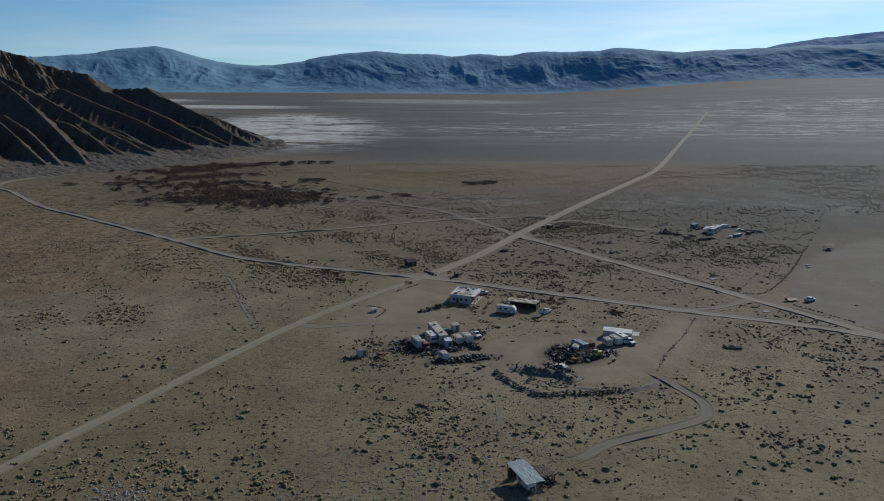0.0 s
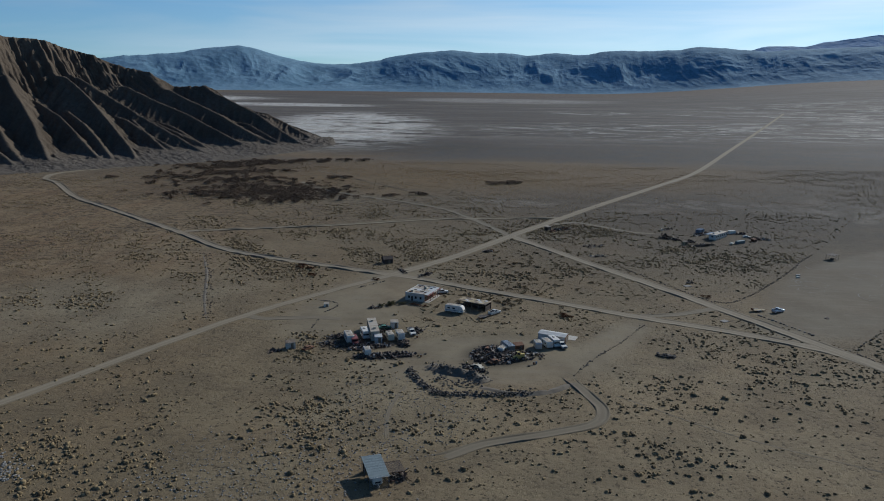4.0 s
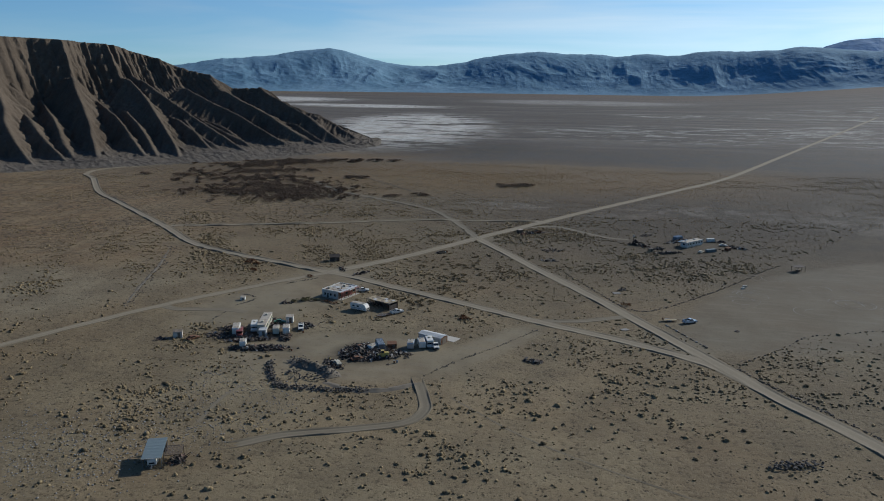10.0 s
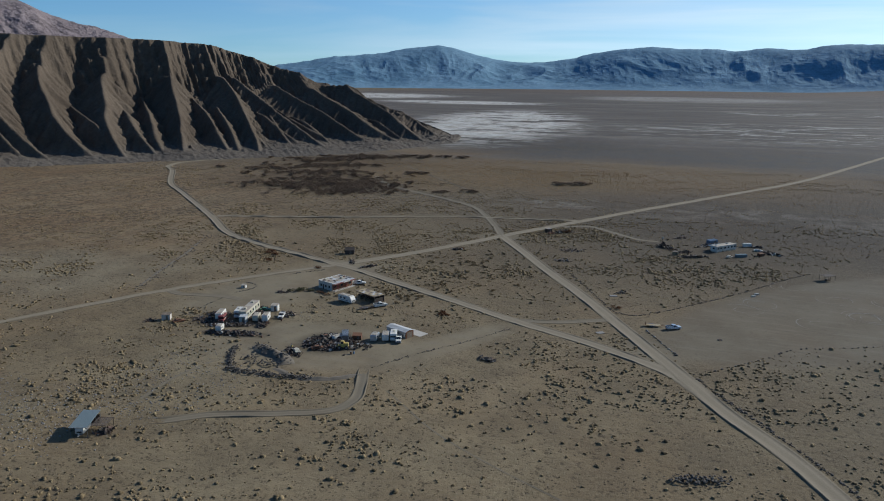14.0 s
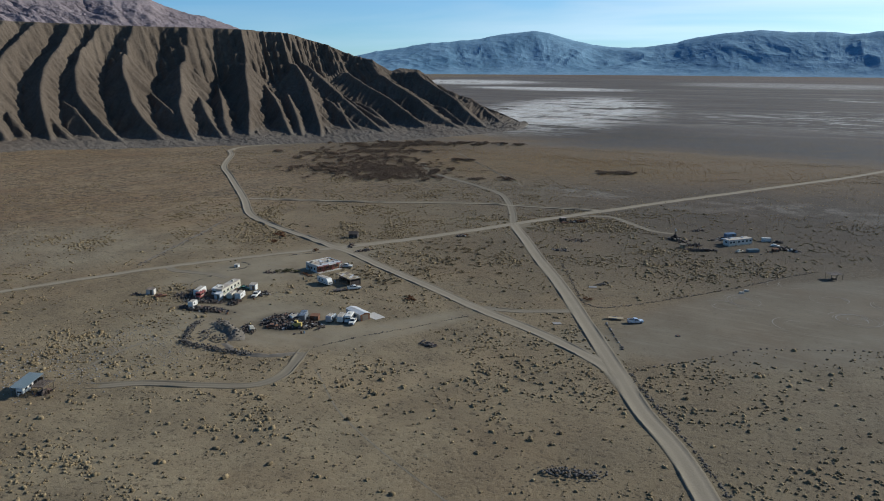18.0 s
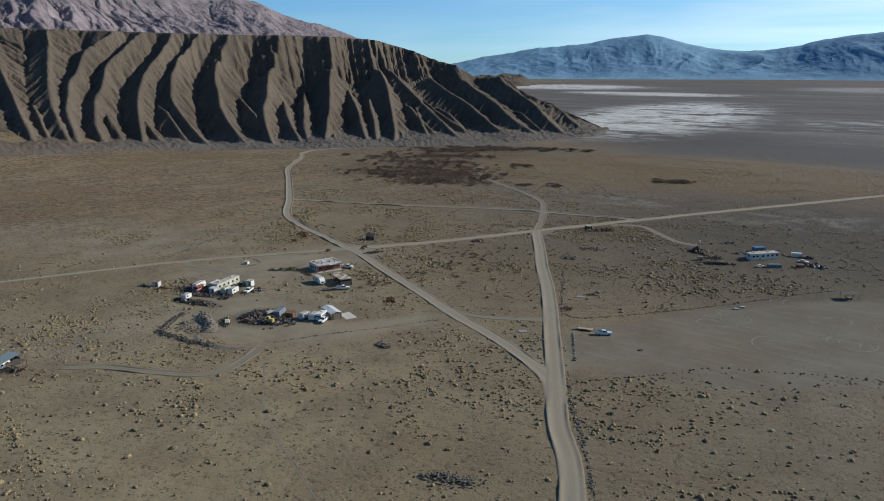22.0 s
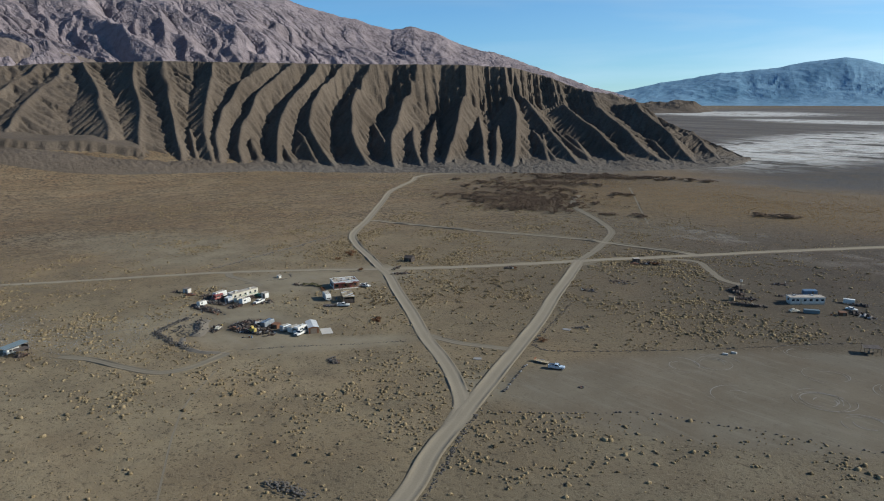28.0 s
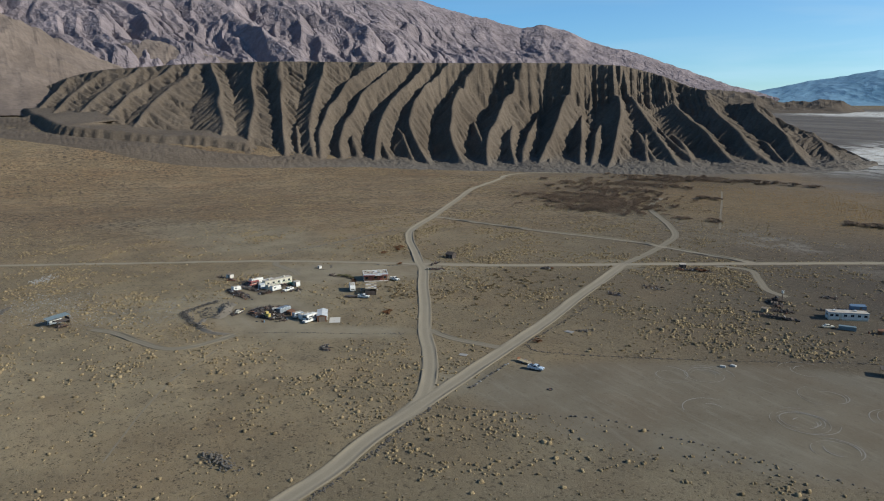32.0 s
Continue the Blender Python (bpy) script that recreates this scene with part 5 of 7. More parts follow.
# ---- caravans and sheds in the west row ----
ROW = "caravans in the west row"
travel_trailer(-0.7, -89.6, 112.0, 7.0, 2.4, 3.0, WHITE, "white caravan with a streaked flank", BLUE_SHEET, 3, 0.5, ROW)
motorhome(4.0, -84.9, 292.0, 6.2, 2.3, 3.0, WHITE, "old white motorhome beside the caravans")
travel_trailer(16.4, -84.8, 112.0, 5.2, 2.3, 2.7, WHITE, "short white caravan with a low roof", None, 2, 0.4, ROW)
travel_trailer(13.0, -86.0, 112.0, 5.0, 2.2, 2.5, CREAM, "yellowed caravan with its paint flaking", None, 2, 0.4, ROW)
travel_trailer(8.0, -101.4, 112.0, 4.2, 2.1, 2.4, WHITE, "small white caravan on the scrap line", None, 2, 0.4, ROW)


def long_trailer():
    e = thing("mobile_home", "long cream mobile home with a row of windows", "mobile home", 6.2, -81.0, 106.0)
    L, W, H = 15.0, 3.0, 3.5
    part("body", box(0, 0, 0.6, L, W, H - 0.7), CREAM, e, bevel=0.05, segments=1)
    part("skirting", box(0, 0, 0, L - 0.2, W - 0.2, 0.6), TIN, e)
    part("roof", prism([(-L / 2 - 0.1, H - 0.1), (L / 2 + 0.1, H - 0.1), (L / 2 + 0.1, H), (-L / 2 - 0.1, H)], -W / 2 - 0.1, W / 2 + 0.1), ROOF_WHITE, e, "flat white roof", bevel=0.03, segments=1)
    for i in range(5):
        window(e, -L / 2 + 1.6 + i * 2.9, -W / 2, 1.7, 1.1, 0.9, "-y", STEEL, False)
        window(e, -L / 2 + 1.6 + i * 2.9, W / 2, 1.7, 1.1, 0.9, "+y", STEEL, False)
    window(e, -L / 2, 0, 1.7, 1.3, 0.9, "-x", STEEL, False)
    d = part("door", box(1.3, -W / 2 - 0.03, 0.75, 0.9, 0.06, 2.0), WHITE, e, "white door")
    part("handle", box(1.65, -W / 2 - 0.08, 1.7, 0.1, 0.04, 0.05), STEEL, d)
    for i in range(3):
        part("step", box(1.3, -W / 2 - 0.25 - 0.28 * i, 0, 1.0, 0.28, 0.6 - 0.2 * i), WOOD, e)
    part("stripe", box(0, -W / 2 - 0.008, 1.35, L - 0.4, 0.016, 0.18), GREEN, e, "faded green stripe")
    for x_ in (-4.5, 3.8):
        part("roof_cooler", box(x_, 0, H - 0.01, 0.9, 0.9, 0.6), CREAM, e, "square cooler", bevel=0.03, segments=1)


long_trailer()
pickup(19.8, -79.6, 292.0, WHITE, "white pickup truck beside the caravans")
old_car(9.4, -75.0, 20.0, GREEN, "dark green car parked behind the mobile home")


def box_shed(x, y, turn, L, W, H, wall, roof, label, name="storage_shed"):
    e = thing(name, label, "shed", x, y, turn)
    for b in (box(0, -W / 2 + 0.04, 0, L, 0.08, H), box(0, W / 2 - 0.04, 0, L, 0.08, H), box(-L / 2 + 0.04, 0, 0, 0.08, W - 0.16, H), box(L / 2 - 0.04, 0, 0, 0.08, W - 0.16, H)):
        part("wall", b, wall, e)
    roof_sheets(e, -L / 2 - 0.12, L / 2 + 0.12, -W / 2 - 0.15, W / 2 + 0.15, H + 0.04, H + 0.32, 0.9, roof)
    d = part("door", box(L * 0.15, -W / 2 - 0.03, 0.04, min(0.9, L * 0.4), 0.05, min(1.95, H - 0.2)), WOOD, e, "plank door")
    part("handle", box(L * 0.15 + 0.3, -W / 2 - 0.07, 1.0, 0.08, 0.04, 0.06), STEEL, d)
    for sx, sy in ((-1, -1), (-1, 1), (1, -1), (1, 1)):
        part("trim", box(sx * L / 2, sy * W / 2, 0, 0.1, 0.1, H), wall, e)
    return e


box_shed(12.6, -73.2, 15, 2.6, 2.2, 2.3, WHITE, ROOF_WHITE, "small white storage shed with a flat roof")
box_shed(9.6, -89.6, 15, 2.4, 2.4, 2.4, TIN, TIN, "tin storage shed between the caravans")
box_shed(-18.6, -98.6, 25, 3.0, 2.2, 2.2, STUCCO, WOOD, "pale stucco pump house standing alone")
box_shed(-18.2, -51.2, 10, 1.8, 1.5, 1.2, WHITE, ROOF_WHITE, "low white utility box beside the road", "utility_box")
motorhome(1.6, -91.6, 292.0, 5.4, 2.1, 2.5, RED_PAINT, "faded red camper van among the caravans", CREAM)


# ---- garage, pad and caravans in the east row ----
def garage():
    e = thing("tin_garage", "long tin-roofed garage with brown end walls", "garage", 69.7, -79.6, -21.0)
    L, W, H = 9.6, 4.0, 2.6
    for b in (box(0, -W / 2 + 0.05, 0, L, 0.1, H), box(0, W / 2 - 0.05, 0, L, 0.1, H)):
        part("wall", b, TIN, e)
    for s in (-1, 1):
        xs = s * (L / 2 - 0.05)
        v = [(xs - 0.05, -W / 2, 0), (xs - 0.05, W / 2, 0), (xs - 0.05, W / 2, H), (xs - 0.05, 0, H + 0.42), (xs - 0.05, -W / 2, H)]
        v += [(a + 0.1, b_, c_) for a, b_, c_ in v]
        w = part("end_wall", (v, [(0, 1, 2, 3, 4), (9, 8, 7, 6, 5)] + [(i, i + 5, (i + 1) % 5 + 5, (i + 1) % 5) for i in range(5)]), RUST, e, "brown boarded end wall")
        plank_wall(w, xs + s * 0.07, -W / 2, xs + s * 0.07, W / 2, 0, H, 0.33, RUST)
    roof_sheets(e, -L / 2 - 0.15, L / 2 + 0.15, -W / 2 - 0.2, 0, H - 0.05, H + 0.46, 0.96, TIN)
    roof_sheets(e, -L / 2 - 0.15, L / 2 + 0.15, W / 2 + 0.2, 0, H - 0.05, H + 0.46, 0.96, TIN)
    d = part("door", box(L / 2 + 0.1, 0, 0.03, 0.06, 2.5, 2.2), WOOD, e, "double plank door")
    part("handle", box(L / 2 + 0.15, 0.2, 1.1, 0.05, 0.08, 0.2), STEEL, d)
    window(e, 0, -W / 2, 1.1, 1.2, 0.8, "-y")


garage()
pad = thing("concrete_pad", "bare pale concrete slab beside the garage", "slab", 74.6, -75.9, -21.0)
for i in range(3):
    for j in range(2):
        part("slab", box(-2.4 + i * 2.42, -1.1 + j * 2.22, -0.1, 2.4, 2.2, 0.2), CONCRETE, pad, bevel=0.02, segments=1)
EAST = "caravans in the east row"
travel_trailer(64.0, -88.2, 100.0, 4.6, 2.2, 2.6, ALUMINIUM, "short dull aluminium caravan", None, 2, 0.7, EAST)
travel_trailer(67.2, -86.2, 112.0, 5.4, 2.3, 2.5, WHITE, "white caravan with a chalky roof", None, 2, 0.5, EAST)
motorhome(69.7, -84.9, 292.0, 6.0, 2.3, 2.8, WHITE, "tall white motorhome beside the tin garage", RED_PAINT)
pickup(72.2, -86.2, 292.0, WHITE, "white pickup truck with faded paint by the garage")


def tank_trailer():
    e = thing("stock_trailer", "grey sheet-metal stock trailer standing in scrap", "trailer", 53.9, -91.4, 118.0)
    L, W, H = 6.4, 2.3, 2.7
    part("body", prism([(-L / 2, 0.55), (L / 2, 0.55), (L / 2, 2.0), (L / 2 - 0.35, H - 0.1), (L / 2 - 0.8, H), (-L / 2, H)], -W / 2, W / 2), ALUMINIUM, e, bevel=0.12)
    for i in range(7):
        part("rib", box(-L / 2 + 0.5 + i * 0.85, 0, 0.5, 0.06, W + 0.06, H - 0.42), STEEL, e)
    for ax in (-0.8, 0.1):
        for s in (-1, 1):
            wheel(e, ax, s * (W / 2 + 0.02), 0.36)
    part("tongue", rod((L / 2, 0, 0.5), (L / 2 + 1.2, 0, 0.45), 0.07, 8), STEEL, e)
    part("tailgate", box(-L / 2 - 0.03, 0, 0.6, 0.06, W - 0.2, 1.9), STEEL, e, "slatted tailgate")


tank_trailer()


def loader():
    e = thing("yellow_loader", "old yellow wheel loader among the scrap", "loader", 57.6, -99.6, 200.0)
    part("chassis", box(0, 0, 0.7, 3.6, 1.3, 0.6), YELLOW, e, bevel=0.05, segments=1)
    part("hood", box(-1.1, 0, 1.3, 1.5, 1.2, 0.8), YELLOW, e, bevel=0.08)
    cab = part("cab", box(0.2, 0, 1.3, 1.1, 1.25, 1.5), YELLOW, e, bevel=0.05, segments=1)
    for s in (-1, 1):
        part("window", box(0.2, s * 0.632, 1.95, 0.85, 0.02, 0.7), GLASS, cab)
        part("arm", rod((0.9, s * 0.45, 1.5), (2.6, s * 0.45, 0.6), 0.11, 8), YELLOW, e)
        for ax in (-1.2, 1.2):
            wheel(e, ax, s * 0.85, 0.65, 0.42)
    part("windscreen", box(0.76, 0, 1.95, 0.02, 1.0, 0.7), GLASS, cab)
    part("bucket", prism([(2.5, 0.15), (3.3, 0.1), (3.25, 0.2), (2.75, 0.3), (2.6, 0.9), (2.45, 0.9)], -1.1, 1.1), STEEL, e, "worn steel bucket")


loader()
box_shed(57.6, -89.4, 20, 3.0, 2.4, 1.6, RUST, RUST, "rusty sheet-iron shed beside the scrap heap")
old_car(50.0, -103.4, 40, RUST, "rusted car body in the scrap heap")
old_car(47.4, -92.6, 75, RUST, "stripped rusty car body without wheels trim")
old_car(44.5, -108.4, 140, CREAM, "pale derelict car on the earth bank")


# ---- scrap ----
def scrap(name, x, y, rx_, ry_, turn, n, top, label, seed, big=1.0):
    """A heap of plates, bars, drums and crates that nobody could count."""
    rnd = random.Random(seed)
    shapes = []
    c, s = math.cos(radians(turn)), math.sin(radians(turn))
    for _ in range(n):
        a, q = rnd.uniform(0, 2 * math.pi), math.sqrt(rnd.random())
        px, py = rx_ * q * math.cos(a), ry_ * q * math.sin(a)
        px, py = x + c * px - s * py, y + s * px + c * py
        h = max(0.0, top * (1 - q) * rnd.uniform(0.2, 1.0))
        z = float(land(px, py)) + h
        kind = rnd.random()
        turnm = Matrix.Translation((px, py, z)) @ Euler((rnd.uniform(-0.6, 0.6), rnd.uniform(-0.6, 0.6), rnd.uniform(0, 6.3))).to_matrix().to_4x4()
        if kind < 0.22:
            sh_ = box(0, 0, -0.1, big * rnd.uniform(0.4, 1.6), big * rnd.uniform(0.3, 1.0), big * rnd.uniform(0.15, 0.8), rnd.uniform(0, 0.3))
        elif kind < 0.55:
            sh_ = box(0, 0, 0, big * rnd.uniform(0.9, 2.8), big * rnd.uniform(0.5, 1.3), 0.05)
        elif kind < 0.95:
            l_ = big * rnd.uniform(0.8, 2.2)
            sh_ = rod((-l_, 0, 0.1), (l_, 0, 0.15), rnd.uniform(0.04, 0.11), 6)
        else:
            sh_ = rod((0, 0, -0.05), (0, 0, big * rnd.uniform(0.5, 0.9)), big * rnd.uniform(0.25, 0.4), 10)
        shapes.append(([tuple(turnm @ Vector(p)) for p in sh_[0]], sh_[1]))
    v, f = join(*shapes)
    ob = mesh_object(name, v, f, SCRAP)
    return tagged(ob, label, "scrap", kind="stuff")


scrap("scrap_heap", 50.5, -96.5, 8.8, 8.2, 30, 760, 2.3, "dark heap of rusted scrap iron and timber", 11, 0.95)
scrap("scrap_heap", 60.0, -96.0, 6.0, 4.0, 20, 90, 0.6, "scatter of scrap iron and boards on bare ground", 12)
scrap("scrap_heap", 14.0, -101.8, 10.0, 2.4, 14, 300, 1.0, "long line of scrap iron and broken timber", 13)
scrap("scrap_heap", 7.5, -95.0, 9.0, 1.8, 22, 110, 0.9, "junk piled in front of the caravans", 14)
scrap("scrap_heap", -6.5, -93.0, 4.0, 2.6, 20, 60, 0.7, "rusty junk at the end of the caravan row", 15)
scrap("scrap_heap", 44.0, -109.0, 5.0, 2.0, -38, 80, 0.9, "scrap dumped along the earth bank", 16)
scrap("scrap_heap", 9.0, -79.0, 9.0, 3.4, 105, 90, 0.8, "junk between the caravans and the mobile home", 17)
scrap("scrap_heap", 20.6, -76.0, 3.0, 3.0, 0, 36, 0.7, "small pile of junk beside a pickup", 18)
scrap("scrap_heap", 146.5, 102.5, 7.0, 2.4, -40, 90, 1.4, "dark debris and old posts near the mobile home", 19, 1.2)
scrap("scrap_heap", 160.0, 86.0, 9.0, 1.4, 22, 90, 0.7, "low line of boards and debris", 20, 1.2)
scrap("scrap_heap", 199.0, 109.0, 6.5, 2.6, -20, 100, 1.3, "dark pile of scrap behind the mobile home", 21, 1.2)
scrap("scrap_heap", 168.0, 119.0, 11.0, 2.2, 50, 110, 0.9, "junk strewn behind the mobile home", 22, 1.1)
scrap("scrap_heap", 83.0, 118.0, 8.0, 1.8, 53, 90, 1.1, "row of broken timber and rusted machinery", 23, 1.1)
scrap("scrap_heap", 42.4, 54.0, 2.6, 1.6, 40, 40, 1.0, "wreck of a rusted machine among bushes", 24, 1.1)
scrap("scrap_heap", 4.0, 6.6, 5.0, 0.9, 120, 36, 0.6, "loose timber beside the road corner", 25)
scrap("scrap_heap", 15.0, 2.0, 5.0, 1.6, 60, 50, 0.6, "rubbish and stones beside the road junction", 26)
scrap("scrap_heap", 100.0, 76.0, 7.0, 4.0, 30, 44, 0.3, "scattered boards and tins in the brush", 27)
scrap("scrap_heap", 37.0, -43.0, 4.5, 1.6, -24, 60, 1.0, "clutter stacked in the open workshop", 28)
scrap("scrap_heap", 1.0, -51.0, 2.2, 1.0, 20, 24, 0.8, "barrels and timber beside the dry garden", 29)
scrap("scrap_heap", 107.0, -91.0, 2.2, 1.6, 0, 30, 0.7, "small dark heap of scrap in the open", 30)


def drum(x, y, paint_, k_=1.0):
    e = thing("oil_drum", "battered steel oil drum", "drum", x, y, 0, "oil drums")
    part("body", rod((0, 0, 0), (0, 0, 0.88 * k_), 0.29, 14), paint_, e, bevel=0.015, segments=1)
    for z in (0.29, 0.58):
        part("hoop", rod((0, 0, z), (0, 0, z + 0.03), 0.305, 14), paint_, e)
    part("lid", rod((0, 0, 0.882), (0, 0, 0.9), 0.26, 14), STEEL, e)


for x_, y_, c_ in ((62.4, -103.0, RUST), (63.2, -102.4, BLUE_PALE), (43.4, -96.0, RUST), (12.2, -92.0, BLUE_PALE), (-3.9, -86.6, RUST), (22.3, -83.4, RUST), (47.0, -49.5, RUST), (35.6, -48.6, BLUE_PALE), (190.6, 99.5, RUST), (158.2, 94.0, RUST), (25.8, -101.3, RUST), (41.0, -105.5, YELLOW)):
    drum(x_, y_, c_)


def tyre(x, y, r, h=0.26):
    e = thing("old_tyre", "worn black tyre lying on the ground", "tyre", x, y, 0, "old tyres")
    v, f = [], []
    n = 18
    for i in range(n):
        a = 2 * math.pi * i / n
        for rr, zz in ((r, h * 0.25), (r, h * 0.75), (r * 0.9, h), (r * 0.62, h), (r * 0.55, h / 2), (r * 0.62, 0), (r * 0.9, 0)):
            v.append((rr * math.cos(a), rr * math.sin(a), zz))
        for j in range(7):
            f.append((i * 7 + j, ((i + 1) % n) * 7 + j, ((i + 1) % n) * 7 + (j + 1) % 7, i * 7 + (j + 1) % 7))
    part("tread", (v, f), DARK, e)
    part("rim", rod((0, 0, h * 0.2), (0, 0, h * 0.6), r * 0.5, 12), RUST, e, "rusty wheel rim")


for x_, y_, r_ in ((176.9, -41.1, 0.9), (60.8, -104.8, 0.5), (45.2, -104.2, 0.5), (27.0, -98.6, 0.45), (64.6, -93.4, 0.45), (-5.2, -97.2, 0.45), (52.6, -55.8, 0.4), (188.2, 92.7, 0.5)):
    tyre(x_, y_, r_)


# ---- the mobile home to the north-east ----
def mobile_home():
    e = thing("mobile_home", "white mobile home with a pale flat roof and dark windows", "mobile home", 175.0, 109.0, 51.0)
    L, W, H = 15.2, 4.2, 3.3
    part("body", box(0, 0, 0.55, L, W, H - 0.65), WHITE, e, bevel=0.04, segments=1)
    part("skirting", box(0, 0, 0, L - 0.2, W - 0.2, 0.55), CREAM, e, "dusty cream skirting")
    part("roof", box(0, 0, H - 0.1, L + 0.3, W + 0.4, 0.14), ROOF_WHITE, e, "flat white roof", bevel=0.03, segments=1)
    for i, x_ in enumerate((-6.4, -4.4, -1.2, 1.4, 4.0, 6.4)):
        window(e, x_, -W / 2, 1.6, 1.25, 0.95, "-y", STEEL, False)
        window(e, x_, W / 2, 1.6, 1.25, 0.95, "+y", STEEL, False)
    window(e, -L / 2, 0, 1.6, 1.4, 0.9, "-x", STEEL, False)
    d = part("door", box(-3.0, -W / 2 - 0.03, 0.6, 0.9, 0.06, 2.0), CREAM, e, "cream door")
    part("handle", box(-2.65, -W / 2 - 0.08, 1.6, 0.1, 0.04, 0.05), STEEL, d)
    for i in range(3):
        part("step", box(-3.0, -W / 2 - 0.25 - 0.28 * i, 0, 1.1, 0.28, 0.54 - 0.18 * i), WOOD, e)
    part("fascia", box(0, -W / 2 - 0.21, H - 0.22, L + 0.3, 0.03, 0.2), BLUE_PALE, e, "pale blue edge")
    for x_ in (-5.0, 3.0):
        part("roof_cooler", box(x_, 0.5, H + 0.035, 1.0, 1.0, 0.5), TIN, e, "square cooler", bevel=0.03, segments=1)
    part("lean_to_roof", box(-2.0, W / 2 + 1.6, H - 0.75, 9.0, 2.8, 0.08), TARP, e, "blue tarpaulin lean-to")
    for x_ in (-6.2, -2.0, 2.2):
        part("post", box(x_, W / 2 + 2.8, 0, 0.1, 0.1, H - 0.75), WOOD, e)


mobile_home()


def container(x, y, turn, L, W, H, paint_, label):
    e = thing("cargo_container", label, "container", x, y, turn)
    part("body", box(0, 0, 0.1, L, W, H), paint_, e, bevel=0.03, segments=1)
    n = int(L / 0.3)
    for s in (-1, 1):
        part("corrugation", join(*[box(-L / 2 + 0.2 + i * (L - 0.4) / n, s * (W / 2 + 0.015), 0.2, 0.14, 0.03, H - 0.25) for i in range(n)]), paint_, e)
        d = part("door", box(L / 2 + 0.02, s * W / 4, 0.15, 0.05, W / 2 - 0.06, H - 0.12), paint_, e)
        part("lock_bar", rod((L / 2 + 0.07, s * W / 4, 0.2), (L / 2 + 0.07, s * W / 4, H - 0.1), 0.03, 6), STEEL, d)
    part("rail", join(box(0, W / 2 - 0.05, H + 0.1, L, 0.1, 0.04), box(0, -W / 2 + 0.05, H + 0.1, L, 0.1, 0.04)), paint_, e)


container(183.9, 96.2, 34.0, 6.1, 1.9, 1.5, BLUE_SHEET, "low blue metal container with a flat lid")
container(187.0, 124.0, 20.0, 4.6, 2.0, 1.9, WHITE, "white metal container behind the mobile home")
box_shed(168.8, 125.6, 50, 6.0, 2.6, 1.9, BLUE_PALE, TARP, "low lean-to shed under a blue roof")
box_shed(193.6, 103.0, 40, 2.8, 2.0, 1.4, RUST, RUST, "low rusty iron shed")
box_shed(151.6, 88.6, 20, 2.4, 1.8, 1.7, OSB, WOOD, "small bleached plywood shed near the debris")
old_car(192.6, 113.8, 10, WHITE, "pale derelict car beside the scrap pile")
old_car(178.4, 92.6, 60, CREAM, "cream derelict car in front of the mobile home")
old_car(79.4, 112.8, 55, RUST, "rusted car wreck beside the road")

box_shed(76.6, 117.6, 53, 3.2, 2.4, 2.3, DARK_WOOD, ROOF_WHITE, "small dark plank shed with a bleached roof by the road")
scrap("scrap_heap", 85.5, 121.0, 5.5, 2.2, 35, 120, 1.5, "reddish heap of rusted sheet iron beside the shed", 61, 1.1)
scrap("lumber_pile", 100.0, 51.5, 4.2, 1.6, 10, 34, 0.4, "bleached boards thrown down in the brush", 62, 1.2)
scrap("scrap_heap", 144.2, 105.0, 3.4, 2.4, 60, 90, 2.4, "tall dark heap of broken timber near the mobile home", 63, 1.2)
scrap("scrap_heap", 155.0, 95.5, 4.5, 1.8, 30, 70, 0.9, "dark timber leaning on a low wall", 64, 1.1)
scrap("scrap_heap", 151.0, 132.0, 4.0, 1.6, 30, 50, 0.8, "junk and tins behind the mobile home", 65, 1.1)
scrap("scrap_heap", 192.0, 123.5, 3.5, 1.6, 20, 50, 0.7, "dark junk beside the white container", 66, 1.1)


def post_tank():
    e = thing("post_tank", "small white tank on a dark timber post", "tank", 143.2, 110.6, 20.0)
    part("post", rod((0, 0, 0), (0, 0, 3.4), 0.16, 8, 0.12), DARK_WOOD, e)
    part("brace", join(rod((0.9, 0, 0), (0.1, 0, 2.2), 0.06, 6), rod((-0.9, 0.2, 0), (-0.1, 0, 2.2), 0.06, 6)), WOOD, e)
    t = part("tank", rod((0, 0, 3.4), (0, 0, 4.5), 0.5, 14), WHITE, e, "white tank", bevel=0.06)
    part("cap", rod((0, 0, 4.5), (0, 0, 4.62), 0.15, 10), STEEL, t)


def plank_rail(x0, y0, x1, y1):
    turn = math.degrees(math.atan2(y1 - y0, x1 - x0))
    e = thing("low_plank_wall", "low dark wall of stacked planks near the mobile home", "wall", (x0 + x1) / 2, (y0 + y1) / 2, turn)
    L = math.hypot(x1 - x0, y1 - y0)
    for i in range(6):
        part("post", box(-L / 2 + i * L / 5, 0.1, 0, 0.14, 0.14, 1.25), DARK_WOOD, e)
    for j in range(4):
        part("plank", box(0.1 * (j % 2), 0, 0.05 + 0.28 * j, L, 0.05, 0.25), DARK_WOOD, e)


def slab(x, y, turn, L, W, label):
    e = thing("concrete_slab", label, "slab", x, y, turn)
    part("slab", box(0, 0, -0.1, L, W, 0.28), PALE_STONE, e, bevel=0.03, segments=1)


def white_block(x, y, turn):
    e = thing("concrete_block", "pale concrete block lying on the bare pan", "block", x, y, turn, "blocks on the pan")
    part("block", box(0, 0, -0.05, 2.0, 0.9, 0.65, 0.08), CONCRETE, e, bevel=0.05)


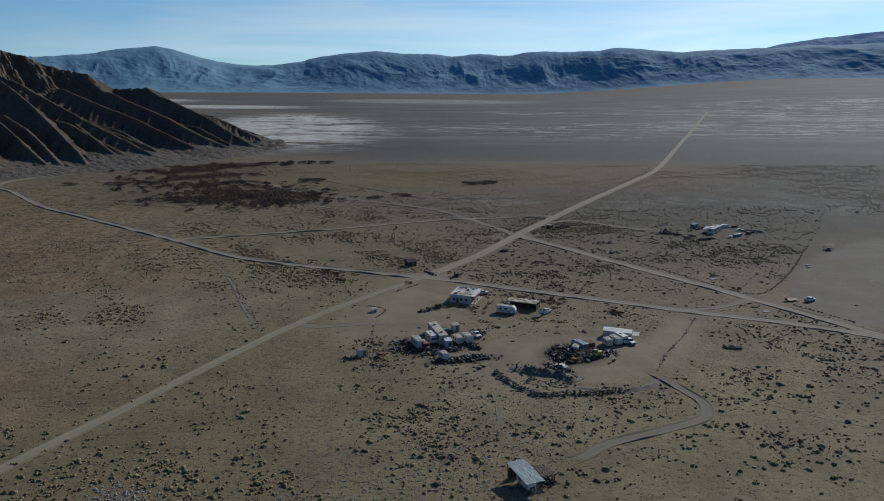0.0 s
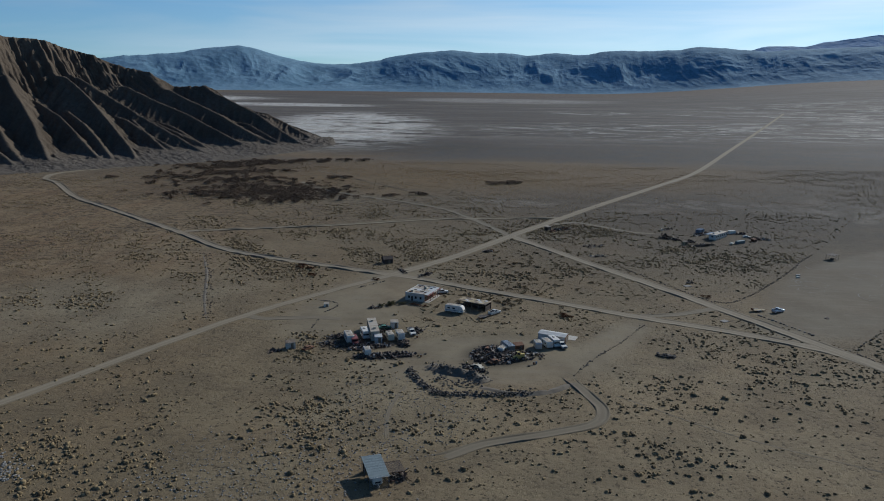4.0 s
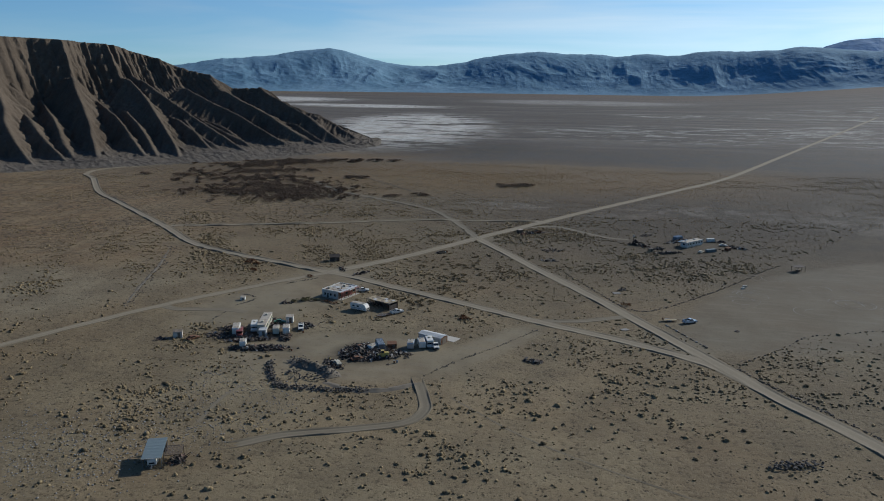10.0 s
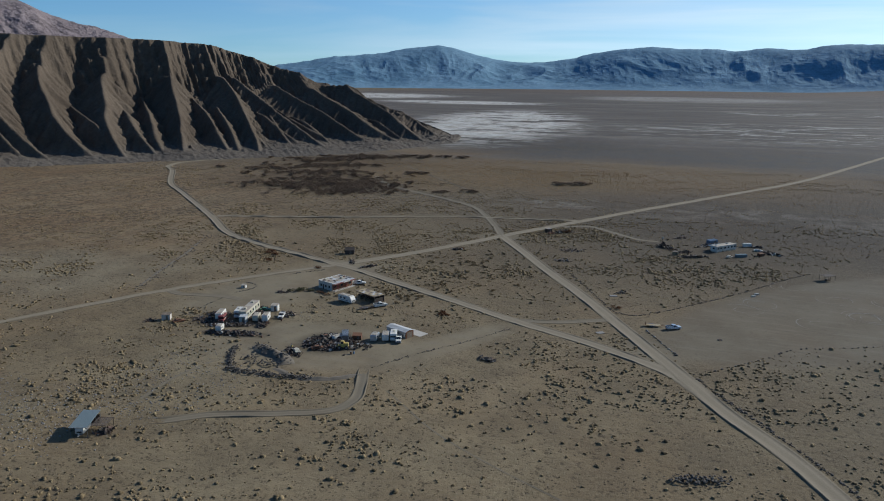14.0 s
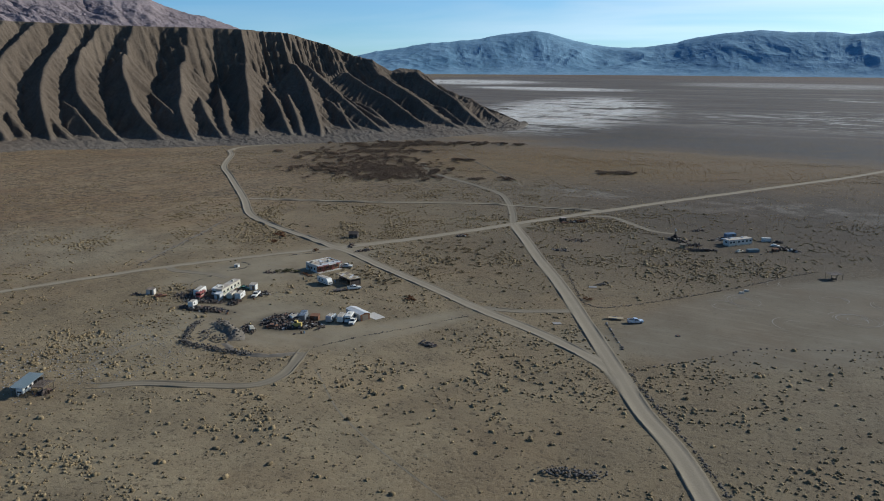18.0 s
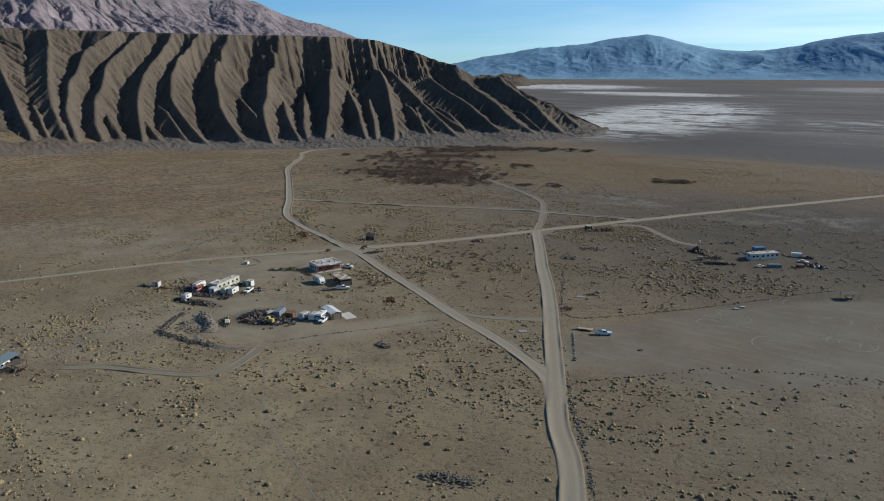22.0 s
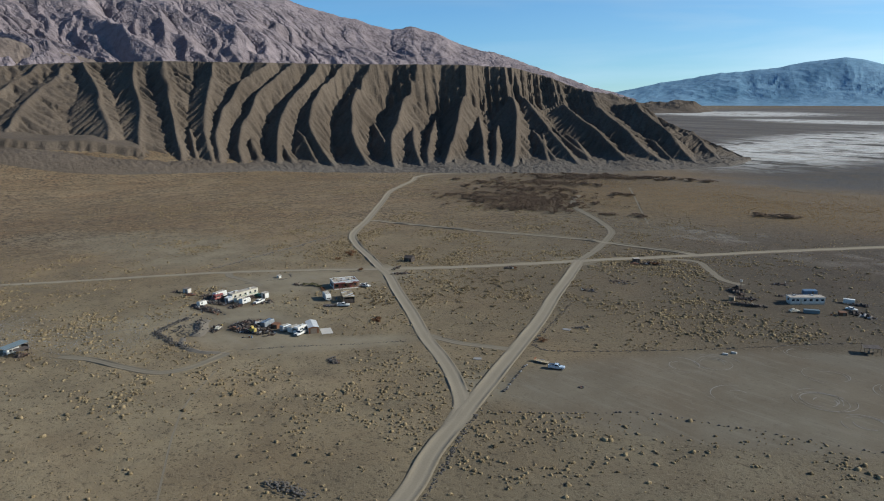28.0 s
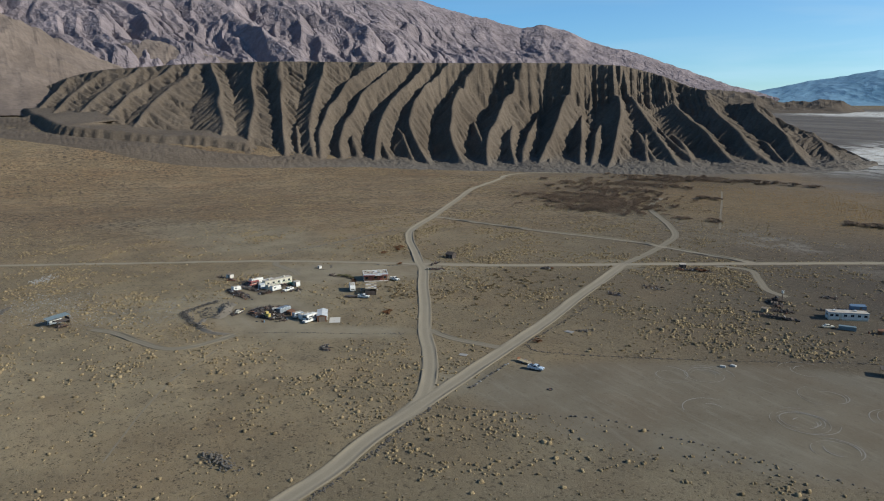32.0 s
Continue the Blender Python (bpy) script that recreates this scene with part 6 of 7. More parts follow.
post_tank()
plank_rail(155.7, 81.8, 165.0, 86.8)
slab(133.3, -0.3, 20, 3.2, 2.4, "broken pale concrete slab beside the road")
slab(136.1, -49.7, 40, 3.0, 2.2, "small pale concrete slab between two roads")
white_block(188.9, 22.1, 30)
white_block(190.2, 25.7, 10)

# ---- visitor's truck and trailer on the pan ----
pickup(160.6, -35.2, 33.0, TRUCK_BLUE, "silver-blue pickup truck parked on the bare pan")
flatbed_trailer(153.2, -34.7, 16.0, 5.4, "flatbed trailer with bleached planks", OSB, True)
pickup(25.6, -26.8, 20.0, WHITE, "white pickup truck parked at the end of the store")


def shelter():
    e = thing("picnic_shelter", "open picnic shelter with a flat dark roof on posts", "shelter", 221.0, 63.5, 40.0)
    L, W, H = 6.0, 4.0, 2.4
    for sx in (-1, 0, 1):
        for sy in (-1, 1):
            part("post", box(sx * (L / 2 - 0.2), sy * (W / 2 - 0.2), 0, 0.12, 0.12, H), WOOD, e)
    for s in (-1, 1):
        part("beam", box(0, s * (W / 2 - 0.2), H, L, 0.1, 0.18), WOOD, e)
    for i in range(8):
        part("roof_board", box(-L / 2 + (i + 0.5) * L / 8, 0, H + 0.18, L / 8 - 0.04, W + 0.3, 0.05), DARK_WOOD, e)
    t = part("table", box(0, 0, 0.7, 1.8, 0.75, 0.06), WOOD, e, "plank picnic table")
    for s in (-1, 1):
        part("bench", box(0, s * 0.65, 0.42, 1.8, 0.28, 0.05), WOOD, t)
        part("leg", prism([(s * 0.7 - 0.05, 0), (s * 0.7 + 0.05, 0), (s * 0.7 + 0.05, 0.7), (s * 0.7 - 0.05, 0.7)], -0.7, 0.7), WOOD, t)


shelter()


# ---- the open shed on the near slope ----
def open_shed():
    e = thing("open_shed", "open shed with a sloping blue sheet-metal roof on posts", "shelter", 24.7, -177.6, 23.5)
    W, L = 4.6, 8.6                            # local x across, y along the slope of the roof
    za, zb = 2.9, 3.6                          # low edge to the south, high to the north
    for sx in (-1, 1):
        for i in range(4):
            y_ = -L / 2 + 0.2 + i * (L - 0.4) / 3
            z_ = za + (zb - za) * (y_ + L / 2) / L - 0.22
            part("post", rod((sx * (W / 2 - 0.15), y_, 0), (sx * (W / 2 - 0.15), y_, z_), 0.07, 8), STEEL, e)
        v = [(sx * (W / 2 - 0.15) - 0.05, -L / 2, za - 0.22), (sx * (W / 2 - 0.15) + 0.05, -L / 2, za - 0.22), (sx * (W / 2 - 0.15) + 0.05, L / 2, zb - 0.22), (sx * (W / 2 - 0.15) - 0.05, L / 2, zb - 0.22)]
        part("beam", (v + [(a, b_, c_ + 0.18) for a, b_, c_ in v], box(0, 0, 0, 1, 1, 1)[1]), STEEL, e)
    roof_sheets(e, -W / 2, W / 2, -L / 2 - 0.1, L / 2 + 0.1, za, zb, 0.92, BLUE_SHEET)
    part("gutter", box(0, -L / 2 - 0.14, za - 0.12, W, 0.1, 0.1), WHITE, e, "pale roof edge")
    # slatted side awning
    aw = part("side_awning", box(W / 2 + 2.0, -2.4, 2.25, 4.0, 0.1, 0.1), DARK_WOOD, e)
    part("beam", box(W / 2 + 2.0, 2.4, 2.25, 4.0, 0.1, 0.1), DARK_WOOD, aw)
    for i in range(14):
        part("slat", box(W / 2 + 0.2 + i * 0.29, 0, 2.36, 0.16, 5.0, 0.05), DARK_WOOD, aw)
    for y_ in (-2.4, 2.4):
        part("post", box(W / 2 + 3.9, y_, 0, 0.12, 0.12, 2.25), DARK_WOOD, e)
    plank_wall(e, -W / 2 + 0.3, L / 2 - 0.3, W / 2 - 0.3, L / 2 - 0.3, 0, 2.4, 0.4, DARK_WOOD)


open_shed()
travel_trailer(24.9, -178.6, -66.0, 5.0, 2.1, 2.3, WHITE, "small white caravan stored under the open shed", None, 2, 0.4)
scrap("woodpile", 29.9, -176.4, 1.8, 2.2, 0, 60, 0.9, "stacked boards and stones under the slatted awning", 41)


# ---- stones, banks and marks ----
def stone_shape(rnd, r, flat=0.65):
    base = [(0, 0, 1), (0.89, 0, 0.45), (0.28, 0.85, 0.45), (-0.72, 0.53, 0.45), (-0.72, -0.53, 0.45), (0.28, -0.85, 0.45), (0.72, 0.53, -0.45), (-0.28, 0.85, -0.45), (-0.89, 0, -0.45), (-0.28, -0.85, -0.45), (0.72, -0.53, -0.45), (0, 0, -1)]
    f = [(0, 1, 2), (0, 2, 3), (0, 3, 4), (0, 4, 5), (0, 5, 1), (1, 6, 2), (2, 7, 3), (3, 8, 4), (4, 9, 5), (5, 10, 1), (6, 7, 2), (7, 8, 3), (8, 9, 4), (9, 10, 5), (10, 6, 1), (11, 7, 6), (11, 8, 7), (11, 9, 8), (11, 10, 9), (11, 6, 10)]
    return [tuple(r * c_ * rnd.uniform(0.75, 1.2) * (flat if i == 2 else 1) for i, c_ in enumerate(p)) for p in base], f


STONES = []
for i in range(6):
    v, f = stone_shape(random.Random(60 + i), 1.0)
    me = bpy.data.meshes.new("stone")
    me.from_pydata(v, [], f)
    me.materials.append(STONE)
    STONES.append(me)
PALE_STONES = []
for me in STONES[:3]:
    m2 = me.copy()
    m2.materials.clear()
    m2.materials.append(PALE_STONE)
    PALE_STONES.append(m2)


def stone(x, y, r, meshes, label, group, rnd):
    ob = new("stone", rnd.choice(meshes))
    ob.matrix_world = pose(x, y, float(land(x, y)) + r * 0.28, 0, 0, rnd.uniform(0, 360)) @ Matrix.Diagonal((r * rnd.uniform(0.8, 1.2), r, r * rnd.uniform(0.7, 1.0), 1))
    tagged(ob, label, "stone", group)


rnd = random.Random(77)
row = curve_points([(151.4, -40.4), (155.5, -48.2), (159.9, -55.8), (163.8, -62.0)], 1.5)
for p in row:
    stone(p[0] + rnd.uniform(-0.3, 0.3), p[1] + rnd.uniform(-0.3, 0.3), rnd.uniform(0.4, 0.7), PALE_STONES + STONES, "grey boulder set in a row along the pan", "boulders along the pan", rnd)
for p in curve_points([(170.1, -77.7), (187.1, -59.0), (199.9, -42.5), (208.0, -36.9), (217.1, -33.0), (230.3, -25.7), (248.9, -17.5), (262.8, -9.6)], 2.6):
    stone(p[0] + rnd.uniform(-0.6, 0.6), p[1] + rnd.uniform(-0.6, 0.6), rnd.uniform(0.22, 0.5), STONES, "small stone in the line round the bare pan", "stones round the pan", rnd)
for p in curve_points([(27, -63), (24, -72), (27, -76), (34, -73)], 1.5):
    stone(p[0] + rnd.uniform(-0.2, 0.2), p[1] + rnd.uniform(-0.2, 0.2), rnd.uniform(0.18, 0.36), STONES + PALE_STONES, "small stone edging the dry garden", "garden edging stones", rnd)


def rubble(name, pts, width, n, size, label, seed, material=STONE, peak=0.0):
    rr = random.Random(seed)
    c = curve_points(pts, 0.8)
    shapes = []
    for _ in range(n):
        p = c[rr.randrange(len(c))]
        o = rr.gauss(0, 0.5)
        px, py = p[0] + o * width, p[1] + rr.gauss(0, 0.5) * width
        r = size * rr.uniform(0.35, 1.3) ** 1.5
        v, f = stone_shape(rr, r)
        z = float(land(px, py)) + r * 0.25 + peak * max(0, 1 - abs(o))
        shapes.append(([(a + px, b_ + py, c_ + z) for a, b_, c_ in v], f))
    v, f = join(*shapes)
    return tagged(mesh_object(name, v, f, material), label, "rubble", kind="stuff")


rubble("stone_edging", [(107.0, 32.3), (124.1, 1.0), (134.5, -18.8), (139.3, -24.0), (146.5, -23.3), (159.3, -9.2), (171.9, 8.0), (189.5, 34.0), (202.4, 55.5), (214.3, 72.5)], 0.7, 620, 0.24, "low line of dark stones edging the road and pan", 41)
rubble("stone_edging", [(171, -80), (178, -91), (186, -102), (199, -121), (212, -143), (226, -168)], 0.8, 520, 0.27, "dark stones along the berm of the wide road", 42)
rubble("stone_edging", [(-10.7, -22.6), (-4, -14), (-1.9, -11.0)], 0.7, 70, 0.26, "dark stones edging the bend by the store", 43)
rubble("stone_edging", [(-22.1, -43.6), (-17, -45), (-14.4, -48.0), (-14.8, -53), (-17.0, -58.2)], 0.6, 90, 0.24, "dark stones edging the drive", 44)
rubble("stone_edging", [(-17.2, -67.6), (-16.7, -80), (-15.9, -93)], 0.6, 80, 0.22, "stones along a faint path to the pump house", 45)
rubble("stone_edging", [(74.3, -111.4), (82.0, -96.2), (93.4, -78.7), (104.3, -58.9)], 0.7, 150, 0.22, "small dark stones along the drive", 46)
rubble("wash_stones", [(-102.6, 31.3), (-86.9, -1.9), (-77.7, -24.1), (-69.4, -46.2), (-63.1, -60.9), (-56.9, -74.1)], 2.4, 190, 0.30, "dark stones along a dry wash", 47)
rubble("loose_stones", [(-25, -166), (-8, -172), (10, -163), (18, -182), (-20, -186), (0, -190)], 15.0, 1500, 0.20, "loose pale stones on the slope below the camp", 48, PALE_STONE)
rubble("loose_stones", [(-64.5, -182), (-58, -186), (-70, -178)], 4.5, 260, 0.28, "scatter of pale stones beside the dirt road", 49, PALE_STONE)
rubble("rock_pile", [(104.0, -90.4), (107.5, -91.6)], 1.4, 60, 0.38, "small heap of dark rock on open gravel", 50, STONE, 0.5)
rubble("rock_pile", [(134, 3.7), (136, 6)], 1.6, 50, 0.34, "small heap of dark rock beside the road", 51, STONE, 0.4)
rubble("rubble_bank", [(23.6, -113), (27, -120), (30, -125), (35.5, -130), (43, -129), (52, -128.4), (61, -126)], 1.6, 520, 0.33, "curved bank of grey boulders and broken rock", 5, STONE, 0.7)
rubble("rock_pile", [(170, -145), (175, -142.6), (180, -140.8)], 2.2, 170, 0.34, "low pile of dark broken rock on open ground", 6, STONE, 0.7)
rubble("rubble_bank", [(-12, -196), (-2, -200), (8, -203), (16, -204)], 1.0, 110, 0.5, "line of dark stones near the open shed", 7)
rubble("loose_stones", [(10, -120), (14, -140), (20, -155), (28, -165), (40, -140), (22, -128)], 10.0, 900, 0.19, "loose pale stones scattered below the bank", 8, PALE_STONE)


def bank(name, pts, width, height, label, seed):
    c = curve_points(pts, 1.0)
    d = np.gradient(c, axis=0)
    d /= np.linalg.norm(d, axis=1)[:, None]
    side = np.stack([d[:, 1], -d[:, 0]], 1)
    offs = np.linspace(-1, 1, 11)
    fade = np.sin(np.pi * np.linspace(0.04, 0.96, len(c))) ** 0.6
    rows = []
    for o in offs:
        q = c + side * (o * width / 2)
        h = height * fade * (1 - abs(o)) ** 0.85 * (1 + 0.75 * fbm(q[:, 0] / 2.2, q[:, 1] / 2.2, 3, seed))
        rows.append(np.column_stack([q, land(q[:, 0], q[:, 1]) - 0.12 + h]))
    ob = mesh_object(name, np.stack(rows, 1).reshape(-1, 3), grid_faces(len(c), len(offs)), EARTH, shade=True)
    return tagged(ob, label, "earth bank", kind="structure")


bank("earth_bank_1", [(29.5, -108), (33, -111), (38, -113), (43, -114.5), (48, -119.5)], 6.2, 1.7, "bank of dug earth beside the yard", 1)
rubble("bank_stones", [(30, -109), (34, -112), (39, -114), (44, -115.5), (48, -119)], 2.6, 120, 0.34, "broken rock spilled over the earth bank", 9, STONE, 1.9)
rubble("bank_stones", [(33, -118), (36, -121.6), (41, -122), (45.3, -121.5)], 2.6, 80, 0.36, "dark broken rock heaped below the earth bank", 10, STONE, 0.9)
bank("earth_bank_3", [(22.5, -110), (26, -119), (30, -125), (35.5, -129.5), (43, -129), (52, -128.4), (63, -126)], 3.0, 0.4, "curved bank of earth and broken rock below the yard", 6)
bank("wash_bank_1", [(-103, 29), (-88, -2), (-79, -24), (-70.5, -46), (-64, -61), (-58, -74)], 2.2, 0.32, "low crumbling bank of a dry wash", 4)
bank("earth_bank_2", [(46, -123), (56, -127), (66, -124), (74, -117)], 3.6, 0.7, "low earth bank round the yard", 2)
old_car(-12.4, -99.2, 60, RUST, "rusty car body beside the pump house")
scrap("scrap_heap", -23.0, -102.6, 2.6, 0.9, 25, 26, 0.3, "loose boards lying by the pump house", 52)
scrap("scrap_heap", -4.5, -86.0, 5.0, 2.2, 20, 90, 0.9, "dark junk stacked between two caravans", 53)
scrap("scrap_heap", 18.5, -90.0, 3.4, 2.2, 110, 70, 0.9, "dark junk at the end of the caravan row", 54)
scrap("scrap_heap", 1.0, -93.4, 6.0, 1.4, 20, 90, 0.7, "rusty junk lined up along the caravans", 55)
travel_trailer(52.6, -93.2, 64.0, 5.6, 2.2, 2.2, WHITE, "battered white caravan shell sunk in the scrap heap", None, 2, 0.5)


# ---- plants ----
def clump(rr, lobes, blades, height):
    """A low tuft of twigs, unit radius: a few lumpy mounds run together, with sprays that stick out of them."""
    v, f, n = [], [], 5
    for lobe in range(lobes):
        ox, oy, r = (0, 0, 0.75) if lobe == 0 else (rr.uniform(-1.1, 1.1), rr.uniform(-0.6, 0.6), rr.uniform(0.3, 0.6))
        m, turn = len(v), rr.uniform(0, 6.28)
        for ring in range(2):
            for i in range(n):
                a = turn + 6.283 * (i + 0.5 * ring) / n + rr.uniform(-0.35, 0.35)
                q = r * (rr.uniform(0.8, 1.3) if ring == 0 else rr.uniform(0.65, 1.1))
                v.append((ox + q * math.cos(a), oy + q * math.sin(a), -0.05 if ring == 0 else rr.uniform(0.45, 0.95) * height * (0.4 + 0.8 * r)))
        v.append((ox + rr.uniform(-0.2, 0.2), oy + rr.uniform(-0.2, 0.2), height * rr.uniform(0.75, 1.05) * (0.4 + 0.8 * r)))
        for i in range(n):
            j = (i + 1) % n
            f += [(m + i, m + j, m + n + i), (m + j, m + n + j, m + n + i), (m + n + i, m + n + j, m + 2 * n)]
    for _ in range(blades):
        a, q, b_ = rr.uniform(0, 6.28), rr.uniform(0.6, 1.3), rr.uniform(0, 6.28)
        m = len(v)
        tip = (q * math.cos(a), 0.8 * q * math.sin(a), height * rr.uniform(0.4, 1.25) * (1.3 - 0.6 * q))
        w = rr.uniform(0.14, 0.28)
        v += [(0.5 * tip[0] + w * math.cos(b_), 0.5 * tip[1] + w * math.sin(b_), 0.3 * tip[2]), (0.5 * tip[0] - w * math.cos(b_), 0.5 * tip[1] - w * math.sin(b_), 0.4 * tip[2]), tip]
        f.append((m, m + 1, m + 2))
    return np.array(v), f


def scatter(name, xs, ys, sizes, kinds, material, label, category="shrubs"):
    """Many clumps in one mesh, three corners to a face."""
    zs = land(xs, ys)
    turns = np.random.RandomState(len(xs)).uniform(0, 6.28, len(xs))
    verts, faces, base = [], [], 0
    for n_, (v, f) in enumerate(kinds):
        sel = np.arange(n_, len(xs), len(kinds))
        c, s, k_ = np.cos(turns[sel])[:, None], np.sin(turns[sel])[:, None], sizes[sel][:, None]
        p = np.stack([xs[sel][:, None] + k_ * (c * v[:, 0] - s * v[:, 1]), ys[sel][:, None] + k_ * (s * v[:, 0] + c * v[:, 1]), zs[sel][:, None] + k_ * v[:, 2]], -1)
        verts.append(p.reshape(-1, 3))
        faces.append((np.array(f)[None] + (base + np.arange(len(sel)) * len(v))[:, None, None]).reshape(-1, 3))
        base += len(sel) * len(v)
    verts, faces = np.concatenate(verts), np.concatenate(faces)
    me = bpy.data.meshes.new(name)
    me.vertices.add(len(verts))
    me.vertices.foreach_set("co", verts.ravel().astype(np.float32))
    me.loops.add(faces.size)
    me.loops.foreach_set("vertex_index", faces.ravel().astype(np.int32))
    me.polygons.add(len(faces))
    me.polygons.foreach_set("loop_start", np.arange(0, faces.size, 3, dtype=np.int32))
    me.update(calc_edges=True)
    me.materials.append(material)
    ob = new(name, me)
    return tagged(ob, label, category, kind="stuff")


def clear_of_roads(x, y, margin=1.0):
    ok = np.ones(len(x), bool)
    for c, w in ROADS:
        lo, hi = c.min(0) - w, c.max(0) + w
        near = (x > lo[0]) & (x < hi[0]) & (y > lo[1]) & (y < hi[1])
        idx = np.where(near)[0]
        for a in range(0, len(idx), 4000):
            sel = idx[a:a + 4000]
            d = np.hypot(x[sel, None] - c[None, ::2, 0], y[sel, None] - c[None, ::2, 1]).min(1)
            ok[sel] &= d > w / 2 + margin
    return ok


def outside(x, y, cx, cy, rx_, ry_, turn):
    c, s = math.cos(radians(turn)), math.sin(radians(turn))
    dx, dy = x - cx, y - cy
    return ((c * dx + s * dy) / rx_) ** 2 + ((-s * dx + c * dy) / ry_) ** 2 > 1


PAN = [(140, -25), (146, -23), (159, -9), (172, 8), (189.5, 34), (202, 55.5), (214, 72.5), (290, 190), (360, 120), (262.8, -9.6), (249, -17.5), (230, -25.7), (217, -33), (208, -37), (200, -42.5), (187, -59), (170, -77.7), (160, -60)]


def inside(x, y, polygon):
    """True for points within a closed outline."""
    odd = np.zeros(len(x), bool)
    for (ax, ay), (bx, by) in zip(polygon, polygon[1:] + polygon[:1]):
        if ay != by:
            odd ^= ((ay > y) != (by > y)) & (x < (bx - ax) * (y - ay) / (by - ay) + ax)
    return odd


def fits(x, y):
    ok = clear_of_roads(x, y)
    ok &= ~inside(x, y, PAN)
    ok &= outside(x, y, 90, -80, 36, 8, 62) & outside(x, y, 100, -92, 34, 9, -28) & outside(x, y, 0, -2, 14, 10, -20)
    ok &= outside(x, y, -4, -38, 17, 48, -24) & outside(x, y, 12, -84, 19, 17, 0) & outside(x, y, 54, -95, 27, 19, 10)
    ok &= outside(x, y, 18, -34, 9, 9, 0) & outside(x, y, 41, -48, 11, 9, 0) & outside(x, y, 175, 106, 21, 12, 40)
    ok &= outside(x, y, 26, -180, 7, 8, 0) & outside(x, y, 62, -108, 16, 12, 20) & outside(x, y, 40, -118, 14, 7, -35)
    return ok


rs = np.random.RandomState(12)
KINDS = [clump(random.Random(100 + i), 2 + i % 2, 10, 0.78) for i in range(14)]
SIMPLE = [clump(random.Random(200 + i), 1, 3, 0.78) for i in range(9)]
# close ground, seen from above
n = 50000
x, y = rs.uniform(-150, 330, n), rs.uniform(-330, 190, n)
patchy = fbm(x / 46, y / 30, 3, 14) + 0.3 * fbm(x / 15, y / 11, 2, 15)
dens = 0.24 + 0.65 * smooth(-0.1, 0.5, patchy)
belts = np.exp(-(((x - 66) / 40) ** 2 + ((y - 22) / 30) ** 2)) + np.exp(-(((x - 70) / 55) ** 2 + ((y - 105) / 32) ** 2)) + np.exp(-(((x - 150) / 60) ** 2 + ((y - 70) / 30) ** 2)) + np.exp(-(((x + 45) / 60) ** 2 + ((y - 50) / 45) ** 2))
slope = np.exp(-(((x + 25) / 60) ** 2 + ((y + 160) / 55) ** 2))
dens += 0.75 * np.clip(belts, 0, 1) * smooth(-0.35, 0.2, patchy) + 0.35 * slope
# streaks down the slope west of the camp
along = 0.42 * x - 0.91 * y
flow = fbm((0.91 * x + 0.42 * y) / 9 + 0.6 * vnoise(x / 40, y / 40, 16), along / 70, 3, 17)
dens *= 1 - smooth(60, -10, x) * (1 - 1.35 * smooth(-0.25, 0.3, flow))
keep = rs.rand(n) < dens * 0.62
x, y, rich = x[keep], y[keep], np.clip(dens[keep], 0, 1.2)
count = 1 + rs.poisson(0.5 + 3.2 * rich**1.5)
reach = rs.uniform(0.9, 4.0, len(x))
x, y, reach = np.repeat(x, count), np.repeat(y, count), np.repeat(reach, count)
x, y = x + rs.normal(0, 1, len(x)) * reach * 1.25, y + rs.normal(0, 1, len(x)) * reach * 0.75
ok = fits(x, y)
x, y = x[ok], y[ok]
size = np.clip(np.exp(rs.normal(-1.08, 0.42, len(x))), 0.14, 1.0) * (1 + 0.12 * smooth(-40, 60, y))
big_one = size > 0.36
scatter("desert_scrub", x[big_one], y[big_one], size[big_one], KINDS, SCRUB, "dry tan desert shrubs dotted over gravel")
scatter("low_scrub", x[~big_one], y[~big_one], size[~big_one], SIMPLE, SCRUB, "small dry tufts between the shrubs")
# the belts farther out
n = 44000
x, y = rs.uniform(-620, 560, n), rs.uniform(-330, 480, n)
out = ~((x > -150) & (x < 330) & (y > -330) & (y < 190))
dens = 0.14 + 0.6 * smooth(-0.3, 0.5, fbm(x / 90, y / 55, 3, 24))
keep = out & (rs.rand(n) < dens)
x, y, rich = x[keep], y[keep], dens[keep]
count = 1 + rs.poisson(6.5 * rich)
x, y = np.repeat(x, count), np.repeat(y, count)
x, y = x + rs.normal(0, 3.4, len(x)), y + rs.normal(0, 2.2, len(x))
ok = clear_of_roads(x, y) & outside(x, y, 20, 385, 190, 75, 8)
x, y = x[ok], y[ok]
scatter("distant_scrub", x, y, np.clip(np.exp(rs.normal(-0.95, 0.32, len(x))), 0.25, 1.0), SIMPLE, SCRUB, "belts of dry brown scrub on the flats")

n = 9000
x, y = 20 + rs.normal(0, 120, n), 390 + rs.normal(0, 48, n)
keep = (rs.rand(n) < 0.25 + 0.7 * smooth(-0.3, 0.4, fbm(x / 40, y / 25, 3, 27))) & clear_of_roads(x, y)
x, y = x[keep], y[keep]
scatter("dry_grass", x, y, rs.uniform(0.25, 0.6, len(x)), SIMPLE, GRASS, "tawny tufts of dry grass near the spring", "grass")


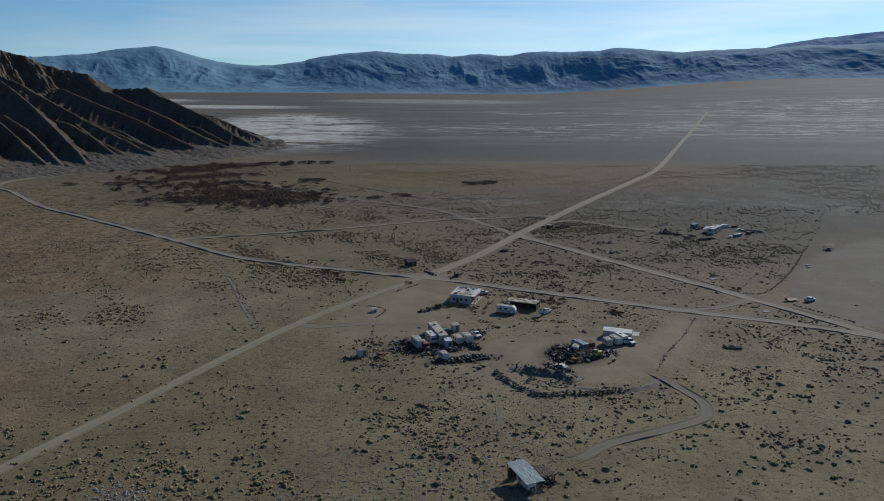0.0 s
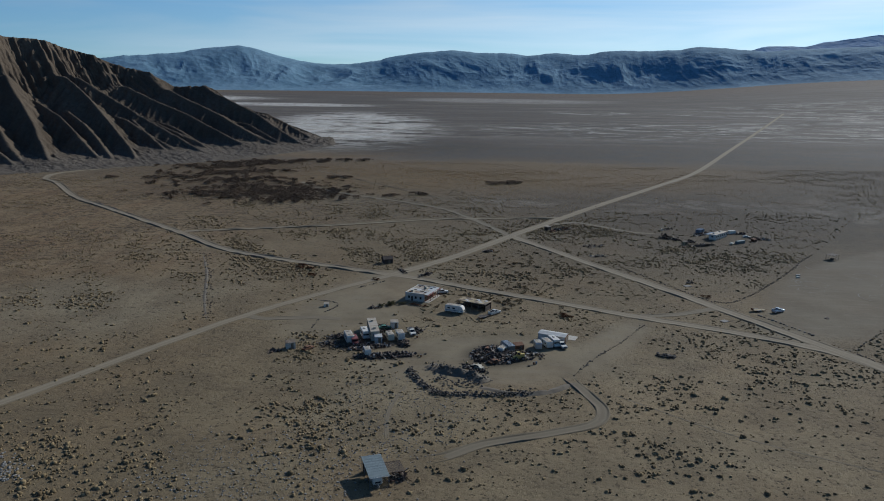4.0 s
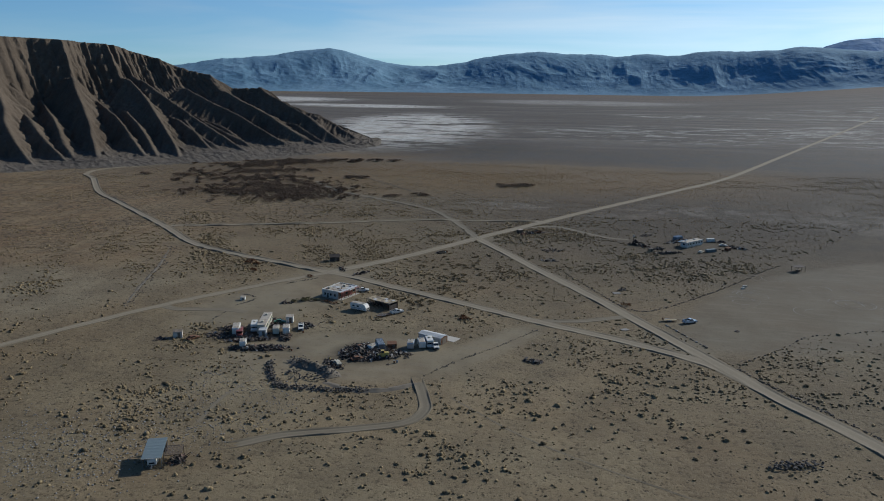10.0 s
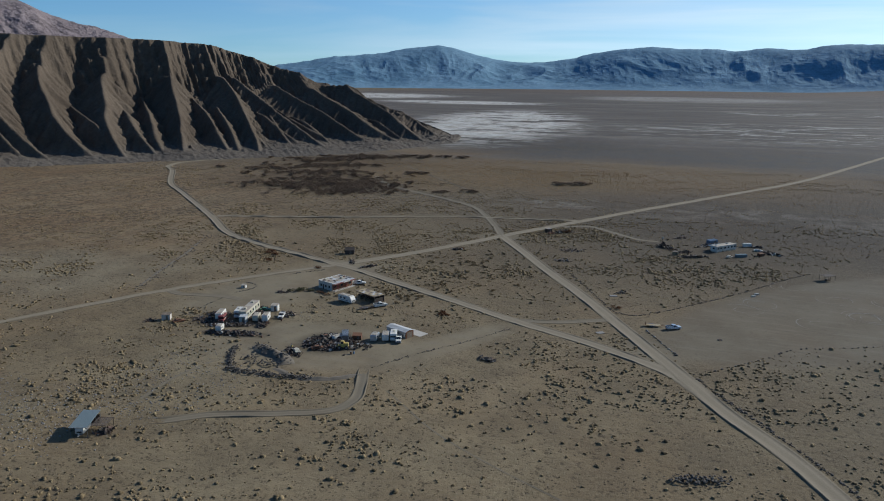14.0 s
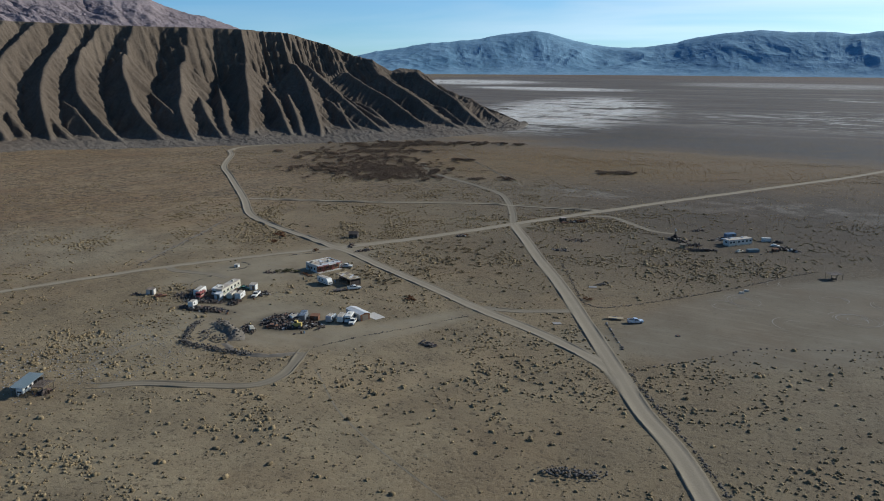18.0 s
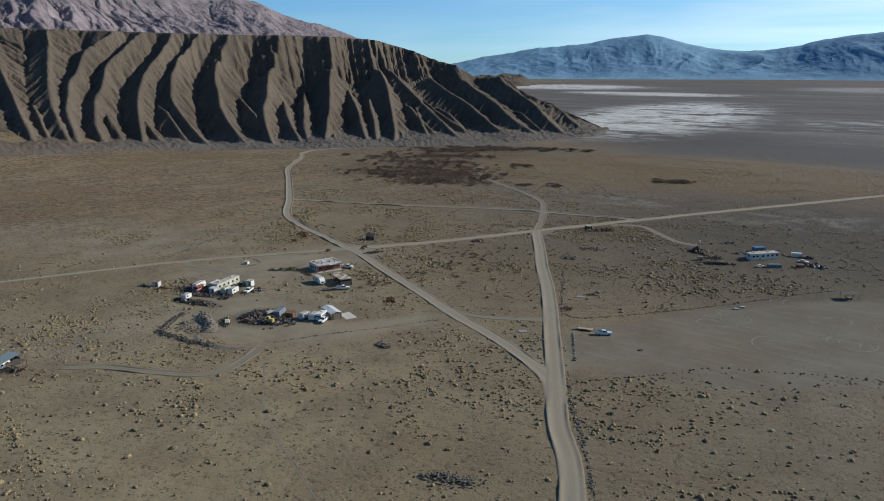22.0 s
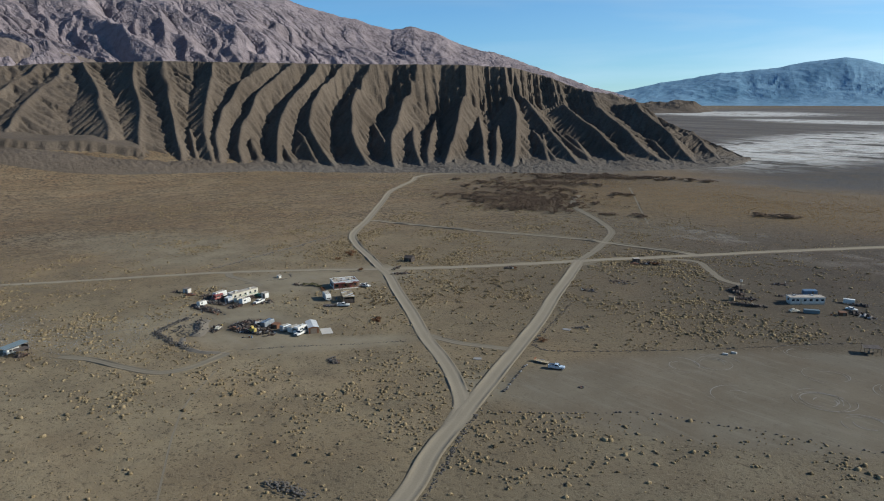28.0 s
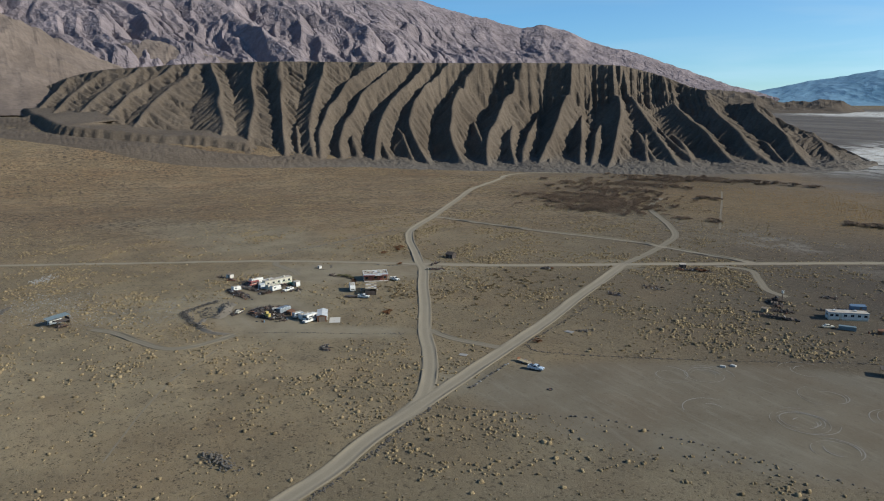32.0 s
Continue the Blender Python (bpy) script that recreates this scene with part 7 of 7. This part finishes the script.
def bush_mesh(name, seed, leaves, material, twigs=TWIG):
    """A wide bush: bent stems and hundreds of leaf sprays with gaps between; unit radius."""
    rr = random.Random(seed)
    v, f = [], []
    lobes = [(rr.uniform(-0.7, 0.7), rr.uniform(-0.7, 0.7), rr.uniform(0.3, 0.55)) for _ in range(9)]
    for _ in range(leaves):
        lx, ly, lr = rr.choice(lobes)
        a, b_, q = rr.uniform(0, 6.28), rr.uniform(-0.2, 1.5), rr.uniform(0.45, 1.0) * lr
        p = Vector((lx + q * math.cos(a) * math.cos(b_), ly + q * math.sin(a) * math.cos(b_), 0.10 + 0.55 * lr + 0.8 * q * math.sin(b_)))
        p.z = max(0.02, p.z)
        d = Vector((rr.gauss(0, 1), rr.gauss(0, 1), rr.gauss(0.4, 0.8))).normalized() * rr.uniform(0.10, 0.22)
        s = Vector((rr.gauss(0, 1), rr.gauss(0, 1), rr.gauss(0, 1))).normalized() * rr.uniform(0.04, 0.09)
        n_ = len(v)
        v += [tuple(p - s), tuple(p + s), tuple(p + d + 0.4 * s), tuple(p + d - 0.4 * s)]
        f.append((n_, n_ + 1, n_ + 2, n_ + 3))
    me = bpy.data.meshes.new(name)
    me.from_pydata(v, [], f)
    me.materials.append(material)
    sv, sf = join(*[rod((0.2 * lx, 0.2 * ly, 0), (lx * 0.9, ly * 0.9, 0.3 + 0.5 * lr), 0.035, 5, 0.012) for lx, ly, lr in lobes])
    st = bpy.data.meshes.new("stems")
    st.from_pydata(sv, [], sf)
    st.materials.append(twigs)
    return me, st


THICK = [bush_mesh("crown", 300 + i, 520, THICKET) for i in range(4)]
GREENS = [bush_mesh("crown", 320 + i, 420, GREEN_BUSH) for i in range(2)]
RUSTS = [bush_mesh("crown", 330 + i, 420, RUSTY_BUSH) for i in range(2)]
TANS = [bush_mesh("crown", 340 + i, 300, SCRUB) for i in range(3)]


def bush(x, y, r, meshes, label, group, rr, squash=1.0, name="bush"):
    me, st = rr.choice(meshes)
    e = new(name)
    e.matrix_world = pose(x, y, float(land(x, y)), 0, 0, rr.uniform(0, 360))
    for nm, d in (("crown", me), ("stems", st)):
        o = new(nm, d)
        o.parent = e
        o.scale = (r * rr.uniform(0.85, 1.25) if nm == "crown" else r, r, r * squash)
    tagged(e, label, "bush", group)


rr = random.Random(9)
# thicket at the spring, south of the mesa
LEAFY = []
for me, st in THICK:
    co = np.array([v_.co[:] for v_ in me.vertices])[:600] * (1.05, 1.05, 0.75)
    LEAFY.append((co, [t_ for p_ in me.polygons[:150] for t_ in ((p_.vertices[0], p_.vertices[1], p_.vertices[2]), (p_.vertices[0], p_.vertices[2], p_.vertices[3]))]))
SPOTS = [(-160, 228, 46, 15, 18), (-112, 208, 40, 13, 20), (-150, 262, 55, 18, 15), (-190, 300, 60, 16, 20), (-215, 345, 50, 14, 25), (-235, 400, 45, 13, 25), (-205, 440, 50, 12, 25), (-118, 238, 40, 12, 20)]
for cx, cy, la, lb, turn in SPOTS:
    c, s = math.cos(radians(turn)), math.sin(radians(turn))
    for _ in range(34):
        a, b_ = rr.gauss(0, 0.5) * la, rr.gauss(0, 0.75) * lb
        bush(cx + c * a - s * b_, cy + s * a + c * b_, rr.uniform(2.2, 5.0), THICK, "dark brown leafless bush in the spring thicket", "spring thicket", rr, 0.75, "thicket_bush")
rs = np.random.RandomState(8)
more = [(cx + math.cos(radians(turn)) * a - math.sin(radians(turn)) * b_, cy + math.sin(radians(turn)) * a + math.cos(radians(turn)) * b_) for cx, cy, la, lb, turn in SPOTS for a, b_ in zip(rs.normal(0, 0.6 * la, 60), rs.normal(0, 0.8 * lb, 60))]
more = np.array(more)
scatter("thicket_undergrowth", more[:, 0], more[:, 1], rs.uniform(2.2, 5.0, len(more)), LEAFY, THICKET, "tangled brown undergrowth of the spring thicket")
for x_, y_, r_ in ((-38, 236, 5), (-43, 233, 4), (-19, 247, 6), (-13, 243, 4), (40, 318, 7), (50, 322, 8), (60, 326, 6), (-84, 232, 5), (-74, 226, 4), (-258, 300, 7), (-268, 302, 6), (-300, 296, 6), (-244, 312, 6), (-108, 330, 8), (-98, 333, 7), (-150, 470, 9), (-130, 474, 9), (-110, 480, 8), (-170, 462, 9)):
    bush(x_, y_, r_, THICK, "dark bush standing apart on the flats", "lone dark bushes", rr, 0.45, "thicket_bush")
for x_, y_, r_ in ((5.5, -46.5, 2.3), (8.5, -45.0, 2.0), (11.5, -44.4, 1.8), (3.2, -48.2, 1.6)):
    bush(x_, y_, r_, GREENS, "dusty green bush beside the store", "bushes by the store", rr, 0.7)
for x_, y_, r_ in ((16.5, -45.0, 1.7), (20.0, -46.4, 1.5), (74.0, -52.5, 2.6), (77.5, -54.0, 2.0), (-45, 8, 3.0), (-40, 4, 2.6), (-36, -6, 2.2), (137, -18, 2.0), (-6, -9.5, 1.8), (86, 122, 3.4), (44, 55.5, 2.0)):
    bush(x_, y_, r_, RUSTS, "dry rust-brown bush on gravel", "rusty bushes", rr, 0.6)
for _ in range(70):
    x_, y_ = 46 + rr.gauss(0, 11), -34 + rr.gauss(0, 8)
    if fits(np.array([x_]), np.array([y_]))[0]:
        bush(x_, y_, rr.uniform(0.7, 1.5), TANS, "tan dry bush near the workshop", "tan bushes near the workshop", rr, 0.6)
for _ in range(90):
    x_, y_ = 62 + rr.gauss(0, 16), 16 + rr.gauss(0, 16)
    if fits(np.array([x_]), np.array([y_]))[0]:
        bush(x_, y_, rr.uniform(0.8, 1.7), TANS, "tan dry bush in the triangle between roads", "tan bushes between the roads", rr, 0.55)

# ---- tyre marks on the bare pan ----
MARK = paint("pale_scuffed_dust", (0.185, 0.161, 0.128), 0.95, 0, 0.6, (0.15, 0.13, 0.105), 0.3)


def ring_mark(x, y, r, a0, a1, w=0.35):
    n = max(8, int(abs(a1 - a0) / 6))
    v, f = [], []
    for i in range(n + 1):
        a = radians(a0 + (a1 - a0) * i / n)
        ww = w * (0.4 + 0.6 * math.sin(math.pi * i / n))
        for q in (r - ww / 2, r + ww / 2):
            px, py = x + q * math.cos(a), y + q * math.sin(a)
            v.append((px, py, float(land(px, py)) + 0.06))
        if i:
            f.append((2 * i - 2, 2 * i - 1, 2 * i + 1, 2 * i))
    return v, f


marks = []
rr = random.Random(31)
for cx, cy, n_ in ((230, 8, 14), (184.9, 2, 4), (190.6, 11.9, 8), (246, 1, 6), (204, 44, 3), (243, 34, 4), (212, -8, 2), (222, 30, 3)):
    for _ in range(n_):
        a0 = rr.uniform(0, 360)
        marks.append(ring_mark(cx + rr.uniform(-1.2, 1.2), cy + rr.uniform(-1.2, 1.2), rr.uniform(2.5, 8.5), a0, a0 + rr.uniform(40, 170), rr.uniform(0.15, 0.42)))
v, f = join(*marks)
tagged(mesh_object("tyre_marks", v, f, MARK), "looping pale tyre marks on the bare pan", "tyre marks", kind="stuff")
